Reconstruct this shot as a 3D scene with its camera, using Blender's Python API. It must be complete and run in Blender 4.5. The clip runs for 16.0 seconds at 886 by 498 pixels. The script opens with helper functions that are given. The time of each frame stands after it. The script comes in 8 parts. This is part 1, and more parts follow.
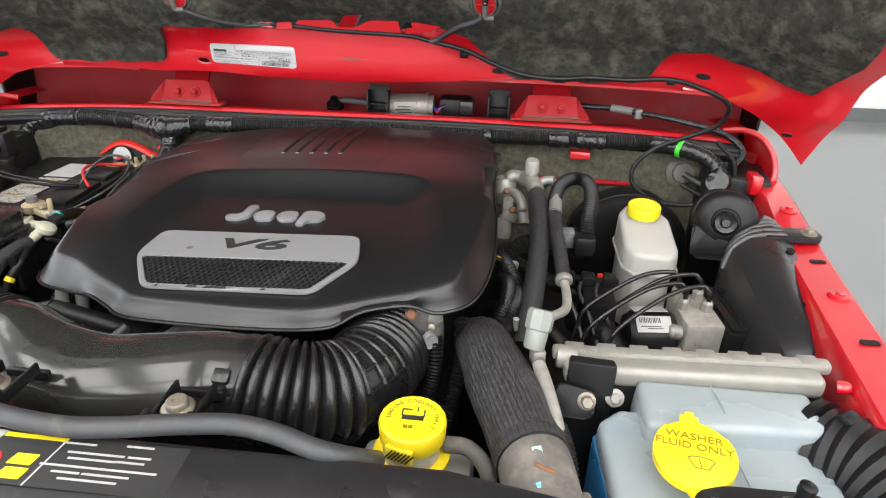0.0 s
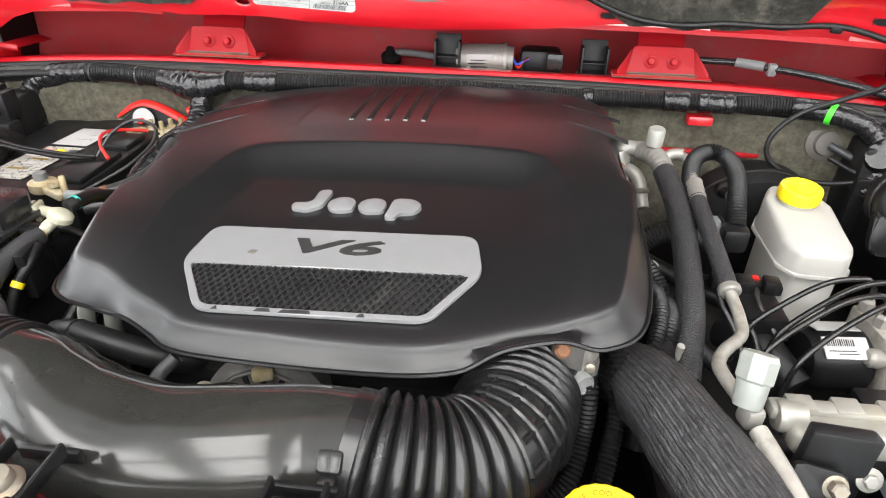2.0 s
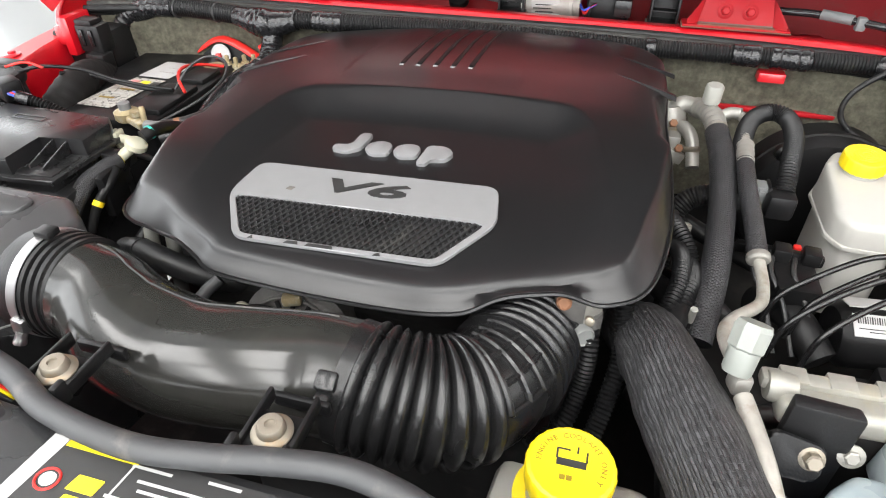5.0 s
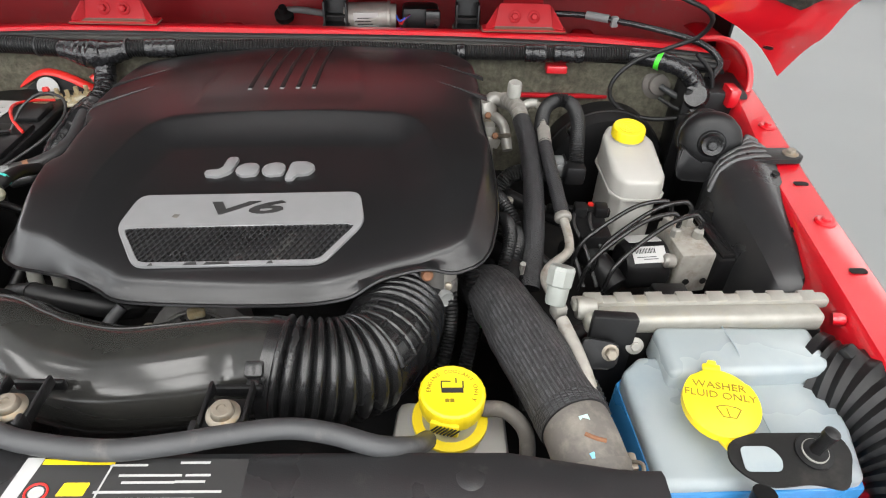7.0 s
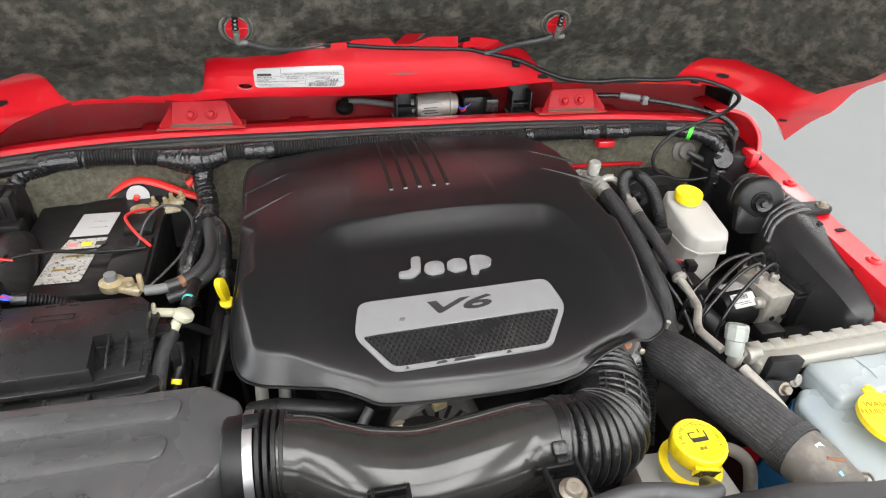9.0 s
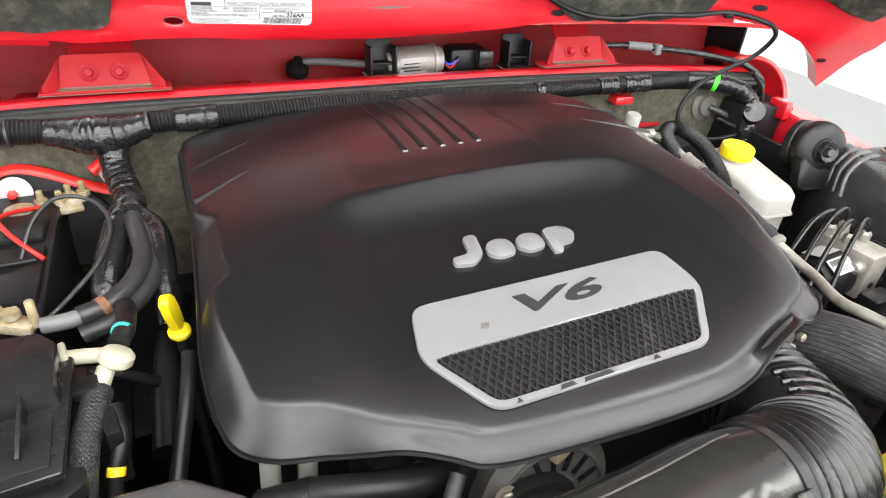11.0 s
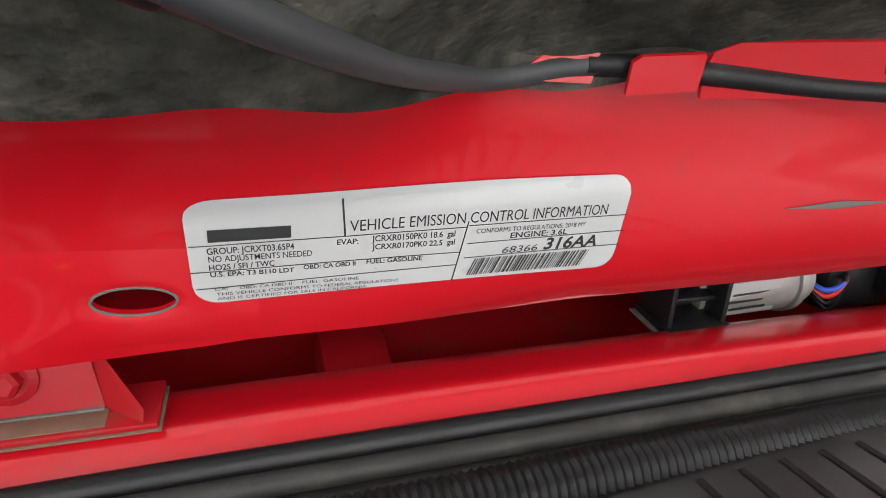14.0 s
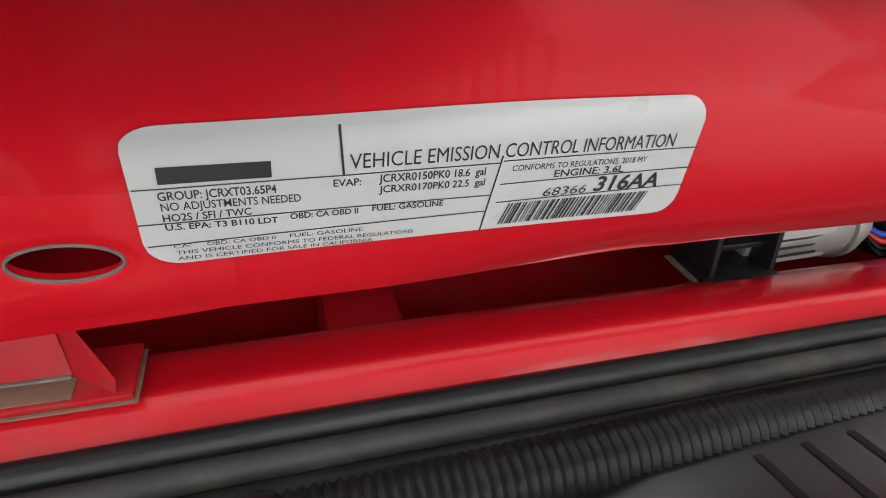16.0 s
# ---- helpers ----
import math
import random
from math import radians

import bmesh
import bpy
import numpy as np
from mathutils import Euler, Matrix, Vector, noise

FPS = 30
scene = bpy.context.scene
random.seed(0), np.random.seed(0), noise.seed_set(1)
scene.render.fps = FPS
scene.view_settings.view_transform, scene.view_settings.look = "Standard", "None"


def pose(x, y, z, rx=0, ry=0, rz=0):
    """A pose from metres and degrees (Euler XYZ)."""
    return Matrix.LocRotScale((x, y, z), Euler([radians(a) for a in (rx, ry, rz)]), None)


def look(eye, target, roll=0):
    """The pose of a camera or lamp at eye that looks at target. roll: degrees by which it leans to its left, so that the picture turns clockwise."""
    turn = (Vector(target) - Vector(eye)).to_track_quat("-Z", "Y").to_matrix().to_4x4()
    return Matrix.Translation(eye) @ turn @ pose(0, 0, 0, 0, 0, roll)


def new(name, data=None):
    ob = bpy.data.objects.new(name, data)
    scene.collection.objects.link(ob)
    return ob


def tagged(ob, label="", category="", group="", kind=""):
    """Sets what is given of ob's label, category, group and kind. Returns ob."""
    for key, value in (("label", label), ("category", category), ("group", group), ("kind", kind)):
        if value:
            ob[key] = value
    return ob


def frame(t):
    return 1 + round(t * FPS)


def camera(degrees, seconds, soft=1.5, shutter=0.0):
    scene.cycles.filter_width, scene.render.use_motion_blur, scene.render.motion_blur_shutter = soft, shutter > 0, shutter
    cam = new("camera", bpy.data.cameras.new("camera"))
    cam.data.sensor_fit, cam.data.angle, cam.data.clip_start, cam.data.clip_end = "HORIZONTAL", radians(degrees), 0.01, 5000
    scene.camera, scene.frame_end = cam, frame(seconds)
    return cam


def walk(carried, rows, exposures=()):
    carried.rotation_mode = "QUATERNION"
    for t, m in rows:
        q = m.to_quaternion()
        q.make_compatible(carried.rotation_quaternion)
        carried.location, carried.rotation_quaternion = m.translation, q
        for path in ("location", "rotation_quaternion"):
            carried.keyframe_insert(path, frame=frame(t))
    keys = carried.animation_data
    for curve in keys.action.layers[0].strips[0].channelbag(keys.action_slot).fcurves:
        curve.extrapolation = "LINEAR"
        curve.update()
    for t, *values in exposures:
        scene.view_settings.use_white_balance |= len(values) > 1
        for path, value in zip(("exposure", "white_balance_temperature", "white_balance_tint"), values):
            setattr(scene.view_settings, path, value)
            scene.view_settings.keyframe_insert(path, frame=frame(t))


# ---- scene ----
cam = camera(72.0, 16.0, soft=1.1)
PATH = [
    (0, (0.308, 0.157, 1.496), (0.137, 1.925, 0.576), 1.2),
    (0.5, (0.293, 0.268, 1.427), (0.067, 2.032, 0.513), 1.2),
    (1, (0.284, 0.298, 1.425), (0.063, 2.065, 0.516), 1.1),
    (1.5, (0.245, 0.324, 1.431), (0.045, 2.075, 0.486), 1.1),
    (2, (0.149, 0.343, 1.445), (-0.03, 2.037, 0.397), 1.2),
    (2.5, (0.049, 0.334, 1.462), (-0.154, 1.967, 0.326), 1.5),
    (3, (-0.045, 0.328, 1.487), (-0.38, 1.911, 0.312), 1.4),
    (3.5, (-0.041, 0.33, 1.485), (-0.502, 1.871, 0.298), 0.5),
    (4, (0.04, 0.325, 1.483), (-0.456, 1.845, 0.281), -0.2),
    (4.5, (0.141, 0.32, 1.478), (-0.359, 1.838, 0.276), -0.3),
    (5, (0.217, 0.333, 1.467), (-0.21, 1.869, 0.259), -0.1),
    (5.2, (0.239, 0.343, 1.462), (-0.119, 1.894, 0.251), 0.4),
    (7.3, (0.185, 0.212, 1.568), (0.307, 1.773, 0.324), 2.5),
    (7.5, (0.134, 0.211, 1.569), (0.285, 1.772, 0.328), 2.8),
    (7.7, (0.091, 0.196, 1.616), (0.256, 1.759, 0.379), 2.8),
    (7.8, (0.063, 0.192, 1.644), (0.235, 1.759, 0.413), 2.8),
    (8, (0.006, 0.187, 1.678), (0.181, 1.775, 0.474), 2.2),
    (8.2, (-0.051, 0.175, 1.716), (0.156, 1.768, 0.525), 2.2),
    (10.3, (-0.295, 0.435, 1.512), (0.434, 1.963, 0.447), 5.1),
    (10.5, (-0.282, 0.467, 1.49), (0.45, 1.992, 0.424), 5.0),
    (11, (-0.315, 0.483, 1.458), (0.432, 1.997, 0.386), 4.9),
    (11.5, (-0.339, 0.546, 1.472), (0.412, 2.057, 0.398), 4.9),
    (12, (-0.338, 0.691, 1.521), (0.397, 2.179, 0.406), 5.8),
    (12.5, (-0.31, 0.865, 1.472), (0.362, 2.506, 0.546), 5.7),
    (13, (-0.284, 0.913, 1.483), (0.357, 2.612, 0.646), 5.2),
    (13.5, (-0.263, 1.082, 1.406), (0.327, 2.793, 0.556), 4.6),
    (14, (-0.252, 1.171, 1.363), (0.296, 2.892, 0.506), 3.8),
    (14.5, (-0.241, 1.204, 1.347), (0.284, 2.908, 0.442), 3.5),
    (15, (-0.244, 1.216, 1.341), (0.271, 2.878, 0.355), 3.5),
    (15.5, (-0.245, 1.215, 1.342), (0.27, 2.857, 0.324), 3.6),
    (16, (-0.245, 1.214, 1.343), (0.273, 2.847, 0.311), 3.6),
]
EXPOSURES = [(0, -0.27), (1, -0.1), (2.5, 0.32), (3, 0.36), (3.5, 0.18), (4, 0.12), (5, 0.16), (7.5, -0.28), (8, -0.22), (10.5, 0.3), (11, 0.35), (11.5, 0.25), (12.5, 0.45), (13.5, 0.0), (14, -0.48), (15, -0.68), (16, -0.7)]
walk(cam, [(t, look(eye, target, roll)) for t, eye, target, roll in PATH], EXPOSURES)

# ---- world, lights, exposure ----
scene.view_settings.exposure = 0.0
world = bpy.data.worlds.new("world")
scene.world = world
world.use_nodes = True
world.node_tree.nodes["Background"].inputs[0].default_value = (0.9, 0.95, 1.0, 1)
world.node_tree.nodes["Background"].inputs[1].default_value = 0.05

ROOM_X0, ROOM_X1, ROOM_Y0, ROOM_Y1, ROOM_H = -6.0, 5.2, -5.0, 6.2, 4.2
LAMP_ROWS = [(x, y) for y in (-3.4, -0.9) for x in (-3.4, -1.6, 0.2, 2.0, 3.8)] + [(-4.8, 2.2), (-2.0, 4.2), (1.4, 4.2), (4.2, 3.6)]
LAMP_WATTS = 40.0
for lx, ly in LAMP_ROWS:
    data = bpy.data.lights.new("ceiling_lamp", "AREA")
    data.shape, data.size, data.size_y, data.color = "RECTANGLE", 0.96, 2.3, (1.0, 0.985, 0.965)
    data.energy = LAMP_WATTS if ly < 1.0 else LAMP_WATTS * 0.3
    lamp = new("ceiling_lamp", data)
    lamp.location = (lx, ly, ROOM_H - 0.09)
# daylight through an unseen shop window, added behind the camera to brighten front faces
WIN_X0, WIN_X1, WIN_Z0, WIN_Z1 = -5.2, 4.6, 0.3, 3.9
data = bpy.data.lights.new("added_window_light", "AREA")
data.shape, data.size, data.size_y, data.energy, data.color = "RECTANGLE", WIN_X1 - WIN_X0 - 0.1, WIN_Z1 - WIN_Z0 - 0.1, 560.0, (0.96, 0.98, 1.0)
lamp = new("added_window_light", data)
lamp.matrix_world = look(((WIN_X0 + WIN_X1) / 2, ROOM_Y0 - 0.02, (WIN_Z0 + WIN_Z1) / 2), ((WIN_X0 + WIN_X1) / 2, 0, (WIN_Z0 + WIN_Z1) / 2))

# second unseen window, added in the west wall to lift the airbox side
SIDE_Y0, SIDE_Y1, SIDE_Z0, SIDE_Z1 = -3.2, 5.4, 0.3, 3.9
data = bpy.data.lights.new("added_side_light", "AREA")
data.shape, data.size, data.size_y, data.energy, data.color = "RECTANGLE", SIDE_Y1 - SIDE_Y0 - 0.1, SIDE_Z1 - SIDE_Z0 - 0.1, 430.0, (0.96, 0.98, 1.0)
lamp = new("added_side_light", data)
lamp.matrix_world = look((ROOM_X0 - 0.02, (SIDE_Y0 + SIDE_Y1) / 2, (SIDE_Z0 + SIDE_Z1) / 2), (0, (SIDE_Y0 + SIDE_Y1) / 2, (SIDE_Z0 + SIDE_Z1) / 2))

# ---- materials ----


def mat(name, color, rough=0.5, metal=0.0, vary=0.15, scale=30.0, bump=0.0, bump_scale=200.0, coat=0.0,
        stain=None, stain_scale=6.0, stain_at=(0.5, 0.7), ior=1.5, transmission=0.0, rough_vary=0.1, stretch=None, spec=None):
    m = bpy.data.materials.new(name)
    m.use_nodes = True
    nt = m.node_tree
    b = nt.nodes["Principled BSDF"]
    b.inputs["Metallic"].default_value = metal
    b.inputs["Roughness"].default_value = rough
    b.inputs["IOR"].default_value = ior
    b.inputs["Coat Weight"].default_value = coat
    b.inputs["Coat Roughness"].default_value = 0.06
    b.inputs["Transmission Weight"].default_value = transmission
    if spec is not None:
        b.inputs["Specular IOR Level"].default_value = spec
    co = nt.nodes.new("ShaderNodeTexCoord")
    mp = nt.nodes.new("ShaderNodeMapping")
    nt.links.new(co.outputs["Object"], mp.inputs["Vector"])
    if stretch:
        mp.inputs["Scale"].default_value = stretch
    n = nt.nodes.new("ShaderNodeTexNoise")
    n.inputs["Scale"].default_value, n.inputs["Detail"].default_value = scale, 6.0
    nt.links.new(mp.outputs[0], n.inputs["Vector"])
    ramp = nt.nodes.new("ShaderNodeMix")
    ramp.data_type = "RGBA"
    c0 = [max(0, c * (1 - vary)) for c in color]
    c1 = [min(1, c * (1 + vary)) for c in color]
    ramp.inputs["A"].default_value, ramp.inputs["B"].default_value = (*c0, 1), (*c1, 1)
    nt.links.new(n.outputs["Fac"], ramp.inputs["Factor"])
    out = ramp.outputs["Result"]
    if stain:
        n2 = nt.nodes.new("ShaderNodeTexNoise")
        n2.inputs["Scale"].default_value, n2.inputs["Detail"].default_value = stain_scale, 8.0
        n2.inputs["Roughness"].default_value = 0.65
        nt.links.new(mp.outputs[0], n2.inputs["Vector"])
        mr = nt.nodes.new("ShaderNodeMapRange")
        mr.inputs["From Min"].default_value, mr.inputs["From Max"].default_value = stain_at
        nt.links.new(n2.outputs["Fac"], mr.inputs["Value"])
        mx = nt.nodes.new("ShaderNodeMix")
        mx.data_type = "RGBA"
        mx.inputs["B"].default_value = (*stain, 1)
        nt.links.new(out, mx.inputs["A"])
        nt.links.new(mr.outputs["Result"], mx.inputs["Factor"])
        out = mx.outputs["Result"]
    nt.links.new(out, b.inputs["Base Color"])
    if rough_vary:
        n3 = nt.nodes.new("ShaderNodeTexNoise")
        n3.inputs["Scale"].default_value, n3.inputs["Detail"].default_value = scale * 0.4, 5.0
        nt.links.new(mp.outputs[0], n3.inputs["Vector"])
        r = nt.nodes.new("ShaderNodeMapRange")
        r.inputs["From Min"].default_value, r.inputs["From Max"].default_value = 0.3, 0.7
        r.inputs["To Min"].default_value, r.inputs["To Max"].default_value = max(0.02, rough - rough_vary), min(1, rough + rough_vary)
        nt.links.new(n3.outputs["Fac"], r.inputs["Value"])
        nt.links.new(r.outputs["Result"], b.inputs["Roughness"])
    if bump:
        n4 = nt.nodes.new("ShaderNodeTexNoise")
        n4.inputs["Scale"].default_value, n4.inputs["Detail"].default_value = bump_scale, 3.0
        nt.links.new(mp.outputs[0], n4.inputs["Vector"])
        bp = nt.nodes.new("ShaderNodeBump")
        bp.inputs["Strength"].default_value, bp.inputs["Distance"].default_value = bump, 0.002
        nt.links.new(n4.outputs["Fac"], bp.inputs["Height"])
        nt.links.new(bp.outputs["Normal"], b.inputs["Normal"])
    return m


def braid_mat(name, color, row=0.0042, dash=0.0062, furrow=0.0):
    """Woven sleeve: rows of short threads laid lengthwise, each a little proud."""
    m = mat(name, color, 0.5, vary=0.3, scale=90)
    nt = m.node_tree
    b = nt.nodes["Principled BSDF"]
    co = nt.nodes.new("ShaderNodeUVMap")
    wob = nt.nodes.new("ShaderNodeTexNoise")
    wob.inputs["Scale"].default_value, wob.inputs["Detail"].default_value = 60.0, 2.0
    nt.links.new(co.outputs[0], wob.inputs["Vector"])
    mix = nt.nodes.new("ShaderNodeMix")
    mix.data_type = "RGBA"
    mix.blend_type = "LINEAR_LIGHT"
    mix.inputs["Factor"].default_value = 0.0016
    nt.links.new(co.outputs[0], mix.inputs["A"])
    nt.links.new(wob.outputs["Color"], mix.inputs["B"])
    mp = nt.nodes.new("ShaderNodeMapping")
    mp.inputs["Rotation"].default_value = (0, 0, radians(90))
    nt.links.new(mix.outputs["Result"], mp.inputs["Vector"])
    tex = nt.nodes.new("ShaderNodeTexBrick")
    tex.offset = 0.33
    tex.inputs["Scale"].default_value = 1.0
    tex.inputs["Brick Width"].default_value, tex.inputs["Row Height"].default_value = dash, row
    tex.inputs["Mortar Size"].default_value, tex.inputs["Mortar Smooth"].default_value = row * 0.2, 1.0
    # paler threads carry glossy glints in their colour, dark gaps the shade between
    tex.inputs["Color1"].default_value = (*[c * 1.1 for c in color], 1)
    tex.inputs["Color2"].default_value = (*[c * 2.5 for c in color], 1)
    tex.inputs["Mortar"].default_value = (*[c * 0.55 for c in color], 1)
    nt.links.new(mp.outputs[0], tex.inputs["Vector"])
    out = tex.outputs["Color"]
    if furrow:
        # lengthwise pleats between the bundles of thread, their shade multiplied into the colour
        wave = nt.nodes.new("ShaderNodeTexWave")
        wave.inputs["Scale"].default_value = 2 * math.pi / (20 * furrow)
        wave.inputs["Distortion"].default_value, wave.inputs["Detail Scale"].default_value = 2.2, 0.25
        nt.links.new(co.outputs[0], wave.inputs["Vector"])
        low = nt.nodes.new("ShaderNodeMapRange")
        low.inputs["From Min"].default_value, low.inputs["From Max"].default_value = 0.1, 0.75
        low.inputs["To Min"].default_value, low.inputs["To Max"].default_value = 0.5, 1.2
        nt.links.new(wave.outputs["Fac"], low.inputs["Value"])
        mul = nt.nodes.new("ShaderNodeMix")
        mul.data_type = "RGBA"
        mul.blend_type = "MULTIPLY"
        mul.inputs["Factor"].default_value = 1.0
        nt.links.new(out, mul.inputs["A"])
        nt.links.new(low.outputs["Result"], mul.inputs["B"])
        out = mul.outputs["Result"]
    nt.links.new(out, b.inputs["Base Color"])
    bp = nt.nodes.new("ShaderNodeBump")
    bp.invert = True
    bp.inputs["Strength"].default_value, bp.inputs["Distance"].default_value = 0.6, 0.0012
    nt.links.new(tex.outputs["Fac"], bp.inputs["Height"])
    nt.links.new(bp.outputs["Normal"], b.inputs["Normal"])
    return m


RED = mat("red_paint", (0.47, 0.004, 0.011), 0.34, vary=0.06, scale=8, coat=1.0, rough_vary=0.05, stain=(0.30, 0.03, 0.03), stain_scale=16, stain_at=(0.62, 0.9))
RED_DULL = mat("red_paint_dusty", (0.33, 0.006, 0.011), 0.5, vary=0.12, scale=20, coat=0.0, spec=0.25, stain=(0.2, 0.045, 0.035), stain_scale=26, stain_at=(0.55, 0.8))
COVER = mat("grained_black_plastic", (0.008, 0.008, 0.0087), 0.29, vary=0.12, scale=60, bump=0.06, bump_scale=1100, rough_vary=0.015, spec=0.52)
SATIN = mat("satin_grey_black_plastic", (0.017, 0.017, 0.018), 0.3, vary=0.15, scale=30, bump=0.06, bump_scale=700, rough_vary=0.06, stain=(0.07, 0.068, 0.062), stain_scale=26, stain_at=(0.6, 0.85))
LIDP = mat("weathered_black_plastic", (0.058, 0.058, 0.06), 0.29, vary=0.15, scale=30, bump=0.05, bump_scale=700, rough_vary=0.06, stain=(0.085, 0.083, 0.078), stain_scale=22, stain_at=(0.55, 0.85))
GLOSS = mat("satin_black_plastic", (0.011, 0.011, 0.0115), 0.25, vary=0.2, scale=30, rough_vary=0.06, bump=0.04, bump_scale=400, stain=(0.06, 0.058, 0.05), stain_scale=40, stain_at=(0.68, 0.85))
FUSELID = mat("smooth_black_lid_plastic", (0.0145, 0.0145, 0.0152), 0.28, vary=0.2, scale=40, bump=0.05, bump_scale=600, rough_vary=0.05, stain=(0.035, 0.034, 0.032), stain_scale=30, stain_at=(0.6, 0.85))
BLACK = mat("black_plastic", (0.0075, 0.0075, 0.008), 0.42, spec=0.3, vary=0.3, scale=40, bump=0.1, bump_scale=500, stain=(0.035, 0.033, 0.029), stain_scale=26, stain_at=(0.6, 0.85))
DARK = mat("grimy_black_metal", (0.007, 0.0066, 0.0066), 0.65, spec=0.25, vary=0.5, scale=18, stain=(0.03, 0.027, 0.024), stain_scale=20, stain_at=(0.55, 0.75))
RUBBER = mat("black_rubber", (0.0085, 0.0085, 0.009), 0.45, spec=0.32, vary=0.25, scale=50, bump=0.1, bump_scale=600, stain=(0.045, 0.042, 0.036), stain_scale=30, stain_at=(0.58, 0.85))
GREYRUB = mat("grey_rubber_hose", (0.036, 0.037, 0.039), 0.5, vary=0.2, scale=30, stain=(0.12, 0.11, 0.1), stain_scale=24, stain_at=(0.55, 0.8))
OLDRUB = mat("worn_rubber_hose", (0.11, 0.1, 0.09), 0.7, vary=0.3, scale=40, stain=(0.22, 0.2, 0.17), stain_scale=30, stain_at=(0.5, 0.75))
BRAID = braid_mat("braided_sleeve", (0.016, 0.016, 0.0175), 0.005, 0.0036)
SLEEVE = braid_mat("woven_hose_sleeve", (0.024, 0.024, 0.0255), 0.0024, 0.0062, 0.0044)
SEALANT = mat("dried_sealant", (0.16, 0.09, 0.06), 0.8, vary=0.3, scale=90)
DUSTY = mat("dusty_grey_plastic", (0.085, 0.08, 0.073), 0.7, vary=0.45, scale=70, stain=(0.05, 0.047, 0.043), stain_scale=90, stain_at=(0.5, 0.7))
DUCT = mat("dusty_satin_black_plastic", (0.018, 0.018, 0.0172), 0.155, vary=0.2, scale=30, rough_vary=0.025, stain=(0.032, 0.031, 0.027), stain_scale=9, stain_at=(0.4, 0.9))
WORNLABEL = mat("worn_label_paper", (0.4, 0.39, 0.36), 0.55, vary=0.4, scale=120, stain=(0.06, 0.058, 0.055), stain_scale=130, stain_at=(0.5, 0.62))
WIREPINK = mat("faded_pink_print", (0.5, 0.2, 0.2), 0.5, vary=0.2, scale=90)
DUSTRUB = mat("dusty_black_rubber", (0.017, 0.0165, 0.0145), 0.65, vary=0.3, scale=50, stain=(0.06, 0.057, 0.048), stain_scale=26, stain_at=(0.5, 0.8))
CREAM = mat("cream_plastic", (0.4, 0.39, 0.3), 0.45, vary=0.08, scale=60, stain=(0.26, 0.24, 0.17), stain_scale=60, stain_at=(0.55, 0.8))
CABLE = mat("dark_cable", (0.024, 0.024, 0.025), 0.42, vary=0.2, scale=40, stain=(0.05, 0.048, 0.044), stain_scale=30, stain_at=(0.55, 0.8))
TAPE = mat("wrinkled_black_tape", (0.011, 0.011, 0.012), 0.22, vary=0.3, scale=60, bump=1.0, bump_scale=75, stain=(0.045, 0.045, 0.044), stain_scale=60, stain_at=(0.6, 0.85))
FELT = mat("hood_felt", (0.06, 0.059, 0.05), 0.9, vary=0.85, scale=70, bump=1.0, bump_scale=160, stain=(0.2, 0.185, 0.152), stain_scale=30, stain_at=(0.48, 0.74), spec=0.2)
MATTING = mat("firewall_matting", (0.2, 0.19, 0.145), 0.95, vary=0.6, scale=130, bump=1.0, bump_scale=130, stain=(0.085, 0.078, 0.058), stain_scale=55, stain_at=(0.4, 0.78), spec=0.2)
SILVER = mat("silver_painted_plastic", (0.215, 0.215, 0.22), 0.42, metal=0.25, vary=0.05, scale=60, stain=(0.3, 0.3, 0.3), stain_scale=30, stain_at=(0.7, 0.8))
CHROME = mat("brushed_silver", (0.45, 0.45, 0.455), 0.34, metal=0.9, vary=0.08, scale=60)
ALU = mat("cast_aluminium", (0.31, 0.3, 0.275), 0.5, metal=0.5, vary=0.2, scale=50, bump=0.15, bump_scale=300, stain=(0.26, 0.22, 0.17), stain_scale=30, stain_at=(0.55, 0.8))
ZINC = mat("zinc_bolt", (0.27, 0.24, 0.195), 0.52, metal=0.7, vary=0.2, scale=90, stain=(0.35, 0.22, 0.1), stain_scale=60, stain_at=(0.55, 0.75))
CASTING = mat("dull_grey_casting", (0.13, 0.125, 0.12), 0.55, metal=0.4, vary=0.25, scale=60, bump=0.2, bump_scale=300, stain=(0.05, 0.045, 0.04), stain_scale=40, stain_at=(0.5, 0.75))
PALE = mat("pale_aluminium", (0.36, 0.345, 0.31), 0.42, metal=0.35, vary=0.3, scale=70, bump=0.2, bump_scale=260, stain=(0.2, 0.165, 0.115), stain_scale=45, stain_at=(0.5, 0.78))
COOLER = mat("weathered_cooler_aluminium", (0.27, 0.262, 0.235), 0.42, metal=0.3, vary=0.18, scale=60, bump=0.12, bump_scale=200, stain=(0.3, 0.27, 0.2), stain_scale=38, stain_at=(0.52, 0.8))
RUST = mat("rusty_bolt", (0.2, 0.09, 0.045), 0.8, vary=0.4, scale=120)
BRASS = mat("corroded_terminal", (0.38, 0.31, 0.18), 0.6, metal=0.4, vary=0.35, scale=90, stain=(0.5, 0.48, 0.42), stain_scale=60, stain_at=(0.5, 0.7))
YELLOW = mat("yellow_plastic", (0.78, 0.6, 0.012), 0.42, vary=0.05, scale=40, stain=(0.55, 0.42, 0.03), stain_scale=40, stain_at=(0.66, 0.85))
WHITEP = mat("white_plastic", (0.27, 0.268, 0.245), 0.42, vary=0.1, scale=40, stain=(0.2, 0.19, 0.16), stain_scale=60, stain_at=(0.55, 0.85))
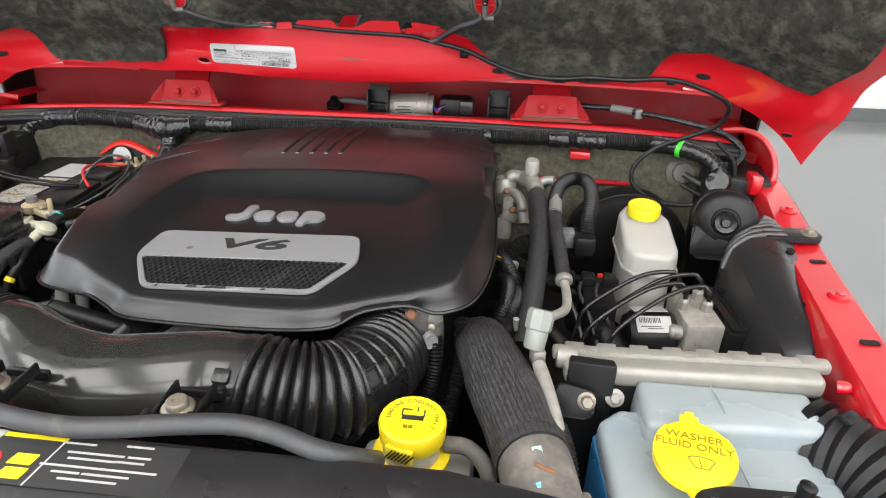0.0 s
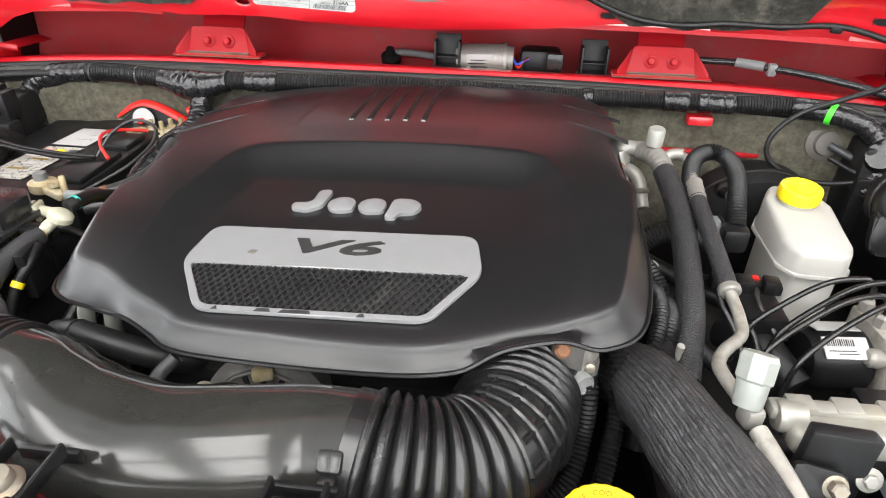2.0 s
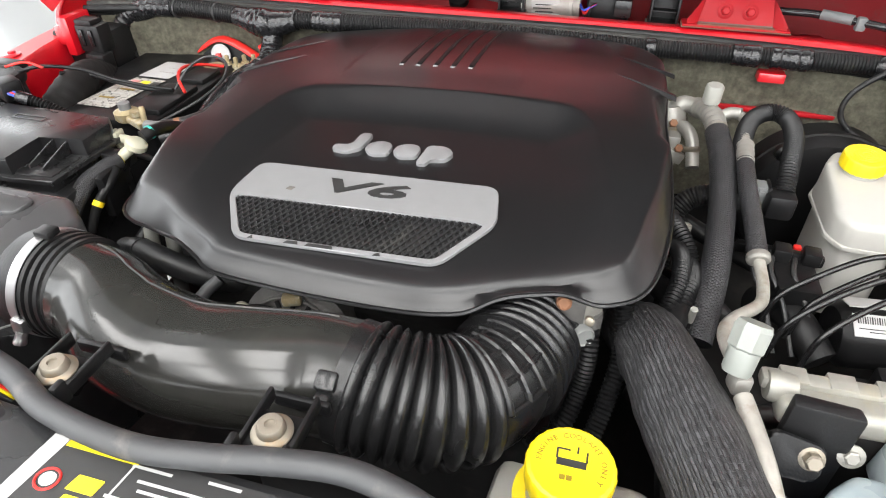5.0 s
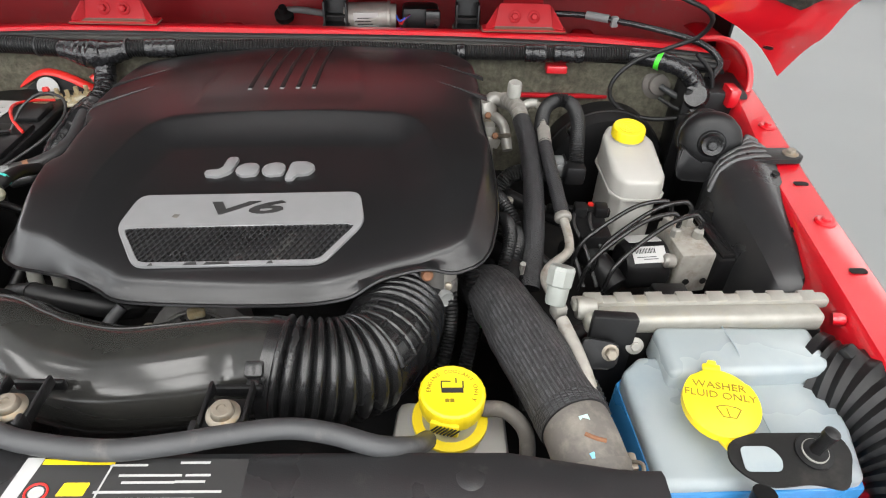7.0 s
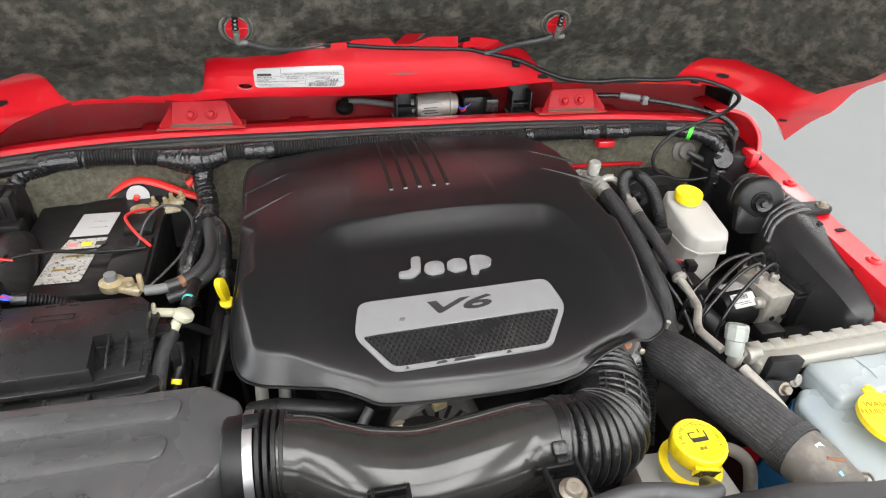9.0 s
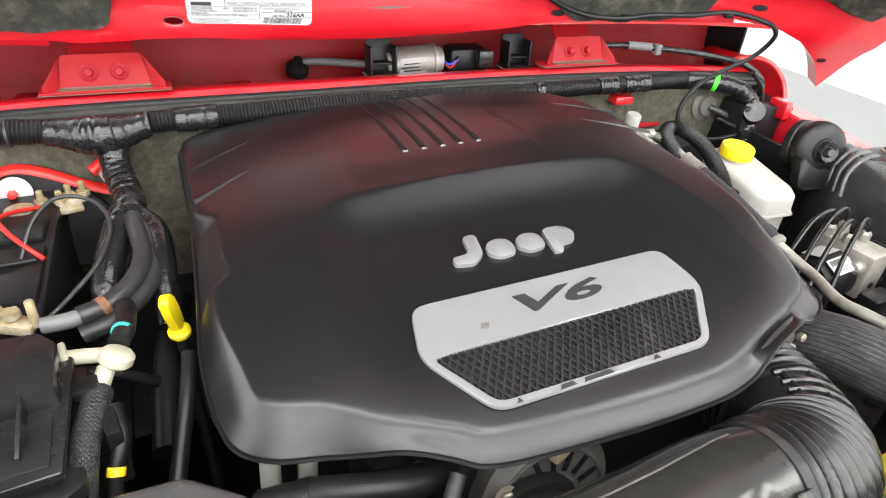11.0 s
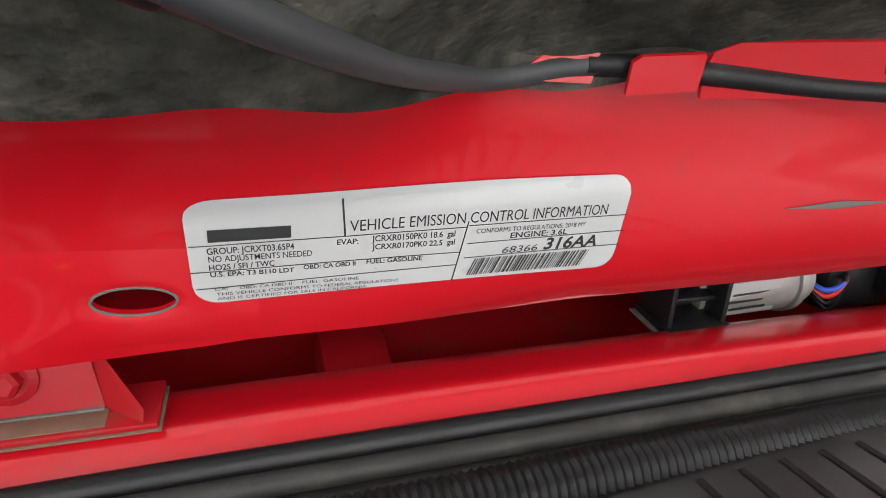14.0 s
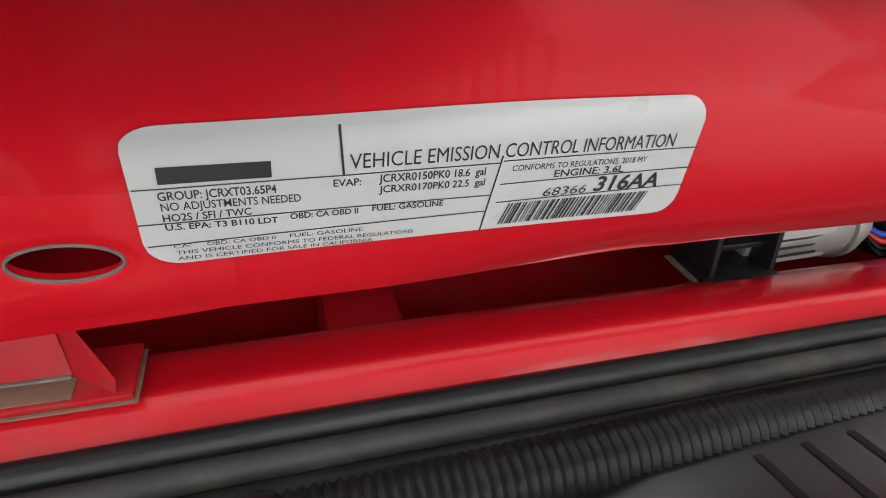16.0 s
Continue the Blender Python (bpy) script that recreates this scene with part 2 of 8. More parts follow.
OFFWHITE = mat("translucent_tank_plastic", (0.38, 0.372, 0.345), 0.42, vary=0.06, scale=20, stain=(0.36, 0.34, 0.3), stain_scale=14, stain_at=(0.55, 0.85))
SERVICE = mat("cloudy_cap_plastic", (0.22, 0.232, 0.215), 0.35, vary=0.12, scale=60, stain=(0.2, 0.2, 0.18), stain_scale=50, stain_at=(0.5, 0.8))
TANK = mat("frosted_tank_plastic", (0.27, 0.305, 0.315), 0.3, vary=0.18, scale=7, stain=(0.2, 0.25, 0.28), stain_scale=9, stain_at=(0.45, 0.75))
BLUE = mat("blue_washer_fluid", (0.035, 0.19, 0.42), 0.3, vary=0.15, scale=10)
PAPER = mat("white_label", (0.4, 0.4, 0.395), 0.35, vary=0.04, scale=60, stain=(0.5, 0.5, 0.48), stain_scale=60, stain_at=(0.66, 0.9))
INK = mat("black_ink", (0.02, 0.02, 0.02), 0.5, vary=0.1)
INKSOFT = mat("brown_ink", (0.22, 0.15, 0.01), 0.5, vary=0.1)
WIRERED = mat("red_wire", (0.6, 0.02, 0.015), 0.4, vary=0.1)
WIREBLUE = mat("blue_wire", (0.03, 0.08, 0.5), 0.4, vary=0.1)
GREEN = mat("green_tape", (0.06, 0.6, 0.03), 0.45, vary=0.1)
GREYP = mat("grey_plastic", (0.15, 0.155, 0.155), 0.5, vary=0.1)
SMOKE = mat("smoky_grey_plastic", (0.2, 0.205, 0.2), 0.2, vary=0.15, scale=25)
FLOORM = mat("polished_light_floor", (0.21, 0.218, 0.218), 0.2, vary=0.05, scale=1.5, stain=(0.21, 0.22, 0.22), stain_scale=1.2, stain_at=(0.5, 0.8), rough_vary=0.06)
WALLM = mat("white_wall_paint", (0.82, 0.82, 0.81), 0.7, vary=0.03, scale=3)
CEILM = mat("white_ceiling", (0.8, 0.8, 0.8), 0.8, vary=0.03, scale=3)

LIT = bpy.data.materials.new("lamp_diffuser")
LIT.use_nodes = True
LIT.node_tree.nodes["Principled BSDF"].inputs["Emission Color"].default_value = (1, 0.98, 0.95, 1)
LIT.node_tree.nodes["Principled BSDF"].inputs["Emission Strength"].default_value = 4.0

# ---- mesh helpers ----
BASE = {}


def thing(name, at, label, category, group="", kind=""):
    ob = new(name)
    ob.empty_display_size = 0.05
    ob.location = at
    BASE[ob.name] = Vector(at)
    return tagged(ob, label, category, group, kind)


def finish(bm, name, material, smooth=True, at=None):
    bmesh.ops.recalc_face_normals(bm, faces=bm.faces)
    co = [v.co for v in bm.verts]
    mid = Vector([(min(c[i] for c in co) + max(c[i] for c in co)) / 2 for i in range(3)])
    mid.z = min(c[2] for c in co)
    bmesh.ops.translate(bm, verts=bm.verts, vec=-mid)
    me = bpy.data.meshes.new(name)
    bm.to_mesh(me)
    bm.free()
    me.materials.append(material)
    if smooth:
        for p in me.polygons:
            p.use_smooth = True
        me.set_sharp_from_angle(angle=radians(38))
    return me, mid


def part(name, bm, material, parent, label="", smooth=True):
    me, mid = finish(bm, name, material, smooth)
    ob = new(name, me)
    ob.parent = parent
    ob.location = mid - BASE[parent.name]
    BASE[ob.name] = mid
    return tagged(ob, label)


def solo(name, bm, material, label, category, group="", kind="", smooth=True):
    me, mid = finish(bm, name, material, smooth)
    ob = new(name, me)
    ob.location = mid
    BASE[ob.name] = mid
    return tagged(ob, label, category, group, kind)


def box(c, s, bevel=0.003, rot=None, seg=2):
    bm = bmesh.new()
    bmesh.ops.create_cube(bm, size=1.0)
    bmesh.ops.scale(bm, verts=bm.verts, vec=s)
    if bevel:
        bmesh.ops.bevel(bm, geom=bm.edges, offset=bevel, segments=seg, affect="EDGES", profile=0.5)
    if rot:
        bmesh.ops.transform(bm, matrix=Euler([radians(a) for a in rot]).to_matrix().to_4x4(), verts=bm.verts)
    bmesh.ops.translate(bm, verts=bm.verts, vec=c)
    return bm


def prism(pts, z0, z1, bevel=0.004, seg=2, taper=0.0):
    """An upright block on a plan outline; z1 may be a function of x, y."""
    bm = bmesh.new()
    lo = [bm.verts.new((x, y, z0)) for x, y in pts]
    cx, cy = sum(p[0] for p in pts) / len(pts), sum(p[1] for p in pts) / len(pts)
    hi = []
    for x, y in pts:
        x2, y2 = x + (cx - x) * taper, y + (cy - y) * taper
        hi.append(bm.verts.new((x2, y2, z1(x, y) if callable(z1) else z1)))
    n = len(pts)
    top = bm.faces.new(hi)
    bm.faces.new(lo[::-1])
    for i in range(n):
        bm.faces.new((lo[i], lo[(i + 1) % n], hi[(i + 1) % n], hi[i]))
    if bevel:
        bmesh.ops.bevel(bm, geom=[e for e in bm.edges if not all(v in lo for v in e.verts)], offset=bevel, segments=seg, affect="EDGES", profile=0.5)
    return bm


def spline(pts, per=8, closed=False):
    """Catmull-Rom points through pts."""
    p = [Vector(q) for q in pts]
    n = len(p)
    out = []
    for i in range(n if closed else n - 1):
        if closed:
            a, b, c, d = p[i - 1], p[i], p[(i + 1) % n], p[(i + 2) % n]
        else:
            b, c = p[i], p[i + 1]
            a = p[i - 1] if i else b * 2 - c
            d = p[i + 2] if i + 2 < n else c * 2 - b
        for k in range(per):
            t = k / per
            out.append(0.5 * ((2 * b) + (c - a) * t + (2 * a - 5 * b + 4 * c - d) * t * t + (3 * b - a - 3 * c + d) * t ** 3))
    if not closed:
        out.append(p[-1])
    return out


def sweep(pts, radius, seg=12, per=8, cap=True, flat=1.0, raw=False, up=None):
    """A tube through pts. radius: a number or a function of the length run and its share of the whole."""
    line = [Vector(q) for q in pts] if raw else spline(pts, per)
    bm = bmesh.new()
    uv = bm.loops.layers.uv.new("UVMap")
    run = [0.0]
    for a, b in zip(line, line[1:]):
        run.append(run[-1] + (b - a).length)
    whole = run[-1]
    ref = Vector(up) if up else Vector((0, 0, 1))
    rings = []
    nrm = None
    for i, p in enumerate(line):
        tan = (line[min(i + 1, len(line) - 1)] - line[max(i - 1, 0)]).normalized()
        if nrm is None or up:
            nrm = ref.cross(tan)
            if nrm.length < 1e-3:
                nrm = Vector((1, 0, 0)).cross(tan)
        nrm = (nrm - tan * nrm.dot(tan)).normalized()
        bi = tan.cross(nrm)
        r = radius(run[i], run[i] / whole) if callable(radius) else radius
        rings.append([bm.verts.new(p + nrm * (r * math.cos(2 * math.pi * k / seg)) + bi * (r * flat * math.sin(2 * math.pi * k / seg))) for k in range(seg)])
    for i in range(len(rings) - 1):
        for k in range(seg):
            f = bm.faces.new((rings[i][k], rings[i][(k + 1) % seg], rings[i + 1][(k + 1) % seg], rings[i + 1][k]))
            vals = ((k, i), (k + 1, i), (k + 1, i + 1), (k, i + 1))
            for loop, (kk, ii) in zip(f.loops, vals):
                loop[uv].uv = (kk / seg * 0.19, run[ii])
    if cap:
        bm.faces.new(rings[0][::-1])
        bm.faces.new(rings[-1])
    return bm


def fine(pts, step):
    """Even steps along a spline, for ribbed tubes."""
    line = spline(pts, 24)
    out, left = [line[0]], step
    for a, b in zip(line, line[1:]):
        d = (b - a).length
        at = 0.0
        while d - at >= left:
            at += left
            out.append(a.lerp(b, at / d))
            left = step
        left -= d - at
    return out


def ribbed(pts, r, depth, pitch, seg=12, per_rib=4):
    line = fine(pts, pitch / per_rib)
    return sweep(line, lambda run, f: r + depth * (0.5 + 0.5 * math.cos(2 * math.pi * run / pitch)), seg=seg, raw=True)


def lathe(profile, at, axis=(0, 0, 1), seg=32, knurl=0, knurl_depth=0.0, close=True):
    """A turned body: profile of (radius, height) along the axis."""
    bm = bmesh.new()
    q = Vector((0, 0, 1)).rotation_difference(Vector(axis).normalized()).to_matrix()
    rings = []
    for r, h in profile:
        ring = []
        for k in range(seg):
            a = 2 * math.pi * k / seg
            rr = r * (1 + (knurl_depth if knurl and (k * knurl // seg) % 2 else 0))
            ring.append(bm.verts.new(Vector(at) + q @ Vector((rr * math.cos(a), rr * math.sin(a), h))))
        rings.append(ring)
    for i in range(len(rings) - 1):
        for k in range(seg):
            bm.faces.new((rings[i][k], rings[i][(k + 1) % seg], rings[i + 1][(k + 1) % seg], rings[i + 1][k]))
    if close:
        bm.faces.new(rings[0][::-1])
        bm.faces.new(rings[-1])
    return bm


def join(*bms):
    out = bmesh.new()
    for b in bms:
        me = bpy.data.meshes.new("tmp")
        b.to_mesh(me)
        b.free()
        out.from_mesh(me)
        bpy.data.meshes.remove(me)
    return out


def place(bm, m):
    bmesh.ops.transform(bm, matrix=m, verts=bm.verts)
    return bm


def basis(origin, right, up):
    """A matrix that lays local x along right, local y along up."""
    r = Vector(right).normalized()
    n = r.cross(Vector(up)).normalized()
    u = n.cross(r)
    m = Matrix((r, u, n)).transposed().to_4x4()
    m.translation = origin
    return m


def text_bm(words, size, depth=0.0004, width=1.0, align="LEFT", shear=0.0, bold=0.0, base="CENTER"):
    cu = bpy.data.curves.new("words", "FONT")
    cu.body, cu.size, cu.extrude, cu.align_x, cu.align_y, cu.shear, cu.offset = words, size, depth, align, base, shear, bold
    cu.resolution_u = 3
    ob = bpy.data.objects.new("words", cu)
    scene.collection.objects.link(ob)
    me = bpy.data.meshes.new_from_object(ob.evaluated_get(bpy.context.evaluated_depsgraph_get()))
    bpy.data.objects.remove(ob)
    bpy.data.curves.remove(cu)
    bm = bmesh.new()
    bm.from_mesh(me)
    bpy.data.meshes.remove(me)
    bmesh.ops.scale(bm, verts=bm.verts, vec=(width, 1, 1))
    return bm


def outline_plate(pts, thick, bevel=0.001, round_at=0.0, seg=4):
    """A flat plate in local x, y with rounded corners, thick along z."""
    out = []
    n = len(pts)
    for i, p in enumerate(pts):
        p = Vector(p).to_2d()
        a, b = Vector(pts[i - 1]).to_2d(), Vector(pts[(i + 1) % n]).to_2d()
        if not round_at:
            out.append(p)
            continue
        d = min(round_at, (a - p).length * 0.45, (b - p).length * 0.45)
        s, e = p + (a - p).normalized() * d, p + (b - p).normalized() * d
        for k in range(seg + 1):
            t = k / seg
            out.append(s.lerp(p, t).lerp(p.lerp(e, t), t))
    bm = bmesh.new()
    lo = [bm.verts.new((q.x, q.y, 0)) for q in out]
    hi = [bm.verts.new((q.x, q.y, thick)) for q in out]
    bm.faces.new(hi)
    bm.faces.new(lo[::-1])
    m = len(out)
    for i in range(m):
        bm.faces.new((lo[i], lo[(i + 1) % m], hi[(i + 1) % m], hi[i]))
    if bevel:
        bmesh.ops.bevel(bm, geom=[e for e in bm.edges if all(v in hi for v in e.verts)], offset=bevel, segments=2, affect="EDGES", profile=0.5)
    return bm


def bolt(at, axis, r, parent, name="bolt", material=ZINC, head=0.007, washer=1.5):
    bm = join(lathe([(r * washer, 0), (r * washer, 0.0018), (r * 1.05, 0.0026)], at, axis, 20),
              lathe([(r, 0.002), (r, head * 0.85), (r * 0.8, head)], at, axis, 6))
    return part(name, bm, material, parent, "", smooth=False)


def smooth01(v):
    v = max(0.0, min(1.0, v))
    return v * v * (3 - 2 * v)


def wrap(r, turn=0.013, lift=0.0014):
    """Radius of a bundle wound with overlapping, creased tape."""
    return lambda run, f: r + lift * ((run / turn) % 1.0) + 0.0007 * math.sin(run * 610) * math.sin(run * 173 + 1)

# ---- the room ----


def slab(name, lo, hi, material, label, category):
    c = [(a + b) / 2 for a, b in zip(lo, hi)]
    s = [b - a for a, b in zip(lo, hi)]
    return solo(name, box(c, s, 0), material, label, category, kind="structure", smooth=False)


slab("floor", (ROOM_X0, ROOM_Y0, -0.1), (ROOM_X1, ROOM_Y1, 0.0), FLOORM, "polished pale grey showroom floor", "floor")
slab("ceiling", (ROOM_X0, ROOM_Y0, ROOM_H), (ROOM_X1, ROOM_Y1, ROOM_H + 0.1), CEILM, "plain white showroom ceiling", "ceiling")
slab("wall_north", (ROOM_X0, ROOM_Y1, 0), (ROOM_X1, ROOM_Y1 + 0.15, ROOM_H), WALLM, "plain white painted showroom wall", "wall")
south = "plain white painted showroom wall round an added shop window"
slab("wall_south_low", (ROOM_X0, ROOM_Y0 - 0.15, 0), (ROOM_X1, ROOM_Y0, WIN_Z0), WALLM, south, "wall")
slab("wall_south_high", (ROOM_X0, ROOM_Y0 - 0.15, WIN_Z1), (ROOM_X1, ROOM_Y0, ROOM_H), WALLM, south, "wall")
slab("wall_south_left", (ROOM_X0, ROOM_Y0 - 0.15, WIN_Z0), (WIN_X0, ROOM_Y0, WIN_Z1), WALLM, south, "wall")
slab("wall_south_right", (WIN_X1, ROOM_Y0 - 0.15, WIN_Z0), (ROOM_X1, ROOM_Y0, WIN_Z1), WALLM, south, "wall")
# frame round the added south light
win = thing("added_window_1", (0.1, ROOM_Y0 - 0.1, WIN_Z0), "wide white framed shop window, unseen, added as a light source", "window", kind="structure")
for x in [WIN_X0 + 0.03 + (WIN_X1 - WIN_X0 - 0.06) * i / 4 for i in range(5)]:
    part("frame", box((x, ROOM_Y0 - 0.1, (WIN_Z0 + WIN_Z1) / 2), (0.06, 0.06, WIN_Z1 - WIN_Z0 - 0.01), 0.004), WHITEP, win)
for z in (WIN_Z0 + 0.03, WIN_Z1 - 0.03):
    part("frame", box((0.1, ROOM_Y0 - 0.1, z), (WIN_X1 - WIN_X0 - 0.01, 0.05, 0.05), 0.004), WHITEP, win)
slab("wall_east", (ROOM_X1, ROOM_Y0, 0), (ROOM_X1 + 0.15, ROOM_Y1, ROOM_H), WALLM, "plain white painted showroom wall", "wall")
slab("wall_west_low", (ROOM_X0 - 0.15, ROOM_Y0, 0), (ROOM_X0, ROOM_Y1, SIDE_Z0), WALLM, south, "wall")
slab("wall_west_high", (ROOM_X0 - 0.15, ROOM_Y0, SIDE_Z1), (ROOM_X0, ROOM_Y1, ROOM_H), WALLM, south, "wall")
slab("wall_west_near", (ROOM_X0 - 0.15, ROOM_Y0, SIDE_Z0), (ROOM_X0, SIDE_Y0, SIDE_Z1), WALLM, south, "wall")
slab("wall_west_far", (ROOM_X0 - 0.15, SIDE_Y1, SIDE_Z0), (ROOM_X0, ROOM_Y1, SIDE_Z1), WALLM, south, "wall")
# frame round the added west light
win = thing("added_window_2", (ROOM_X0 - 0.1, 1.1, SIDE_Z0), "wide white framed shop window, unseen, added as a light source", "window", kind="structure")
for y in [SIDE_Y0 + 0.03 + (SIDE_Y1 - SIDE_Y0 - 0.06) * i / 4 for i in range(5)]:
    part("frame", box((ROOM_X0 - 0.1, y, (SIDE_Z0 + SIDE_Z1) / 2), (0.06, 0.06, SIDE_Z1 - SIDE_Z0 - 0.01), 0.004), WHITEP, win)
for z in (SIDE_Z0 + 0.03, SIDE_Z1 - 0.03):
    part("frame", box((ROOM_X0 - 0.1, (SIDE_Y0 + SIDE_Y1) / 2, z), (0.05, SIDE_Y1 - SIDE_Y0 - 0.01, 0.05), 0.004), WHITEP, win)
slab("baseboard", (ROOM_X0, ROOM_Y1 - 0.02, 0), (ROOM_X1, ROOM_Y1 - 0.002, 0.12), GREYP, "grey skirting along the white wall", "baseboard")
for lx, ly in LAMP_ROWS:
    fix = thing("ceiling_light", (lx, ly, ROOM_H - 0.08), "long white ceiling light with a glowing diffuser", "ceiling light", "ceiling lights")
    part("frame", box((lx, ly, ROOM_H - 0.04), (1.06, 2.4, 0.078), 0.006), WHITEP, fix)
    part("diffuser", box((lx, ly, ROOM_H - 0.082), (0.96, 2.3, 0.006), 0), LIT, fix)

# ---- the car's body round the engine bay ----


def seal_y(x):
    return 1.405 - 0.06 * (abs(x) / 0.74) ** 4


def strip(profile, xs, y_of, thick_cap=True):
    """A profile of (dy, z) drawn along x on the curve y_of."""
    bm = bmesh.new()
    rings = [[bm.verts.new((x, y_of(x) + dy, z)) for dy, z in profile] for x in xs]
    n = len(profile)
    for a, b in zip(rings, rings[1:]):
        for k in range(n):
            bm.faces.new((a[k], a[(k + 1) % n], b[(k + 1) % n], b[k]))
    bm.faces.new(rings[0])
    bm.faces.new(rings[-1][::-1])
    return bm


def span(a, b, n):
    return [a + (b - a) * i / (n - 1) for i in range(n)]


cowl = thing("cowl", (0, 1.5, 1.1), "glossy red steel cowl panel below the windscreen, dusty along its ledge", "car body")
part("ledge", strip([(0.008, 1.132), (0.01, 1.140), (0.019, 1.1455), (0.022, 1.1478), (0.027, 1.149), (0.033, 1.1475), (0.044, 1.1475), (0.06, 1.1425), (0.066, 1.138), (0.069, 1.128), (0.071, 1.03), (0.068, 1.03), (0.06, 1.13), (0.028, 1.14)], span(-0.77, 0.77, 41), seal_y), RED, cowl)
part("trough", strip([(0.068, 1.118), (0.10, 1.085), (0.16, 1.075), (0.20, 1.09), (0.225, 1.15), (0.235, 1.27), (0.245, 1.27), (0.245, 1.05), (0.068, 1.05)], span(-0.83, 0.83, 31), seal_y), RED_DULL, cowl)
# unseen roof added behind the hood to keep light out of the trough
part("trough_shade", strip([(0.05, 1.222), (0.052, 1.23), (0.25, 1.275), (0.34, 1.34), (0.34, 1.33), (0.25, 1.265)], span(-0.83, 0.83, 31), seal_y), RED, cowl)
part("flange", strip([(-0.024, 1.119), (0.008, 1.128), (0.009, 1.136), (-0.026, 1.125)], span(-0.77, 0.77, 41), seal_y), DARK, cowl)
part("screen", strip([(0.33, 1.33), (0.34, 1.338), (0.62, 1.62), (0.61, 1.62)], span(-0.80, 0.80, 31), seal_y), DARK, cowl)
for s in (-1, 1):
    part("side_wall", box((s * 0.825, 1.56, 1.16), (0.006, 0.24, 0.22), 0.001), DARK, cowl)
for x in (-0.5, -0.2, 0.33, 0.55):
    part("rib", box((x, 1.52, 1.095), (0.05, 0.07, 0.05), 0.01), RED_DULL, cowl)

# black rubber seal along the cowl, three rounded lips
seal = thing("weatherstrip", (0, 1.41, 1.13), "black rubber weatherstrip along the front of the cowl", "seal")
for dy, z, r in ((0.001, 1.1395, 0.007), (-0.012, 1.136, 0.0068), (-0.024, 1.1305, 0.0072)):
    part("lip", sweep([(x, seal_y(x) + dy, z + 0.001 * math.sin(x * 9)) for x in span(-0.765, 0.765, 31)], r, 10, 2), DUSTRUB if dy == -0.012 else RUBBER, seal)

wall = thing("firewall", (0, 1.42, 0.55), "firewall lined with worn grey-brown fibre matting", "car body")
part("panel", strip([(-0.01, 0.5), (0.02, 0.5), (0.02, 1.13), (-0.01, 1.13)], span(-0.76, 0.76, 25), seal_y), DARK, wall)
bm = bmesh.new()
grid = [[bm.verts.new((x, seal_y(x) - 0.021 - 0.009 * noise.noise((x * 9, z * 11, 2)) - 0.006 * noise.noise((x * 30, z * 30, 5)), z)) for x in span(-0.74, 0.74, 90)] for z in span(0.86, 1.118, 22)]
for a, b in zip(grid, grid[1:]):
    for k in range(len(a) - 1):
        bm.faces.new((a[k], a[k + 1], b[k + 1], b[k]))
bmesh.ops.solidify(bm, geom=bm.faces, thickness=0.006)
part("matting", bm, MATTING, wall)
part("brace", box((0.55, 1.368, 1.046), (0.34, 0.01, 0.008), 0.002), RED_DULL, wall, "red brace across the matting")
part("clip", prism([(0.445, 1.352), (0.485, 1.352), (0.485, 1.39), (0.445, 1.39)], 1.098, 1.112, 0.003), RED, wall, "small red bracket")

# floor pan and cross members that close the bay below
tray = solo("undertray", box((0, 0.95, 0.5), (1.46, 1.0, 0.03), 0.005), DARK, "dirty black undertray beneath the engine", "car body", kind="structure")


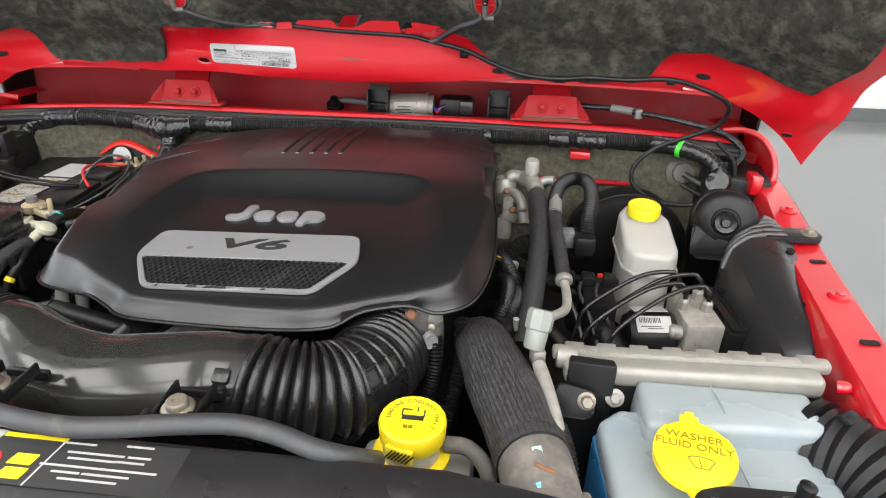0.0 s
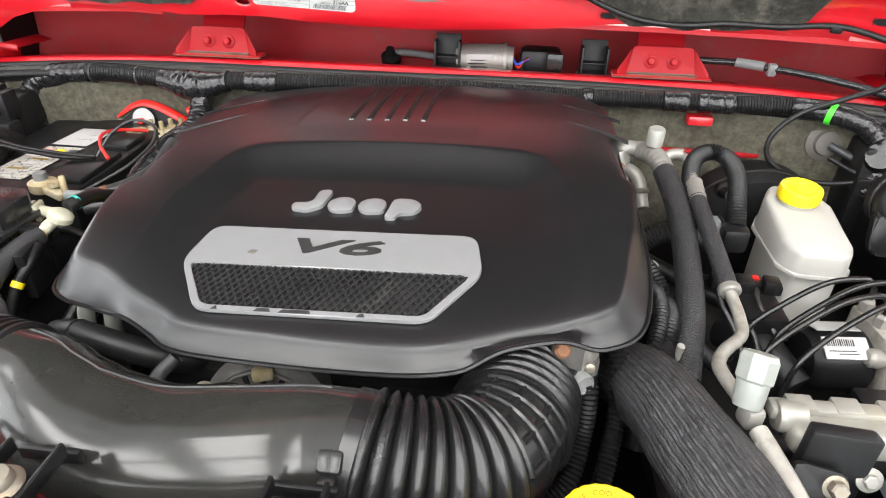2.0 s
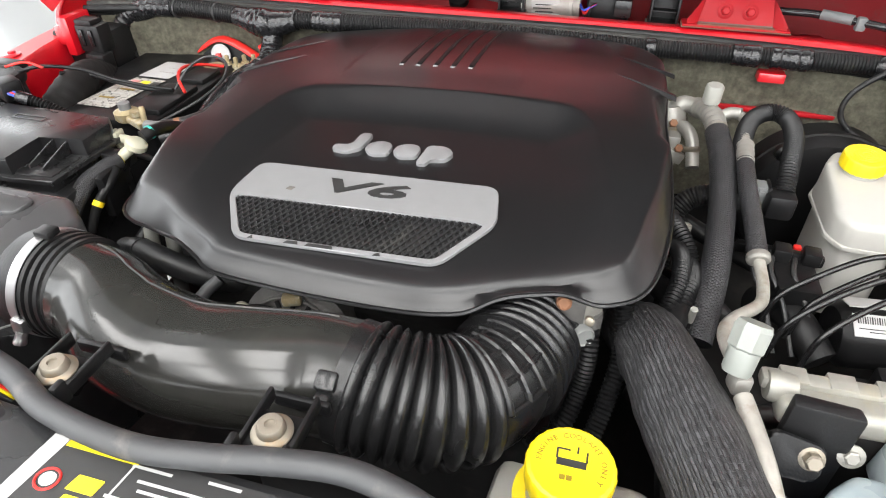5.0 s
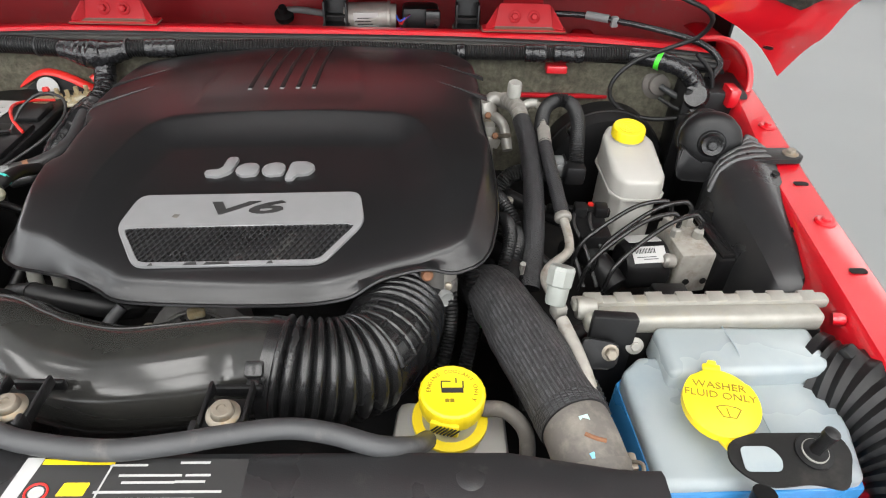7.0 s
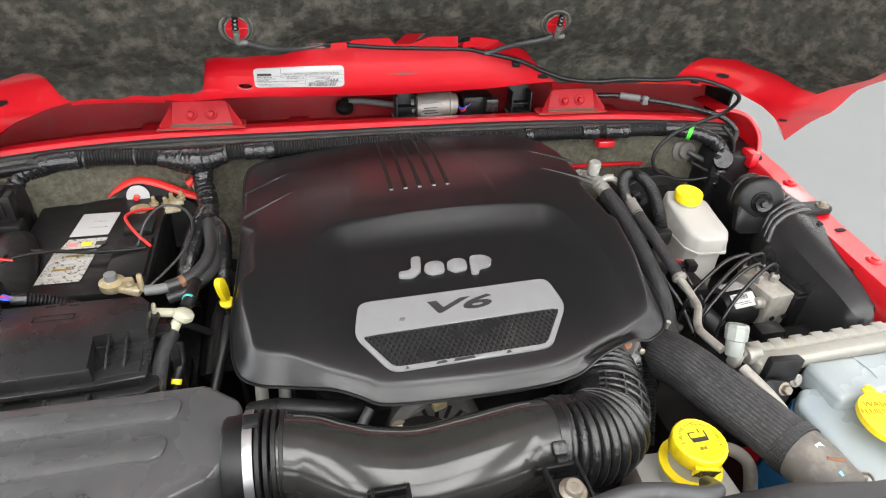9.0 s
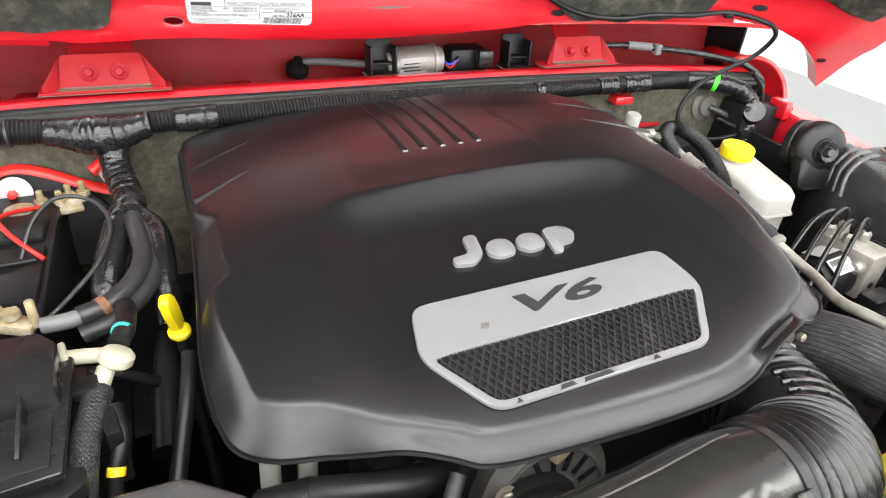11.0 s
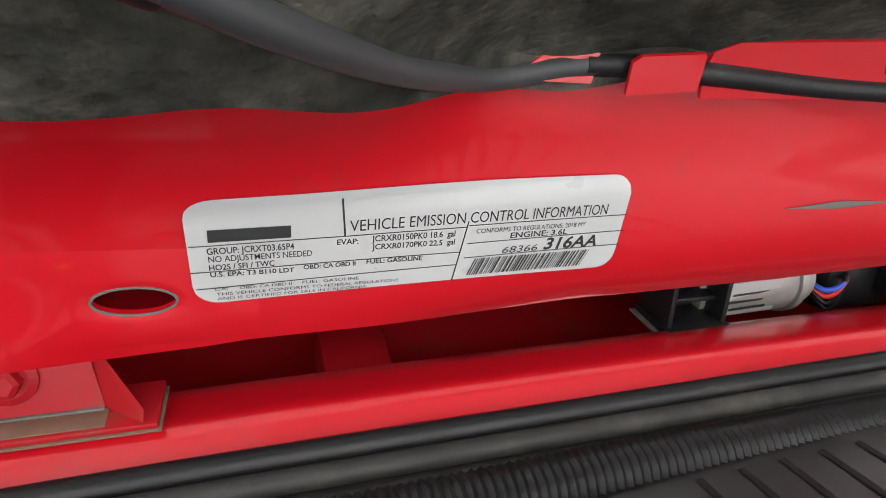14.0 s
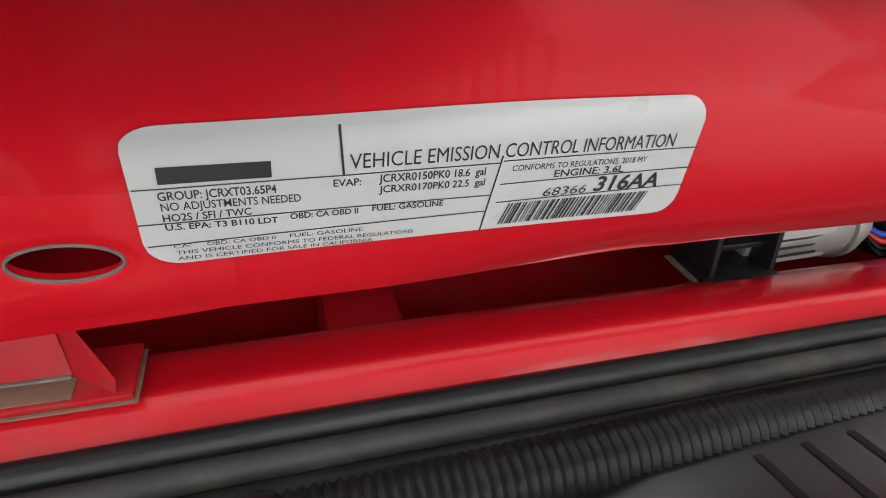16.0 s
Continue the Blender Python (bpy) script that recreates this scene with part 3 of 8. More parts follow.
def fender(side):
    """The red inner wing with its flat top flange, bolts and slots; side is -1 or 1."""
    f = thing("fender", (side * 0.78, 1.0, 0.45), "glossy red front fender with a bolted top flange", "fender", "front fenders")
    ys = [0.42, 0.55, 0.7, 0.8, 0.9, 1.0, 1.1, 1.2, 1.3, 1.42]
    # inner edge, outer edge of the flange
    rows = []
    for y in ys:
        out = 0.764 + (y - 0.75) * 0.13
        inn = out - 0.062 + 0.012 * smooth01((y - 1.0) / 0.3)
        rows.append((y, inn, out))
    bm = bmesh.new()
    prof = []
    for y, inn, out in rows:
        z = 1.084 + 0.012 * smooth01((y - 0.95) / 0.3)
        pts = [(inn - 0.012, 0.5), (inn - 0.004, z - 0.045), (inn, z - 0.006), (inn + 0.005, z), (out - 0.008, z + 0.002), (out, z - 0.004), (out + 0.012, z - 0.05), (out + 0.03, 0.86), (out + 0.03, 0.45), (out - 0.02, 0.45)]
        prof.append([bm.verts.new((side * x, y, zz)) for x, zz in pts])
    n = len(prof[0])
    for a, b in zip(prof, prof[1:]):
        for k in range(n):
            bm.faces.new((a[k], a[(k + 1) % n], b[(k + 1) % n], b[k]))
    bm.faces.new(prof[0])
    bm.faces.new(prof[-1][::-1])
    part("wing", bm, RED, f)
    for y in (0.66, 0.885, 1.15):
        x = side * (0.764 + (y - 0.75) * 0.13 - 0.024)
        z = 1.086 + 0.012 * smooth01((y - 0.95) / 0.3)
        part("bolt", join(lathe([(0.014, -0.001), (0.014, 0.0012), (0.011, 0.0028)], (x, y, z), (0, 0, 1), 24), lathe([(0.0065, 0.002), (0.0065, 0.0055), (0.005, 0.0065)], (x, y, z), (0, 0, 1), 6)), RED, f, smooth=False)
    for y in (0.78, 0.98):
        x = side * (0.764 + (y - 0.75) * 0.13 - 0.024)
        z = 1.0862 + 0.012 * smooth01((y - 0.95) / 0.3)
        part("slot", place(outline_plate([(-0.011, -0.005), (0.011, -0.005), (0.011, 0.005), (-0.011, 0.005)], 0.001, 0, 0.005), Matrix.Translation((x, y, z))), DARK, f, "dark oval slot")
    return f


fender(1)
fender(-1)

for side in (-1, 1):
    # the upright red cowl corner with its rolled edge
    arc = [(side * x, y, z) for x, y, z in ((0.735, 1.37, 1.165), (0.765, 1.352, 1.172), (0.792, 1.33, 1.165), (0.812, 1.31, 1.14), (0.818, 1.295, 1.11), (0.812, 1.285, 1.085))]
    bm = bmesh.new()
    line = spline(arc, 6)
    a = [bm.verts.new(p) for p in line]
    b = [bm.verts.new((p.x * 0.995, 1.46, p.z - 0.004)) for p in line]
    for k in range(len(a) - 1):
        bm.faces.new((a[k], a[k + 1], b[k + 1], b[k]))
    bmesh.ops.solidify(bm, geom=bm.faces, thickness=0.004)
    c = part("corner", bm, RED, cowl)
    part("rim", sweep(arc, 0.006, 10, 6), RED, c)
    part("gusset", prism([(side * 0.69, 1.27), (side * 0.80, 1.25), (side * 0.815, 1.36), (side * 0.70, 1.375)], 0.95, 1.105, 0.006), BLACK, c, "black plastic inner gusset")
    part("bracket", box((side * 0.77, 1.26, 1.10), (0.02, 0.04, 0.035), 0.004), RED, c, "small red bracket")


# ---- the raised hood ----
HOOD_X = 0.018
HOOD_Y = [(1.06, 1.445), (1.20, 1.402), (1.226, 1.388), (1.234, 1.381), (1.25, 1.3755), (1.291, 1.3705), (1.302, 1.366), (1.315, 1.357), (1.34, 1.333), (1.375, 1.306), (1.40, 1.295), (1.6, 1.2), (2.1, 0.96)]


def line_of(table, t):
    for (a, va), (b, vb) in zip(table, table[1:]):
        if t <= b:
            break
    return va + (vb - va) * max(0.0, min(1.0, (t - a) / (b - a)))


def hood_y(u, z):
    for (z0, y0), (z1, y1) in zip(HOOD_Y, HOOD_Y[1:]):
        if z <= z1:
            break
    y = y0 + (y1 - y0) * (z - z0) / (z1 - z0)
    y -= 0.013 * max(0.0, min(1.0, (-0.112 - u) / 0.16)) * smooth01((1.42 - z) / 0.08) * smooth01((0.5 + u) / 0.12)
    # centre beam: its upper face leans back to the tabs before the liner begins
    y += line_of(((1.285, 0.0), (1.315, 0.011), (1.345, 0.038), (1.362, 0.028), (1.39, 0.006), (1.405, 0.0)), z) * smooth01((u + 0.25) / 0.09) * smooth01((0.24 - u) / 0.09)
    side = smooth01((abs(u) - 0.58) / 0.24)
    y -= side * (0.015 + 0.42 * max(0.0, min(0.26, z - 1.13)))
    return y - 0.09 * (abs(u) / 0.69) ** 2.5


# lower edge of the hood along x
LOW_EDGE = [(-0.83, 1.124), (-0.775, 1.166), (-0.73, 1.20), (-0.67, 1.236), (-0.62, 1.25), (-0.58, 1.256), (-0.47, 1.2475), (-0.43, 1.2455), (-0.40, 1.2405), (-0.345, 1.2405), (-0.33, 1.2415), (-0.26, 1.2395), (-0.19, 1.231), (-0.10, 1.2245), (0.0, 1.2235), (0.10, 1.228),
            (0.2, 1.236), (0.30, 1.249), (0.34, 1.252), (0.45, 1.255), (0.60, 1.26), (0.665, 1.252), (0.715, 1.23), (0.76, 1.2), (0.79, 1.172), (0.83, 1.13)]


def hood_low(u):
    x = u * 0.965
    for (a, za), (b, zb) in zip(LOW_EDGE, LOW_EDGE[1:]):
        if x <= b:
            break
    return za + (zb - za) * max(0.0, min(1.0, (x - a) / (b - a)))


def hood_half(z):
    return 0.822 - 0.12 * max(0.0, z - 1.4) / 0.7


def hood_sheet(us, vs, z_of, off, thick, opening=None):
    """A curved sheet on the hood's inner form, off metres towards the bay; opening is x0, x1, z0, z1."""
    bm = bmesh.new()
    rows = []
    for v in vs:
        row = []
        for u in us:
            z = z_of(u, v)
            x = u * hood_half(z) / 0.85 + HOOD_X * smooth01((abs(u) - 0.4) / 0.3)
            row.append(bm.verts.new((x, hood_y(x, z) - off * 0.87, z - off * 0.45)))
        rows.append(row)
    back = [[bm.verts.new(w.co + Vector((0, thick * 0.87, thick * 0.45))) for w in row] for row in rows]
    h, w = len(rows), len(rows[0])
    for i in range(h - 1):
        for k in range(w - 1):
            mid = (rows[i][k].co + rows[i + 1][k + 1].co) / 2
            if not opening or not (opening[0] < mid.x < opening[1] and opening[2] < mid.z < opening[3]):
                bm.faces.new((rows[i][k], rows[i][k + 1], rows[i + 1][k + 1], rows[i + 1][k]))
            bm.faces.new((back[i][k], back[i + 1][k], back[i + 1][k + 1], back[i][k + 1]))
    for i in range(h - 1):
        bm.faces.new((rows[i][0], rows[i + 1][0], back[i + 1][0], back[i][0]))
        bm.faces.new((rows[i][-1], back[i][-1], back[i + 1][-1], rows[i + 1][-1]))
    for k in range(w - 1):
        bm.faces.new((rows[0][k], back[0][k], back[0][k + 1], rows[0][k + 1]))
        bm.faces.new((rows[-1][k], rows[-1][k + 1], back[-1][k + 1], back[-1][k]))
    return bm


hood = thing("hood", (0, 1.39, 1.15), "raised red car hood with a stained black felt liner inside", "hood")
zs = [0, 0.006, 0.02, 0.035, 0.05, 0.065, 0.08, 0.095, 0.103, 0.11, 0.118, 0.125, 0.132, 0.14, 0.15, 0.16, 0.17, 0.185, 0.2, 0.26, 0.36, 0.5, 0.66, 0.82]
part("inner_panel", hood_sheet(span(-0.85, 0.85, 121), zs, lambda u, v: hood_low(u) + v, 0.0, 0.028, (-0.315, -0.27, 1.250, 1.276)), RED, hood)


LINER = [(-0.80, 1.34), (-0.765, 1.281), (-0.66, 1.318), (-0.615, 1.326), (-0.597, 1.318), (-0.582, 1.275), (-0.57, 1.262), (-0.51, 1.259), (-0.46, 1.26), (-0.385, 1.26), (-0.371, 1.2635), (-0.3625, 1.272), (-0.3585, 1.292), (-0.3535, 1.32), (-0.351, 1.3305), (-0.336, 1.3325),
         (-0.30, 1.333), (-0.23, 1.331), (-0.192, 1.330), (-0.166, 1.330), (-0.06, 1.332), (0.06, 1.335), (0.12, 1.338), (0.19, 1.341), (0.236, 1.325), (0.272, 1.292), (0.294, 1.266), (0.322, 1.252), (0.41, 1.251), (0.54, 1.262), (0.565, 1.275), (0.585, 1.31),
         (0.6, 1.325), (0.645, 1.328), (0.69, 1.318), (0.785, 1.281), (0.815, 1.34)]


def liner_low(x):
    """Lower edge of the felt: tongues either side, cut away over the middle beam."""
    for (a, va), (b, vb) in zip(LINER, LINER[1:]):
        if x <= b:
            break
    return va + (vb - va) * max(0.0, min(1.0, (x - a) / (b - a))) + 0.0015 * math.sin(x * 90)


bm = bmesh.new()
rows = []
for v in [0, 0.004, 0.02, 0.045, 0.075, 0.11, 0.15, 0.2, 0.26, 0.34, 0.44, 0.56, 0.7, 0.85, 1.0]:
    row = []
    for x in span(-0.80, 0.815, 300):
        lo = liner_low(x)
        z = lo + v * (1.98 - lo)
        xx = x * (1 - 0.12 * max(0.0, z - 1.28) / 0.7)
        off = 0.010 if v > 0.001 else 0.003
        d = 0.006 * noise.noise((xx * 9, z * 9, 3)) + 0.0025 * noise.noise((xx * 30, z * 30, 1)) if v > 0.001 else 0
        d *= min(smooth01((math.hypot(xx - hx, z - 1.386) - 0.035) / 0.04) for hx in (-0.295, 0.262)) * smooth01((abs(xx - 0.0) - 0.2) / 0.1 + smooth01((z - 1.40) / 0.05))
        row.append(bm.verts.new((xx, hood_y(xx, z) - off * 0.87 - d, z - off * 0.45)))
    rows.append(row)
for a, b in zip(rows, rows[1:]):
    for k in range(len(a) - 1):
        bm.faces.new((a[k], a[k + 1], b[k + 1], b[k]))
bmesh.ops.solidify(bm, geom=bm.faces, thickness=-0.004)
part("liner", bm, FELT, hood, "mottled grey-black felt liner")


def on_hood(x, z, off=0.0):
    return Vector((x, hood_y(x, z) - off * 0.87, z - off * 0.45))


def hood_frame(x, z, off=0.0, dz=0.01):
    o = on_hood(x, z, off)
    r = on_hood(x + 0.02, z) - on_hood(x - 0.02, z)
    u = on_hood(x, z + dz) - on_hood(x, z - dz)
    return basis(o, r, u)


# centre beam's folded tabs above the label
def hood_plate(pts, off, thick):
    """A thin plate of the outline pts (x, z) on the hood, off metres proud."""
    bm = bmesh.new()
    hi = [bm.verts.new(on_hood(x, z + 0.45 * off, off)) for x, z in pts]
    lo = [bm.verts.new(v.co + Vector((0, thick * 0.87, thick * 0.45))) for v in hi]
    bm.faces.new(hi)
    bm.faces.new(lo[::-1])
    for k in range(len(pts)):
        bm.faces.new((hi[k - 1], lo[k - 1], lo[k], hi[k]))
    return bm


part("tab", hood_plate([(-0.178, 1.3314), (-0.173, 1.335), (-0.1646, 1.3392), (-0.1514, 1.3416), (-0.146, 1.3413), (-0.1445, 1.3393), (-0.147, 1.3290)], 0.0105, 0.002), RED, hood)
part("tab", hood_plate([(-0.1008, 1.3234), (-0.1019, 1.3335), (-0.099, 1.3395), (-0.093, 1.3434), (-0.0317, 1.3457), (-0.0283, 1.3441), (-0.0186, 1.3333), (0.0152, 1.3333), (0.0435, 1.3467), (0.0494, 1.3477), (0.1, 1.3483), (0.104, 1.3234)], 0.0118, 0.002), RED, hood)
part("tab", hood_plate([(0.112, 1.3234), (0.115, 1.336), (0.126, 1.337), (0.1245, 1.3455), (0.135, 1.348), (0.155, 1.3440), (0.18, 1.3419), (0.1565, 1.3300)], 0.0135, 0.002), RED, hood)
part("opening", hood_plate([(-0.0188, 1.3330), (-0.0034, 1.3526), (0.0013, 1.3561), (0.0311, 1.3588), (0.0139, 1.3336)], 0.0122, 0.002), RED_DULL, hood, "slanted cut-out showing red metal")
part("opening_edge", hood_plate([(0.0129, 1.3346), (0.0301, 1.3588), (0.034, 1.3578), (0.0179, 1.3350)], 0.0126, 0.002), OLDRUB, hood, "frayed felt edge")
part("gap", hood_plate([(0.104, 1.3340), (0.112, 1.3435), (0.1245, 1.3455), (0.126, 1.3365), (0.115, 1.3355)], 0.0126, 0.002), DARK, hood)
part("hose_clip", hood_plate([(-0.1362, 1.3261), (-0.1354, 1.3365), (-0.1331, 1.3386), (-0.1087, 1.3398), (-0.1068, 1.3386), (-0.1068, 1.327)], 0.017, 0.0015), RED, hood)

# sheet metal round the open drain hole beside the label
bm = bmesh.new()
rings = []
for f in (0.0, 0.06, 0.25, 0.6, 1.0):
    ring = []
    for a in span(0, 2 * math.pi * 47 / 48, 48):
        ex, ez = 0.0118 * math.cos(a), 0.0052 * math.sin(a)
        k = max(abs(math.cos(a)) / 0.036, abs(math.sin(a)) / 0.0185)
        ox, oz = math.cos(a) / k, math.sin(a) / k
        x, z = -0.2923 + ex + (ox - ex) * f, 1.2632 + ez + (oz - ez) * f - 0.09 * (ex + (ox - ex) * f)
        ring.append(bm.verts.new(on_hood(x, z, 0.0005 if 0.0 < f < 1.0 else 0.0)))
    rings.append(ring)
rings.insert(0, [bm.verts.new(v.co + Vector((0, 0.0022, 0.0006))) for v in rings[0]])
for a, b in zip(rings, rings[1:]):
    for k in range(48):
        bm.faces.new((a[k], a[(k + 1) % 48], b[(k + 1) % 48], b[k]))
part("hole_surround", bm, RED, hood)
part("hole_lip", sweep([on_hood(-0.2923 + 0.0118 * math.cos(a), 1.2632 + 0.0052 * math.sin(a) - 0.09 * 0.0118 * math.cos(a), 0.0002) for a in span(0, 2 * math.pi, 49)], 0.0005, 6, 1), OLDRUB, hood, "bare chipped rim")
for x, z in ((0.648, 1.283), (-0.66, 1.275), (0.292, 1.262), (0.792, 1.2)):
    w = 0.013 if abs(x) < 0.7 else 0.009
    part("drain_hole", place(outline_plate([(-w, -0.005), (w, -0.005), (w, 0.005), (-w, 0.005)], 0.0008, 0, 0.006), hood_frame(x, z, 0.0005)), DARK, hood, "dark oval opening")
    part("hole_rim", place(join(*[sweep([(w * math.cos(a), 0.0055 * math.sin(a), 0.0006) for a in span(0, 2 * math.pi, 25)], 0.0007, 6, 1)]), hood_frame(x, z, 0.0005)), RED_DULL, hood)
# flanges under the hood edge seen against the cowl
for u0, u1 in ((-0.61, -0.45), (0.46, 0.63)):
    part("lower_flange", hood_sheet(span(u0, u1, 14), [0, 0.006, 0.016], lambda u, v: hood_low(u) - 0.011 + v, -0.006, 0.003), RED, hood)
part("scratch", place(outline_plate([(-0.032, -0.0008), (0.0, -0.0022), (0.036, 0.0), (0.0, 0.0018)], 0.0003, 0), hood_frame(0.003, 1.272, 0.0006)), OLDRUB, hood, "scraped patch of paint")

for x, z in ((-0.2885, 1.392), (0.2635, 1.394)):
    m = hood_frame(x, z, 0.0135)
    ring = [(0.0178 * math.cos(a), 0.0188 * math.sin(a)) for a in span(0, 2 * math.pi * 35 / 36, 36)]
    part("liner_hole", place(outline_plate(ring, 0.0015, 0), m), RED_DULL, hood, "round cut-out showing red metal")
    part("liner_hole_edge", place(sweep([(0.0185 * math.cos(a), 0.0195 * math.sin(a), 0.001) for a in span(0, 2 * math.pi, 33)], lambda run, f: 0.0013 + 0.0004 * math.sin(run * 400), 8, 1), m), DUSTY, hood, "frayed felt edge")
    part("liner_collar", place(sweep([(0.025 * math.cos(a), 0.025 * math.sin(a), -0.0055) for a in span(0, 2 * math.pi, 37)], 0.0038, 10, 1), m), FELT, hood)
    part("hole_rib", place(box((0, 0.001, 0.002), (0.034, 0.0016, 0.002), 0.0005), m), RED, hood)


def hinge(x):
    m = basis((x, 1.44, 1.152), (1, 0, 0), (0, 0.28, 1))
    h = part("hinge", place(outline_plate([(-0.058, 0), (0.058, 0), (0.05, 0.048), (-0.05, 0.048)], 0.004, 0.001, 0.006), m), RED_DULL, hood, "red painted hinge bracket")
    for s in (-1, 1):
        # side ear flaring out to the foot
        top, low = m @ Vector((s * 0.049, 0.047, 0.003)), m @ Vector((s * 0.057, 0.002, 0.003))
        bm = bmesh.new()
        pts = [top, low, Vector((x + s * 0.0755, 1.4235, 1.1565)), Vector((x + s * 0.0765, 1.4245, 1.1635)), top.lerp(Vector((x + s * 0.0765, 1.4245, 1.1635)), 0.2) + Vector((0, 0, 0.002))]
        bm.faces.new([bm.verts.new(p) for p in pts])
        bmesh.ops.solidify(bm, geom=bm.faces, thickness=0.003)
        part("ear", bm, RED_DULL, h, smooth=False)
    part("foot", box((x, 1.439, 1.1548), (0.164, 0.034, 0.0036), 0.0012), RED_DULL, h)
    part("gasket", box((x, 1.4378, 1.1527), (0.167, 0.034, 0.0012), 0.0004), SEALANT, h, "brown dried sealant under the foot")
    part("dust_film", box((x, 1.4305, 1.1569), (0.118, 0.013, 0.0008), 0.0003), SEALANT, h, "brown dirt on the foot")
    part("sealant_bead", box((x, 1.4368, 1.1575), (0.114, 0.0024, 0.0016), 0.0005), OLDRUB, h, "pale bead of sealant")
    part("arm", box((x, 1.478, 1.202), (0.08, 0.05, 0.006), 0.002, (50, 0, 0)), RED_DULL, h)
    for s in (-0.019, 0.019):
        at = m @ Vector((s, 0.024, 0.004))
        part("bolt", join(lathe([(0.0125, 0), (0.0125, 0.0015), (0.009, 0.003)], at, (0, -1, 0.28), 20), lathe([(0.0072, 0.002), (0.0072, 0.009), (0.005, 0.0105)], at, (0, -1, 0.28), 6)), RED_DULL, h, smooth=False)
    return h


hinge(-0.39)
hinge(0.405)

# ---- engine cover ----
RIM = [(-0.3213, 0.8545), (-0.3102, 0.8172), (-0.2845, 0.7962), (-0.247, 0.784), (-0.203, 0.764), (-0.163, 0.744), (-0.1284, 0.7285), (-0.02, 0.718), (0.07, 0.716), (0.115, 0.722), (0.15, 0.7335), (0.183, 0.745),
       (0.222, 0.757), (0.253, 0.765), (0.279, 0.783), (0.2954, 0.8222), (0.3069, 0.8977), (0.306, 1), (0.301, 1.06), (0.299, 1.11), (0.3, 1.2), (0.29, 1.29), (0.24, 1.36), (0.14, 1.39),
       (-0.08, 1.393), (-0.235, 1.356), (-0.292, 1.338), (-0.311, 1.31), (-0.313, 1.25), (-0.314, 1.1), (-0.319, 1), (-0.3246, 0.9192)]


def line_at(table, t):
    for (a, va), (b, vb) in zip(table, table[1:]):
        if t <= b:
            break
    return va + (vb - va) * max(0.0, min(1.0, (t - a) / (b - a)))


def curve_at(table, t):
    """Smooth line through a table, with no kinks at its points."""
    return sum(w * line_at(table, t + d) for d, w in ((-0.024, 0.12), (-0.012, 0.22), (0.0, 0.32), (0.012, 0.22), (0.024, 0.12)))


def rim_low(x, y):
    # the lower edge arches over the rubber elbow and over the breather hose
    arch = 0.0165 * math.exp(-((x - 0.184) / 0.045) ** 4) + 0.010 * math.exp(-((x + 0.19) / 0.036) ** 2)
    return 1.082 + 0.045 * x + 0.033 * smooth01((y - 0.82) / 0.35) + arch * smooth01((0.85 - y) / 0.04)


def bowl(x, y):
    """How far a point lies inside the rounded recess, in metres."""
    half = 0.2 + 0.022 * smooth01((1.02 - y) / 0.12)
    dx = abs(x - 0.008) - (half - 0.045)
    dy = abs(y - (0.86 - 0.01 * (x / 0.2) ** 2)) - (0.185 - 0.045)
    return 0.045 - (math.hypot(max(dx, 0.0), max(dy, 0.0)) + min(max(dx, dy), 0.0))


CREST = [(0.70, 1.094), (0.735, 1.101), (0.77, 1.112), (0.82, 1.127), (0.9, 1.145), (0.97, 1.153), (1.04, 1.158), (1.15, 1.160), (1.25, 1.156), (1.33, 1.145), (1.42, 1.126)]


BOWL_FLOOR = [(0.70, 1.098), (0.76, 1.1078), (0.82, 1.1165), (0.88, 1.1225), (0.95, 1.1262), (1.05, 1.133)]


def cover_top(x, y):
    crest = curve_at(CREST, y) - 0.019 * (abs(x) / 0.31) ** 2.4 + 0.008 * x
    floor_z = curve_at(BOWL_FLOOR, y)
    f = max(0.0, min(1.0, (bowl(x, y) + 0.006) / 0.058))
    inside = 0.7 * (1 - (1 - f) ** 2) + 0.3 * smooth01(f)
    drop = crest - floor_z
    z = crest - 0.5 * (drop + math.sqrt(drop * drop + 0.00001)) * inside
    # raised panel with five grooves
    w = 0.115 + 0.015 * smooth01((1.3 - y) / 0.2)
    z += 0.0016 * smooth01((w - abs(x + 0.012)) / 0.012) * smooth01((y - 1.062) / 0.05)
    return z + 0.03 * x


def side_notch(p):
    """Depth of the finger notch in each flank of the cover."""
    c = 1.025 if p.x < 0 else 1.06
    return (0.02 if p.x < 0 else 0.012) * smooth01((0.068 - abs(p.y - c)) / 0.022) * (1.0 if abs(p.x) > 0.2 else 0.0)


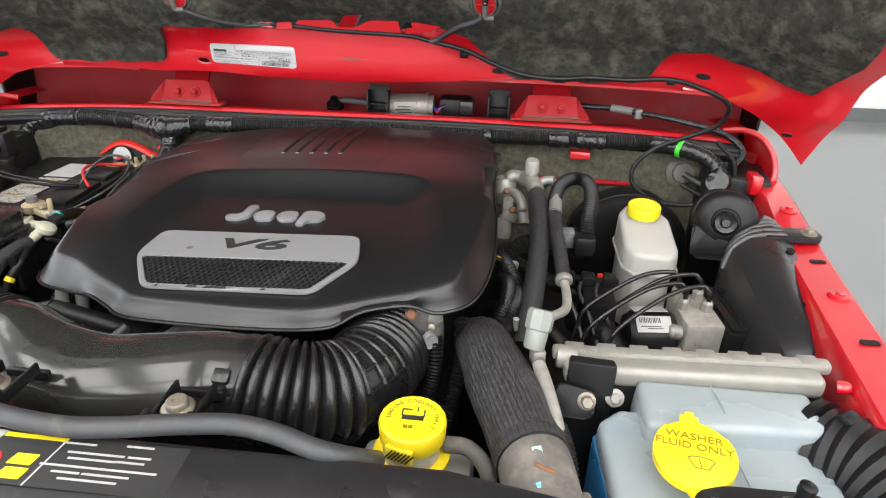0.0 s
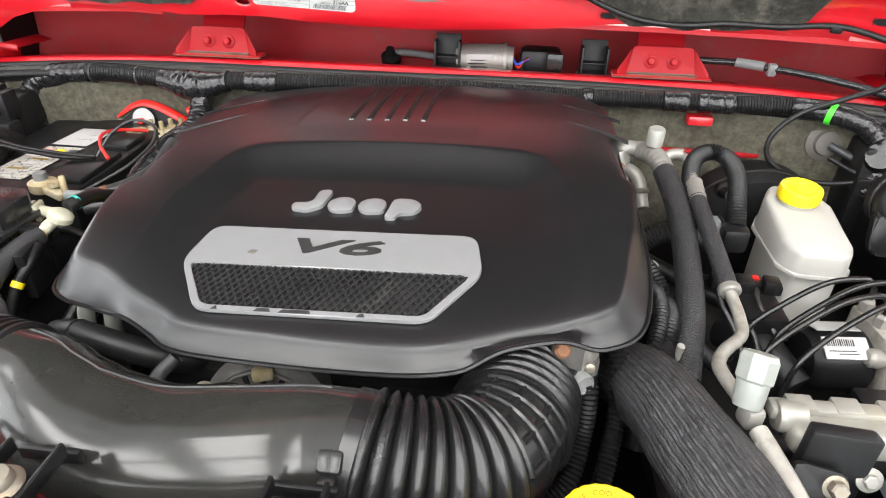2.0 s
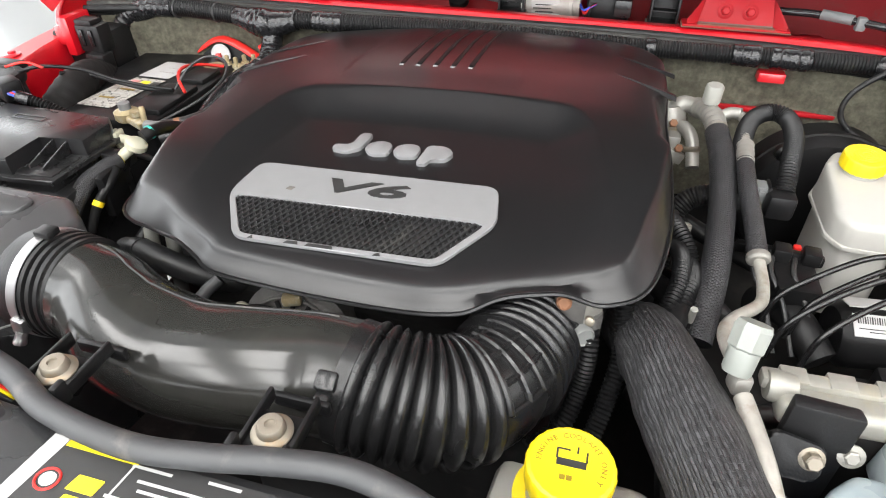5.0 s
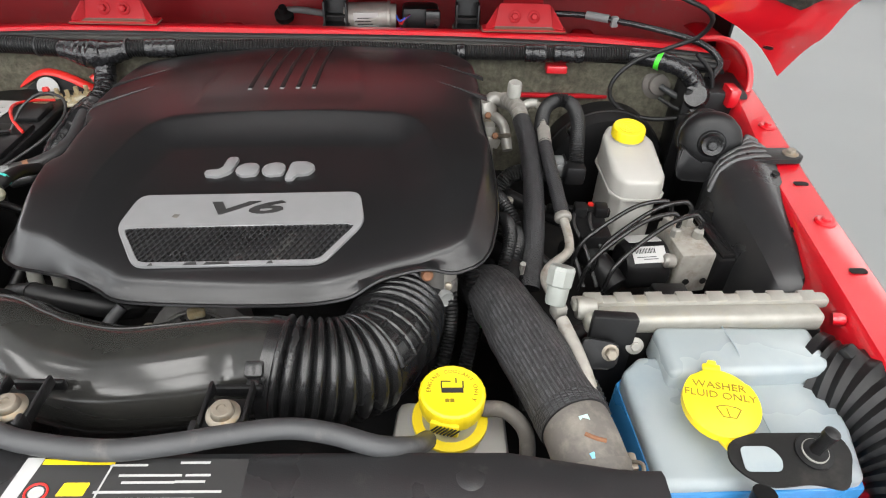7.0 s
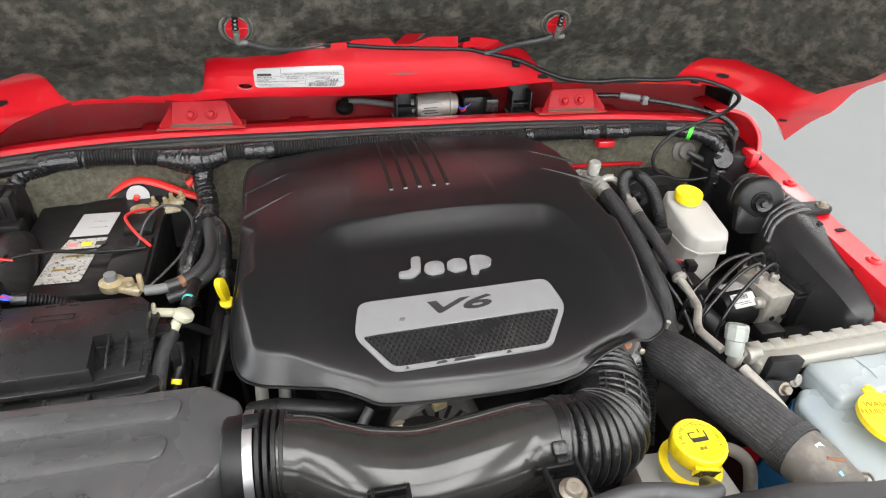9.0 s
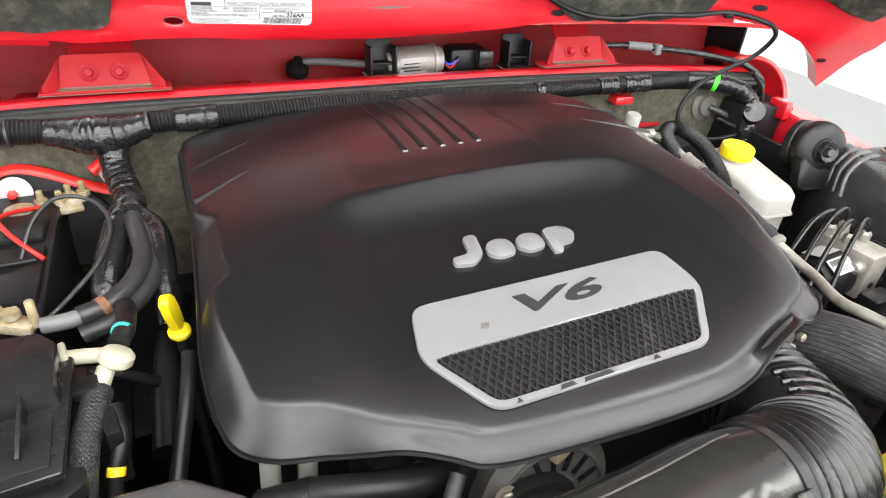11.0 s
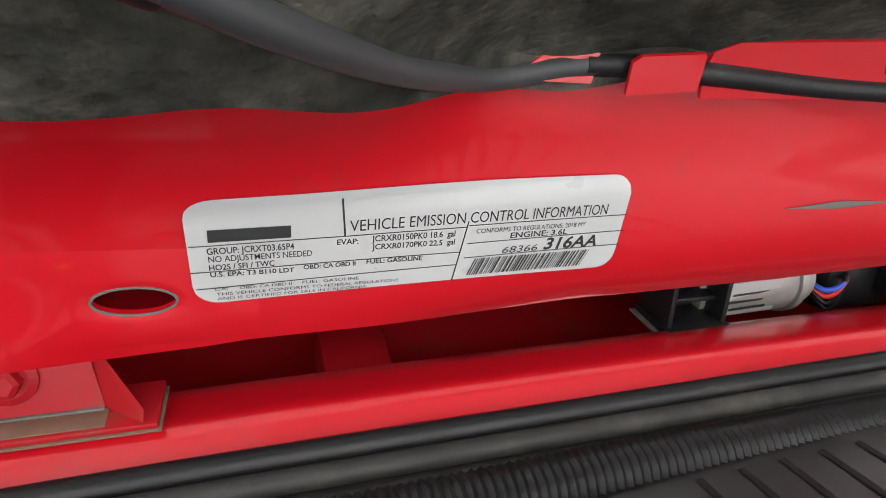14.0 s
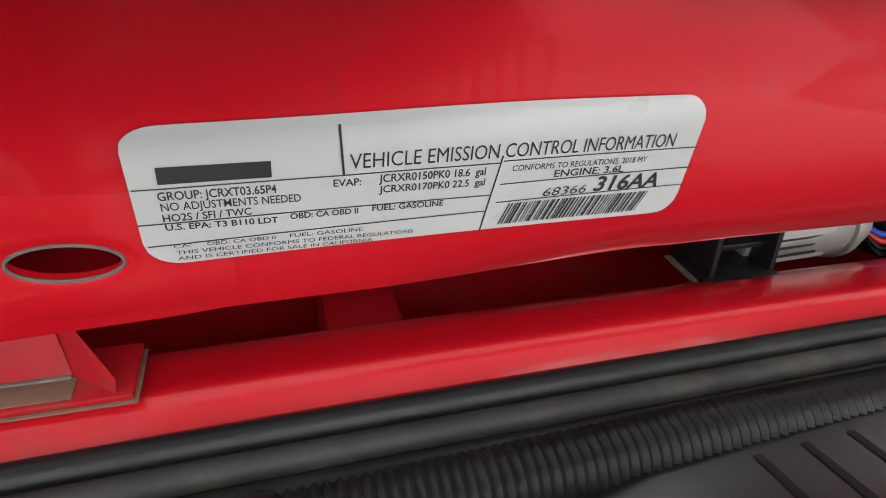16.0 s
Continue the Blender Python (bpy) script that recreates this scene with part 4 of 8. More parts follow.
def build_cover():
    rim = spline([(x, y, 0) for x, y in RIM], 10, closed=True)
    n = len(rim)
    cen = Vector((-0.01, 1.06, 0))
    inset = []
    for i, p in enumerate(rim):
        t = (rim[(i + 1) % n] - rim[i - 1]).normalized()
        inset.append(Vector((-t.y, t.x, 0)))
    inset = [sum((inset[(i + k) % n] for k in range(-7, 8)), Vector()) / 15 for i in range(n)]

    def crease(p):
        return 0.015 + smooth01((abs(p.x) - 0.2) / 0.08) * (0.010 * smooth01((0.95 - p.y) / 0.1) - 0.011 * smooth01((p.y - 0.93) / 0.1)) + side_notch(p)

    bm = bmesh.new()
    rings = []
    for f, more, drop in ((0.0, 0, None), (0.1, 0.0, None), (0.55, 0, 0.4), (0.9, 0, 0.0052), (1.0, 0.0004, 0.0033), (1.0, 0.0016, 0.0016), (1.0, 0.0036, 0.0006), (1.0, 0.007, 0.0001), (1.0, 0.012, 0.0)):
        ring = []
        for p, nv in zip(rim, inset):
            q = p + nv * (crease(p) * f + more)
            low = rim_low(p.x, p.y)
            top = cover_top(q.x, q.y)
            if drop is None:
                z = low + (0.003 if f else 0.0)
            elif drop > 0.1:
                z = low + (top - low) * 0.5
            else:
                z = top - drop
            ring.append(bm.verts.new((q.x, q.y, z)))
        rings.append(ring)
    steps = 150
    start = [p + nv * (crease(p) + 0.012) for p, nv in zip(rim, inset)]
    for s in range(1, steps + 1):
        f = 1 - s / (steps + 1)
        ring = []
        for p in start:
            q = cen + (p - cen) * f
            ring.append(bm.verts.new((q.x, q.y, cover_top(q.x, q.y))))
        rings.append(ring)
    for a, b in zip(rings, rings[1:]):
        for k in range(n):
            bm.faces.new((a[k], a[(k + 1) % n], b[(k + 1) % n], b[k]))
    bm.faces.new(rings[-1])
    # return lip under the skirt
    under = [bm.verts.new((p.x + nv.x * 0.01, p.y + nv.y * 0.01, rim_low(p.x, p.y) + 0.002)) for p, nv in zip(rim, inset)]
    for k in range(n):
        bm.faces.new((under[k], under[(k + 1) % n], rings[0][(k + 1) % n], rings[0][k]))
    return bm


cover = thing("engine_cover", (0, 1.06, 1.08), "grained black plastic engine cover with a silver badge plate", "engine cover")
part("shell", build_cover(), COVER, cover)
part("edge_bead", sweep([(p.x, p.y, rim_low(p.x, p.y) + 0.001) for p in spline([(x, y, 0) for x, y in RIM + RIM[:1]], 6)], 0.0022, 6, 1), COVER, cover)

for i in range(5):
    x = -0.062 + 0.0247 * i
    line = [(x + 0.004 * (y - 1.12) / 0.2, y, cover_top(x, y) + 0.0006) for y in span(1.127, 1.345, 12)]
    bm = sweep(line, lambda run, f: 0.0038 * (1 - 0.4 * f), 8, 2, flat=0.3, up=(0, 0, 1))
    part("groove", bm, DARK, cover, "narrow moulded groove")
    m = basis((x, 1.122, cover_top(x, 1.122) + 0.0005), (1, 0, 0), (0, 0.8, 0.6))
    part("groove_end", place(box((0, -0.001, 0), (0.0068, 0.0032, 0.002), 0.0006), m), GREYP, cover, "pale groove end")
# slanted wedge-shaped ribs at the rear corners
for s in (-1, 1):
    for y in (1.195, 1.115):
        bm = bmesh.new()
        rows = []
        for f in span(0, 1, 9):
            x, yy = s * (0.306 - 0.08 * f), y + 0.05 * f
            k = (1 - f) ** 0.8
            z = cover_top(x, yy) - 0.0012
            rows.append([bm.verts.new((x, yy - 0.0085 * k - 0.0004, cover_top(x, yy - 0.0085 * k) - 0.0012)), bm.verts.new((x, yy - 0.003 * k, z + 0.0012 + 0.003 * k)), bm.verts.new((x, yy + 0.014 * k + 0.0004, cover_top(x, yy + 0.014 * k) - 0.0012))])
        for p, q in zip(rows, rows[1:]):
            for k in range(3):
                bm.faces.new((p[k], p[(k + 1) % 3], q[(k + 1) % 3], q[k]))
        bm.faces.new(rows[0])
        bm.faces.new(rows[-1][::-1])
        part("corner_rib", bm, COVER, cover)

# silver plate, its mesh window and lettering
PLATE_TILT = 0.16
PM = basis((-0.012, 0.8185, 1.1165), (1, 0, 0.035), (0, 1, PLATE_TILT))
plate_pts = [(-0.137, 0.057), (-0.149, 0.002), (-0.110, -0.063), (0.105, -0.063), (0.149, 0.002), (0.140, 0.057)]
hole_pts = [(-0.140, -0.001), (-0.105, -0.0565), (0.1, -0.0565), (0.139, 0.0)]


def rounded_outline(pts, r, seg=7):
    out = []
    n = len(pts)
    for i in range(n):
        p, a, b = Vector(pts[i]), Vector(pts[i - 1]), Vector(pts[(i + 1) % n])
        d = min(r, (a - p).length * 0.45, (b - p).length * 0.45)
        s, e = p + (a - p).normalized() * d, p + (b - p).normalized() * d
        for k in range(seg + 1):
            t = k / seg
            out.append(s.lerp(p, t).lerp(p.lerp(e, t), t))
    return out


def reach(outline, c, d):
    """Where the ray from c along d leaves a closed outline."""
    best = 0.0
    for i in range(len(outline)):
        a, b = outline[i - 1] - c, outline[i] - c
        e = b - a
        den = d.x * e.y - d.y * e.x
        if abs(den) < 1e-12:
            continue
        t = (a.x * e.y - a.y * e.x) / den
        f = (a.x * d.y - a.y * d.x) / den
        if t > best and -1e-6 <= f <= 1 + 1e-6:
            best = t
    return c + d * best


def plate_with_window():
    """The badge plate in one piece, its rim running round the mesh window."""
    outer = rounded_outline(plate_pts, 0.014)
    inner = rounded_outline(hole_pts, 0.009)
    c = Vector((0.0, -0.026))
    bm = bmesh.new()
    rings = [[] for _ in range(8)]
    for k in range(220):
        a = 2 * math.pi * k / 220
        d = Vector((math.cos(a), math.sin(a)))
        o, i = reach(outer, c, d), reach(inner, c, d)
        for ring, (p, q, z) in zip(rings, ((o, 0.0, 0.0), (o, 0.0, 0.0032), (o, -0.0008, 0.004), (o, -0.0018, 0.004), (i, 0.0018, 0.004), (i, 0.0008, 0.004), (i, 0.0, 0.0034), (i, 0.0, 0.0))):
            p = p + d * q
            ring.append(bm.verts.new((p.x, p.y, z)))
    for x, y in zip(rings, rings[1:]):
        for k in range(220):
            bm.faces.new((x[k], x[(k + 1) % 220], y[(k + 1) % 220], y[k]))
    return bm


part("badge_plate", place(plate_with_window(), PM), SILVER, cover, "silver painted badge plate")
part("window_back", place(outline_plate(hole_pts, 0.0006, 0), PM @ Matrix.Translation((0, 0, 0.0005))), DARK, cover)
# diamond lattice over the window
bars = bmesh.new()


def clip_line(p, d):
    """Where a line runs inside the window's outline."""
    lo, hi = -1.0, 1.0
    m = len(hole_pts)
    for i in range(m):
        a, b = hole_pts[i], hole_pts[(i + 1) % m]
        nx, ny = -(b[1] - a[1]), b[0] - a[0]
        den = nx * d[0] + ny * d[1]
        num = nx * (p[0] - a[0]) + ny * (p[1] - a[1])
        if abs(den) < 1e-9:
            if num < 0:
                return None
            continue
        t = -num / den
        if den > 0:
            lo = max(lo, t)
        else:
            hi = min(hi, t)
    return (lo, hi) if hi > lo + 0.002 else None


for sgn in (-1, 1):
    d = Vector((math.cos(radians(58)), sgn * math.sin(radians(58)), 0))
    for i in range(-42, 43):
        p = Vector((i * 0.0078, -0.03, 0))
        got = clip_line(p, d)
        if got:
            a, b = p + d * got[0], p + d * got[1]
            t = Vector((-d.y, d.x, 0)) * 0.0011
            q = [a - t, b - t, b + t, a + t]
            lo = [bars.verts.new((v.x, v.y, 0.0008)) for v in q]
            hi = [bars.verts.new((v.x, v.y, 0.0028 + 0.0002 * sgn)) for v in q]
            bars.faces.new(hi)
            for k in range(4):
                bars.faces.new((lo[k], lo[(k + 1) % 4], hi[(k + 1) % 4], hi[k]))
tagged(part("lattice", place(bars, PM), SATIN, cover, "glossy black diamond lattice", smooth=False), kind="stuff")
part("lettering", place(text_bm("V6", 0.030, 0.0006, 3.0, "CENTER", 0.25, 0.0007), PM @ Matrix.Translation((-0.006, 0.029, 0.0044))), INK, cover, "black raised V6 letters", smooth=False)
part("scuff", place(outline_plate([(-0.005, -0.002), (0.002, -0.004), (0.005, 0.002), (-0.002, 0.003)], 0.0003, 0), PM @ Matrix.Translation((-0.082, 0.018, 0.0042))), OLDRUB, cover, "small dark scuff")
for x, w in ((-0.045, 0.016), (-0.015, 0.03), (0.045, 0.008), (-0.09, 0.006)):
    part("chip", place(outline_plate([(-w / 2, -0.003), (w / 2, -0.0026), (w / 2 - 0.002, 0.0015), (-w / 2 + 0.003, 0.001)], 0.0003, 0), PM @ Matrix.Translation((x, -0.0595, 0.0042))), INK, cover, "chip in the silver paint")

# raised silver emblem above the plate, four plain slanted shapes
EM = basis((-0.010, 0.936, cover_top(-0.014, 0.936) + 0.0004), (1, 0, 0.03), (0, 1, 0.1))
emblem = [
    [(-0.068, -0.012), (-0.05, -0.0155), (-0.036, -0.006), (-0.031, 0.021), (-0.045, 0.021), (-0.048, -0.001), (-0.057, -0.003), (-0.066, -0.002)],
    [(-0.032, -0.006), (-0.022, -0.0145), (-0.004, -0.012), (-0.002, 0.004), (-0.012, 0.0105), (-0.028, 0.006)],
    [(0.0, -0.006), (0.01, -0.0145), (0.028, -0.012), (0.03, 0.004), (0.02, 0.0105), (0.004, 0.006)],
    [(0.031, -0.022), (0.042, -0.022), (0.044, -0.0135), (0.06, -0.012), (0.067, 0.0), (0.058, 0.0105), (0.036, 0.0105)],
]
for pts in emblem:
    part("emblem", place(outline_plate([(x * 1.09, y * 1.2) for x, y in pts], 0.005, 0.0009, 0.006), EM), SILVER, cover, "raised silver emblem shape")

# ---- engine and radiator masses under the covers ----
engine = thing("engine", (0, 1.05, 0.53), "grimy black engine below its plastic cover", "engine")
part("block", prism([(-0.25, 0.84), (0.24, 0.84), (0.25, 1.3), (-0.25, 1.3)], 0.53, 1.06, 0.02), DARK, engine)
part("front_cover", prism([(-0.2, 0.77), (0.2, 0.77), (0.22, 0.85), (-0.22, 0.85)], 0.56, 1.02, 0.012), DARK, engine)
for x, y, z, r in ((-0.09, 0.735, 0.985, 0.05), (0.07, 0.74, 0.95, 0.045), (-0.2, 0.74, 0.9, 0.05)):
    part("pulley", lathe([(r, 0), (r, 0.012), (r * 0.85, 0.014), (r * 0.85, 0.02), (r, 0.022), (r, 0.034), (r * 0.4, 0.036), (r * 0.3, 0.05)], (x, y, z), (0, -1, 0.1), 32), DARK, engine)
alt = thing("alternator", (-0.1, 0.74, 0.95), "dull aluminium alternator with slotted casing", "alternator")
part("casing", lathe([(0.03, 0), (0.06, 0.004), (0.066, 0.02), (0.066, 0.07), (0.055, 0.08)], (-0.062, 0.815, 0.972), (0, -1, 0.25), 36), CASTING, alt)
AM = basis((-0.062, 0.737, 0.9915), (1, 0, 0), (0, 0.25, 1))
for i in range(16):
    a = i * 2 * math.pi / 16
    part("vent_slot", place(box((0, 0.039, 0), (0.0055, 0.02, 0.002), 0.0008), AM @ Matrix.Rotation(a, 4, "Z")), DARK, alt, "dark cooling slot")
for r in (0.024, 0.052):
    part("vent_ring", place(sweep([(r * math.cos(a), r * math.sin(a), 0.0) for a in span(0, 2 * math.pi, 33)], 0.0022, 8, 1), AM), CASTING, alt)
bolt((-0.115, 0.735, 1.025), (0, -1, 0.4), 0.007, alt)
part("hook", box((-0.06, 0.745, 1.045), (0.02, 0.012, 0.012), 0.003, (0, 0, 20)), BRASS, alt)
for x in (-0.288, -0.258):
    solo("fuel_pipe", sweep([(x, 0.80, 0.9), (x, 0.815, 1.0), (x + 0.002, 0.825, 1.05), (x + 0.004, 0.86, 1.075)], 0.0085, 12, 6), WHITEP, "short pale plastic pipe below the engine cover", "pipe", "fuel pipes")
breather = thing("breather_hose", (-0.22, 0.78, 1.02), "thick black rubber breather hose below the engine cover", "hose")
part("tube", sweep([(-0.30, 0.79, 1.03), (-0.26, 0.775, 1.045), (-0.20, 0.765, 1.04), (-0.15, 0.78, 1.02), (-0.14, 0.82, 1.0)], 0.014, 16, 8), RUBBER, breather)
part("clamp", sweep([(-0.272, 0.778, 1.042), (-0.262, 0.7755, 1.0445)], 0.0152, 18, 2), BLACK, breather)
part("clamp", sweep([(-0.175, 0.771, 1.031), (-0.166, 0.774, 1.027)], 0.0152, 18, 2), BLACK, breather)
solo("vacuum_hose", sweep([(-0.175, 0.70, 1.0), (-0.165, 0.735, 1.03), (-0.15, 0.755, 1.045)], 0.007, 10, 6), GREYRUB, "thin grey rubber hose", "hose")

# ---- air filter box ----
airbox = thing("air_filter_box", (-0.5, 0.71, 0.85), "matt black plastic air filter box with three raised pads", "air filter box")
air_pts = [(-0.69, 0.572), (-0.459, 0.585), (-0.335, 0.648), (-0.311, 0.664), (-0.301, 0.73), (-0.304, 0.753), (-0.345, 0.786), (-0.63, 0.788), (-0.69, 0.767)]
part("lid", prism(air_pts, 1.014, lambda x, y: 1.101, 0.011, 3), LIDP, airbox)
low = [(x * 0.985 - 0.008, 0.71 + (y - 0.71) * 1.04) for x, y in air_pts]
part("body", prism(low, 0.80, 1.014, 0.006), SATIN, airbox)
for x0, y0, x1 in ((-0.572, 0.731, -0.372), (-0.60, 0.679, -0.382), (-0.62, 0.619, -0.447)):
    part("pad", place(outline_plate([(x0, y0), (x1, y0), (x1 + 0.004, y0 + 0.032), (x0 - 0.012, y0 + 0.032)], 0.005, 0.0025, 0.012), Matrix.Translation((0, 0, 1.1005))), LIDP, airbox)
part("outlet", lathe([(0.052, 0), (0.055, 0.004), (0.055, 0.03)], (-0.322, 0.692, 1.058), (1, -0.02, 0), 40), BLACK, airbox)
snorkel = thing("inlet_lip", (-0.66, 0.74, 1.0), "translucent grey plastic inlet lip beside the fender", "air inlet")
arc = spline([(-0.60, 0.61, 1.105), (-0.655, 0.70, 1.112), (-0.70, 0.80, 1.118), (-0.722, 0.855, 1.12), (-0.742, 0.868, 1.118), (-0.762, 0.85, 1.112)], 8)
bm = bmesh.new()
a = [bm.verts.new(p) for p in arc]
b = [bm.verts.new(p + Vector((-0.012, 0.008, -0.075))) for p in arc]
for k in range(len(a) - 1):
    bm.faces.new((a[k], a[k + 1], b[k + 1], b[k]))
bmesh.ops.solidify(bm, geom=bm.faces, thickness=0.003)
part("blade", bm, SMOKE, snorkel)
part("bead", sweep(arc, 0.006, 10, 1, raw=True), SMOKE, snorkel)

# ---- intake duct from the filter box to the throttle ----
duct = thing("intake_duct", (-0.1, 0.65, 0.99), "satin black plastic intake duct with a ribbed rubber elbow", "intake duct")


def oval_point(p, side, up, w, h, e, a):
    """A point of the duct's section: flat top, broad chamfers, upright sides; e = 1 is round."""
    c, s = math.cos(a), math.sin(a)
    box_r = (abs(c) ** 10 + abs(s) ** 10 + ((abs(c) + abs(s)) / 1.42) ** 10) ** -0.1
    k = 1 + (box_r - 1) * min(1.0, (1 - e) / 0.4)
    return p + side * (w * c * k) + up * (h * s * k)


def oval_sweep(stations, seg=80):
    """Stations of centre, width, height and squareness across x; smooth in between."""
    bm = bmesh.new()
    pts = spline([s[0] for s in stations], 8)
    vals = [[], [], []]
    for j in range(3):
        vals[j] = [v.x for v in spline([(s[1 + j], 0, 0) for s in stations], 8)]
    rings, line = [], []
    for i, p in enumerate(pts):
        t = (pts[min(i + 1, len(pts) - 1)] - pts[max(i - 1, 0)]).normalized()
        side = Vector((0, 0, 1)).cross(t).normalized()
        up = t.cross(side)
        w, h, e = vals[0][i], vals[1][i], vals[2][i]
        rings.append([bm.verts.new(oval_point(p, side, up, w, h, e, 2 * math.pi * k / seg)) for k in range(seg)])
        line.append(oval_point(p, side, up, w, h, e, radians(62)))
    for a, b in zip(rings, rings[1:]):
        for k in range(seg):
            bm.faces.new((a[k], a[(k + 1) % seg], b[(k + 1) % seg], b[k]))
    bm.faces.new(rings[0][::-1])
    bm.faces.new(rings[-1])
    return bm, line


tube, seam = oval_sweep([((-0.262, 0.69, 1.059), 0.050, 0.052, 1.0), ((-0.229, 0.681, 1.059), 0.051, 0.052, 1.0), ((-0.207, 0.669, 1.058), 0.052, 0.052, 0.92), ((-0.187, 0.659, 1.057), 0.055, 0.051, 0.8), ((-0.164, 0.65, 1.055), 0.057, 0.05, 0.66),
                         ((-0.11, 0.641, 1.053), 0.058, 0.049, 0.6), ((-0.05, 0.641, 1.058), 0.057, 0.051, 0.6), ((0.0, 0.645, 1.062), 0.055, 0.052, 0.64), ((0.024, 0.648, 1.062), 0.053, 0.053, 0.8), ((0.055, 0.648, 1.062), 0.051, 0.053, 1.0)])
part("tube", tube, DUCT, duct)
part("mould_seam", sweep(seam[3:-6], 0.0011, 8, 1, raw=True), GREYRUB, duct, "pale mould seam")
for i in range(4):
    part("cuff_ring", lathe([(0.052, 0), (0.0562 - 0.0008 * i, 0.001), (0.0562 - 0.0008 * i, 0.0055), (0.052, 0.0065)], (-0.286 + 0.0085 * i, 0.6925 - 0.0004 * i, 1.059), (1, -0.05, 0.01), 44), RUBBER, duct)
part("clamp_band", lathe([(0.0565, 0), (0.0575, 0.0005), (0.0575, 0.0105), (0.0565, 0.011)], (-0.299, 0.6925, 1.0588), (1, -0.02, 0), 48, close=False), CHROME, duct, "bright steel hose clamp")
part("clamp_screw", join(box((-0.294, 0.637, 1.05), (0.013, 0.012, 0.02), 0.002, (0, 15, 0)), lathe([(0.0055, 0), (0.0055, 0.008), (0.0062, 0.009), (0.0062, 0.013), (0.004, 0.014)], (-0.294, 0.634, 1.043), (-0.2, -0.5, -0.9), 8)), CHROME, duct)
part("clamp_tail", sweep([(-0.299, 0.634, 1.052), (-0.312, 0.624, 1.05), (-0.324, 0.617, 1.047)], 0.0012, 6, 4), CHROME, duct)
part("locating_tab", box((-0.289, 0.699, 1.119), (0.018, 0.016, 0.008), 0.002), RUBBER, duct)
# bellows
bpath = [(0.045, 0.648, 1.062), (0.085, 0.647, 1.056), (0.122, 0.655, 1.048), (0.15, 0.678, 1.041), (0.168, 0.715, 1.036), (0.178, 0.76, 1.032), (0.183, 0.80, 1.03)]
PITCH = 0.0112


def bellows_r(run, f):
    wave = abs(math.sin(math.pi * run / PITCH))
    if 0.45 < f < 0.66:
        wave = 0.3
    end = 0.0 if f > 0.05 else 0.6
    return 0.0495 + 0.0085 * (wave ** 0.75 if not end else end)


part("bellows", sweep(fine(bpath, PITCH / 12), bellows_r, 56, raw=True), GLOSS, duct, "ribbed black rubber elbow")
bl = fine(bpath, PITCH / 8)
for f0, f1, ang in ((0.46, 0.65, 52), (0.46, 0.65, 78), (0.46, 0.65, 104), (0.46, 0.65, 26)):
    line = []
    for f in span(f0, f1, 7):
        i = int(f * (len(bl) - 1))
        t = (bl[min(i + 1, len(bl) - 1)] - bl[i - 1]).normalized()
        side = Vector((0, 0, 1)).cross(t).normalized()
        up = t.cross(side)
        line.append(bl[i] - side * 0.0535 * math.cos(radians(ang)) + up * 0.0535 * math.sin(radians(ang)))
    part("stiffener", sweep(line, 0.0032, 8, 2), GLOSS, duct)
for f in (0.465, 0.525, 0.585, 0.645):
    i = int(f * (len(bl) - 1))
    t = (bl[i + 1] - bl[i - 1]).normalized()
    side = Vector((0, 0, 1)).cross(t).normalized()
    up = t.cross(side)
    part("stiffener", sweep([bl[i] - side * 0.054 * math.cos(a) + up * 0.054 * math.sin(a) for a in span(radians(26), radians(112), 14)], 0.0034, 8, 1), GLOSS, duct)
part("coupling", join(box((0.046, 0.603, 1.072), (0.014, 0.016, 0.05), 0.004), box((0.046, 0.612, 1.1), (0.018, 0.016, 0.012), 0.003, (30, 0, 0))), GLOSS, duct)
for x, y in ((0.034, 0.549), (-0.151, 0.556)):
    s = 1 if x > 0 else 0.8
    part("bracket", box((x, y + 0.004, 1.108), (0.034, 0.032, 0.006), 0.0015), BLACK, duct)
    for dx in (-0.0185, 0.0185):
        part("bracket_arm", join(box((x + dx, y + 0.012, 1.109), (0.0035, 0.05, 0.012), 0.001), box((x + dx * 1.05, y - 0.016, 1.113), (0.006, 0.012, 0.02), 0.002)), BLACK, duct)
    part("bracket_rail", box((x, y + 0.043, 1.094), (0.046, 0.006, 0.012), 0.002), BLACK, duct)
    part("bolt", lathe([(0.0145, 0), (0.015, 0.0015), (0.0135, 0.0035), (0.0105, 0.0045), (0.0098, 0.0095), (0.0085, 0.011), (0.004, 0.0112), (0.0035, 0.0095)], (x, y + 0.002, 1.112), (0.03, -0.05, 1), 28), ZINC, duct, "dull flanged bolt")
throttle = thing("throttle_body", (0.21, 0.8, 1.0), "cast aluminium throttle body behind the rubber elbow", "throttle body")
part("housing", lathe([(0.05, 0), (0.056, 0.003), (0.056, 0.009), (0.05, 0.012), (0.048, 0.05)], (0.184, 0.803, 1.03), (0.1, 1, 0.0), 40), ALU, throttle)
part("flange", prism([(0.205, 0.775), (0.238, 0.77), (0.25, 0.785), (0.246, 0.805), (0.21, 0.81)], 1.0, 1.088, 0.005), ALU, throttle)
part("ear", prism([(0.203, 0.769), (0.222, 0.766), (0.236, 0.772), (0.24, 0.79), (0.205, 0.79)], 1.05, 1.094, 0.004), CASTING, throttle)
part("motor_cover", prism([(0.226, 0.772), (0.246, 0.77), (0.252, 0.788), (0.23, 0.794)], 1.016, 1.07, 0.005), CASTING, throttle, "grimy square motor cover")
